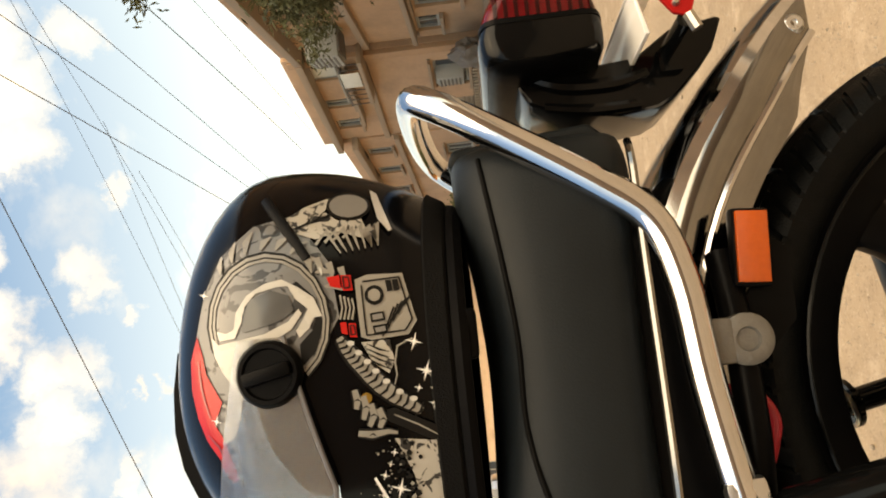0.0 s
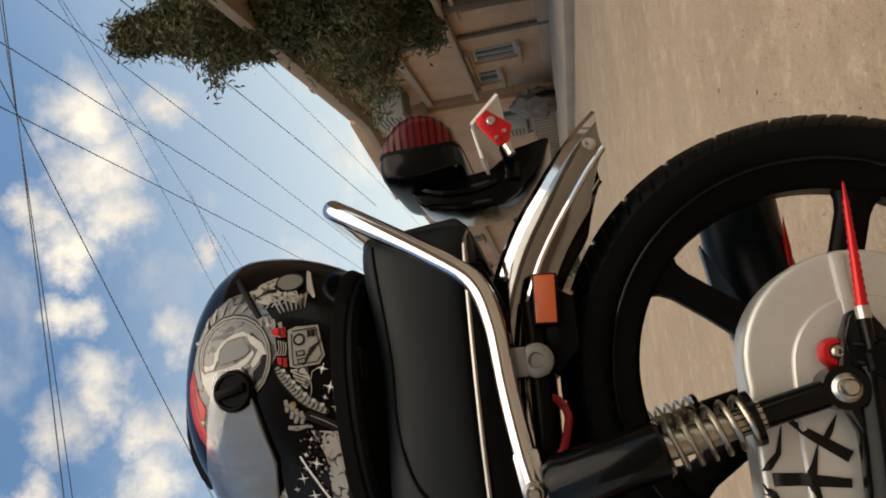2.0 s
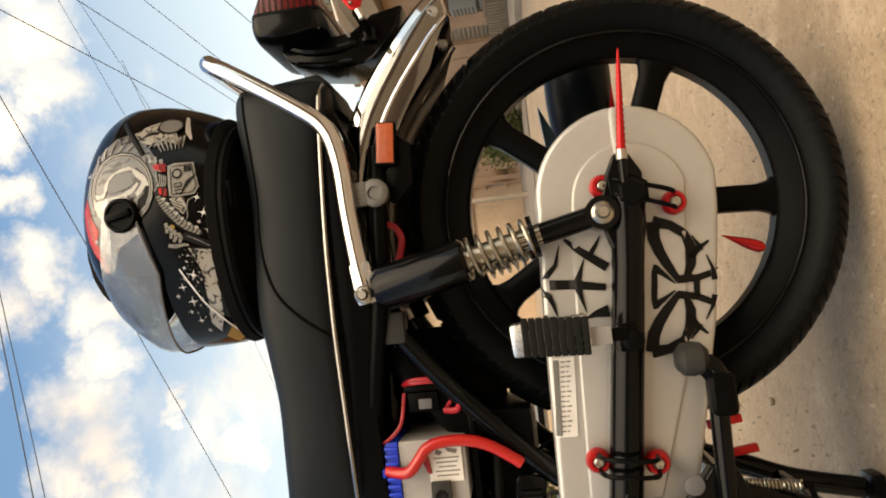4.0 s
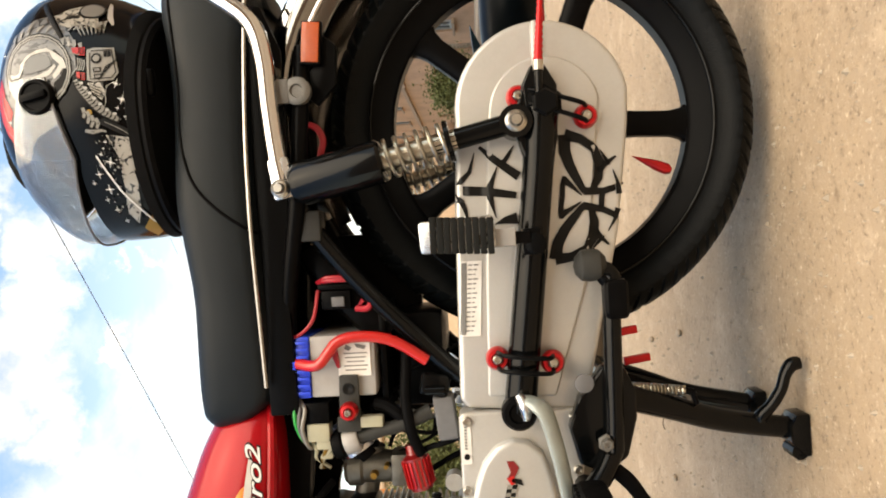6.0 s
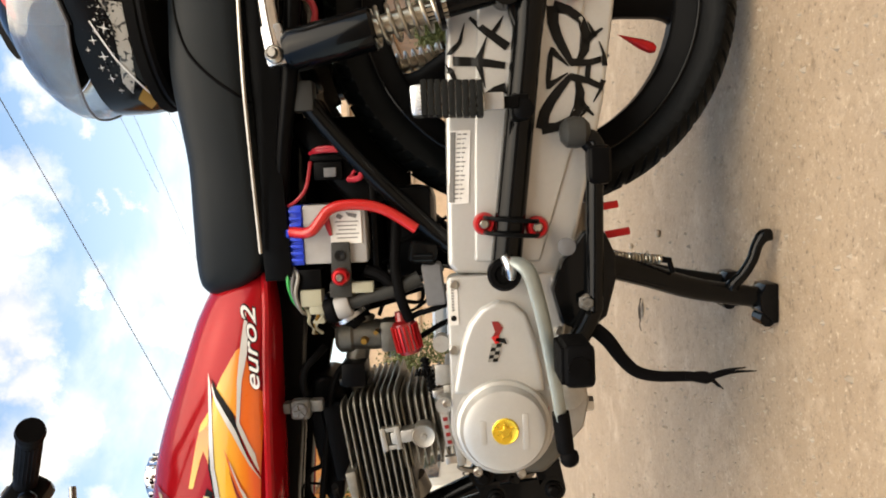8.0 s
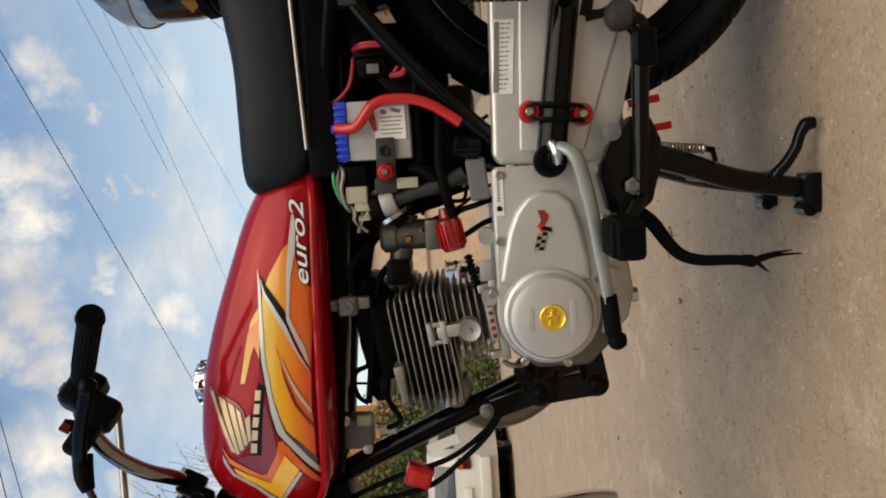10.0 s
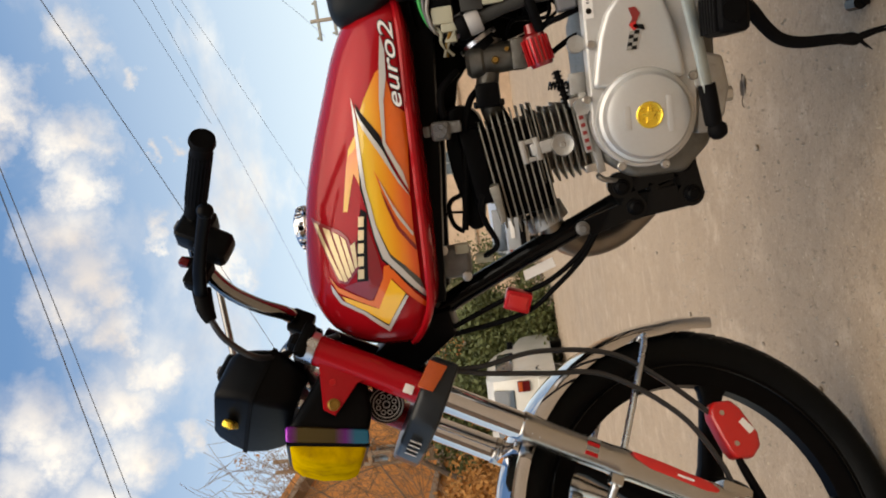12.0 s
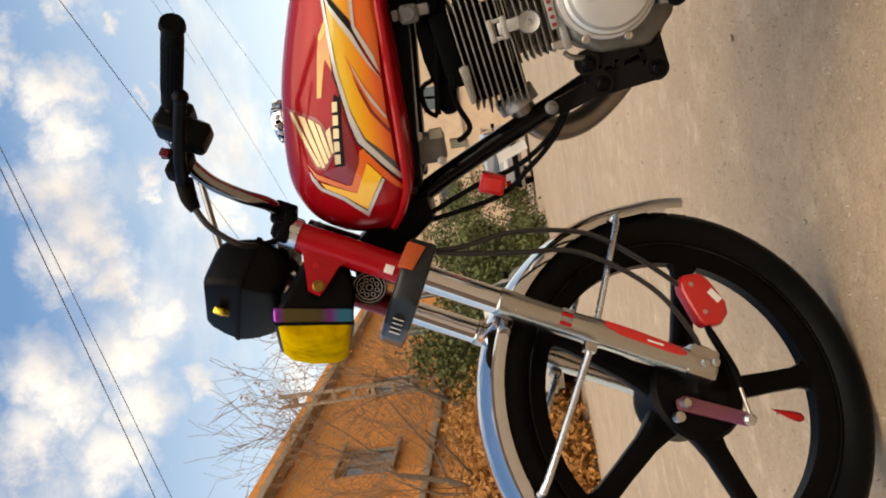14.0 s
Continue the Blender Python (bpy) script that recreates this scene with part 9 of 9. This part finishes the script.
fingers = ([(628, 690), (634, 708), (632, 724)], [(644, 700), (650, 720), (645, 742)], [(658, 714), (664, 734), (656, 754)], [(672, 722), (680, 740), (674, 756)], [(636, 766), (662, 768), (690, 762), (706, 764)])
printed("finger_edge", INK, 0.0026, *[brush(f, [17, 21, 14, 10][:len(f)]) for f in fingers])
printed("finger", PALEFILM, 0.0031, *[brush(f, [10, 13, 8, 5][:len(f)]) for f in fingers])
printed("finger_line", INK, 0.0035, *[brush([(f[1][0] - 6, f[1][1] + 2), (f[1][0], f[1][1] - 2), (f[1][0] + 6, f[1][1] + 2)], [1, 3, 1]) for f in fingers])
printed("yellow_dot", OLDBRASS, 0.0030, oval(650, 704, 10, 10, 12))
printed("folds", ARTPALE, 0.0018, [(640, 606), (690, 600), (700, 640), (690, 660), (660, 640)])
printed("fold_line", INK, 0.0026, *[brush([(648, 608+8*k), (672, 618+9*k), (690, 622+10*k)], [1, 4, 1]) for k in range(4)])
printed("outline_print", PALEFILM, 0.0024, brush([(730, 598), (704, 612), (700, 640), (704, 662), (700, 680)], [2, 3, 3, 3, 2]), brush([(758, 655), (776, 690)], [2, 1]))
printed("dark_rod", INK, 0.0031, [(686, 724), (700, 720), (784, 754), (785, 774), (768, 776), (690, 744)])
printed("rod_line", PALEFILM, 0.0036, brush([(700, 732), (740, 748), (776, 766)], [2, 3, 2]))
# cream chin field with a speckled dark border
printed("chin_field", ARTPALE, 0.0012, [(700, 775), (785, 778), (798, 880), (742, 880), (735, 840), (715, 800)])
rngh = random.Random(4)
printed("ink_spatter", INK, 0.0020, *[oval(x, y, w, w, 7) for x, y, w in [(rngh.gauss(722, 17), rngh.uniform(778, 880), rngh.uniform(1.5, 6)) for _ in range(40)]])
printed("pale_spatter", PALEFILM, 0.0024, *[oval(x, y, w, w, 6) for x, y, w in [(rngh.gauss(690, 22), rngh.uniform(775, 878), rngh.uniform(.8, 2.6)) for _ in range(34)]])
st = []
for x, y, s in ((733, 605, 17), (755, 655, 20), (742, 685, 9), (770, 712, 12), (768, 685, 7), (700, 798, 9), (683, 838, 10), (710, 860, 20), (680, 872, 10), (693, 818, 7), (391, 745, 11), (366, 525, 10)):
    for k, l in ((0, 1), (45, .5), (90, 1), (135, .5)):
        dx, dy=math.cos(math.radians(k+12))*s*l, math.sin(math.radians(k+12))*s*l
        st.append([(x-dx, y-dy), (x-dy*.11, y+dx*.11), (x+dx, y+dy), (x+dy*.11, y-dx*.11)])
print_on("chin_band", [[(-0.022, 0.812), (-0.052, 0.811), (-0.082, 0.818), (-0.100, 0.830), (-0.088, 0.836), (-0.060, 0.828), (-0.030, 0.826)]], ARTPALE, 0.0014)
print_on("chin_tip", [[(-0.086, 0.800), (-0.108, 0.806), (-0.116, 0.822), (-0.106, 0.828), (-0.092, 0.812)]], OLDBRASS, 0.0016)
print_on("chin_line", [[(-0.018, 0.851), (-0.060, 0.832), (-0.102, 0.806), (-0.103, 0.8075), (-0.061, 0.834), (-0.019, 0.8525)]], WHITE, 0.0030)
for x, z, r in ((-0.040, 0.853, 0.006), (-0.058, 0.846, 0.007), (-0.070, 0.853, 0.004), (-0.082, 0.846, 0.005), (-0.050, 0.862, 0.004), (-0.095, 0.842, 0.004)):
    print_on("white_star", [[(x - r, z), (x - 0.1 * r, z + 0.1 * r), (x, z + r), (x + 0.1 * r, z + 0.1 * r), (x + r, z), (x + 0.1 * r, z - 0.1 * r), (x, z - r), (x - 0.1 * r, z - 0.1 * r)]], WHITE, 0.0032)
for k in range(24):
    x, z, r = rngh.uniform(-0.09, -0.02), rngh.uniform(0.824, 0.850), rngh.uniform(0.0008, 0.002)
    print_on("speck", [[(x - r, z), (x, z + r), (x + r, z), (x, z - r)]], PALEFILM if k % 3 else INK, 0.0026)
for k in range(0, len(st), 4):
    printed("white_star", WHITE, 0.0034, *st[k:k + 4])
printed("red_patch", HELMETRED, 0.0016, [(348, 596), (360, 630), (368, 664), (398, 712), (384, 752), (408, 786), (432, 842), (420, 850), (392, 812), (368, 782), (350, 742), (337, 692), (335, 640)])
printed("red_fold", MAROON, 0.0022, brush([(352, 640), (360, 690), (376, 740)], [1, 4, 1]), brush([(372, 770), (392, 790), (408, 822)], [1, 4, 1]))
printed("pale_serration", PALEFILM, 0.0024, *[brush([(400+4*k, 716+17*k), (416+3*k, 726+17*k), (424+2*k, 744+16*k)], [6, 4, 1]) for k in range(8)])

bm = rings([[(x, HC.y + y, z + 0.004 - 2.6 * y * y) for y in (-0.046, -0.023, 0, 0.023, 0.046)] + [(x, HC.y + y, z - 0.006 - 2.6 * y * y) for y in (0.046, 0.023, 0, -0.023, -0.046)] for x, z in ((0.075, 1.011), (0.045, 1.0155), (0.015, 1.0155), (-0.012, 1.010), (-0.033, 1.000), (-0.046, 0.990))])
hp("spoiler", bm, PLASTIC, "black top spoiler")
pts = []
for j in range(7):
    gx, gz = on_grid(470 + 12.5 * j, 356 + 17.5 * j)
    pts.append(shell_tree.ray_cast(Vector((gx, -1, gz)), Vector((0, 1, 0)))[0] + Vector((0, -0.002, 0)))
hp("rear_vent", tube(pts, [0.004, 0.0042, 0.0042, 0.0042, 0.004, 0.0036, 0.0030], 8, 3, 0.6), PLASTIC, "black rear vent strip")
hp("strap_buckle", block((0.066, -0.128, 0.783), (0.034, 0.014, 0.012), 0.005, None, 3), PLASTIC, "black chin strap buckle")
hp("red_tag", block((-0.01, -0.105, 0.80), (0.02, 0.004, 0.008), 0.001), MAROON)

# ---- small things on the ground ----
leaf = thing("dead_leaf", "small crumpled dark leaf lying on the road", "leaf")
bm = bmesh.new()
rows = []
for i in range(7):
    t = i / 6
    w = 0.011 * math.sin(math.pi * min(1, 0.08 + t * 0.92)) + 0.001
    rows.append([bm.verts.new((-0.565 + 0.055 * t + 0.006 * math.sin(5 * t), 0.635 + s * w, 0.002 + 0.003 * abs(s) + 0.002 * math.sin(4 * t + s))) for s in (-1, -0.4, 0.4, 1)])
for a, b in zip(rows, rows[1:]):
    for j in range(3):
        bm.faces.new((a[j], a[j + 1], b[j + 1], b[j]))
bmesh.ops.solidify(bm, geom=bm.faces[:], thickness=0.001)
part("blade", bm, paint("dead_leaf_brown", (0.10, 0.075, 0.05), 0.8, 0.0, 0.4, 120), leaf)
part("stalk", tube([(-0.565, 0.635, 0.004), (-0.58, 0.637, 0.006), (-0.592, 0.634, 0.003)], 0.0012, 6), BARK, leaf)

rng2 = random.Random(21)
for k in range(26):
    x, y = rng2.uniform(-1.6, 0.9), rng2.uniform(0.2, 2.6)
    r = rng2.uniform(0.004, 0.010)
    bm = bmesh.new()
    bmesh.ops.create_icosphere(bm, subdivisions=1, radius=1)
    for v in bm.verts:
        d = 1 + 0.3 * noise.noise(v.co * 1.7 + Vector((k, 0, 0)))
        v.co = Vector((x + v.co.x * r * d, y + v.co.y * r * d, r * 0.35 + v.co.z * r * 0.6 * d))
    solid("pebble", bm, GRIT, "small pale stone on the road", "stone", "", "pebbles on the road", 60)
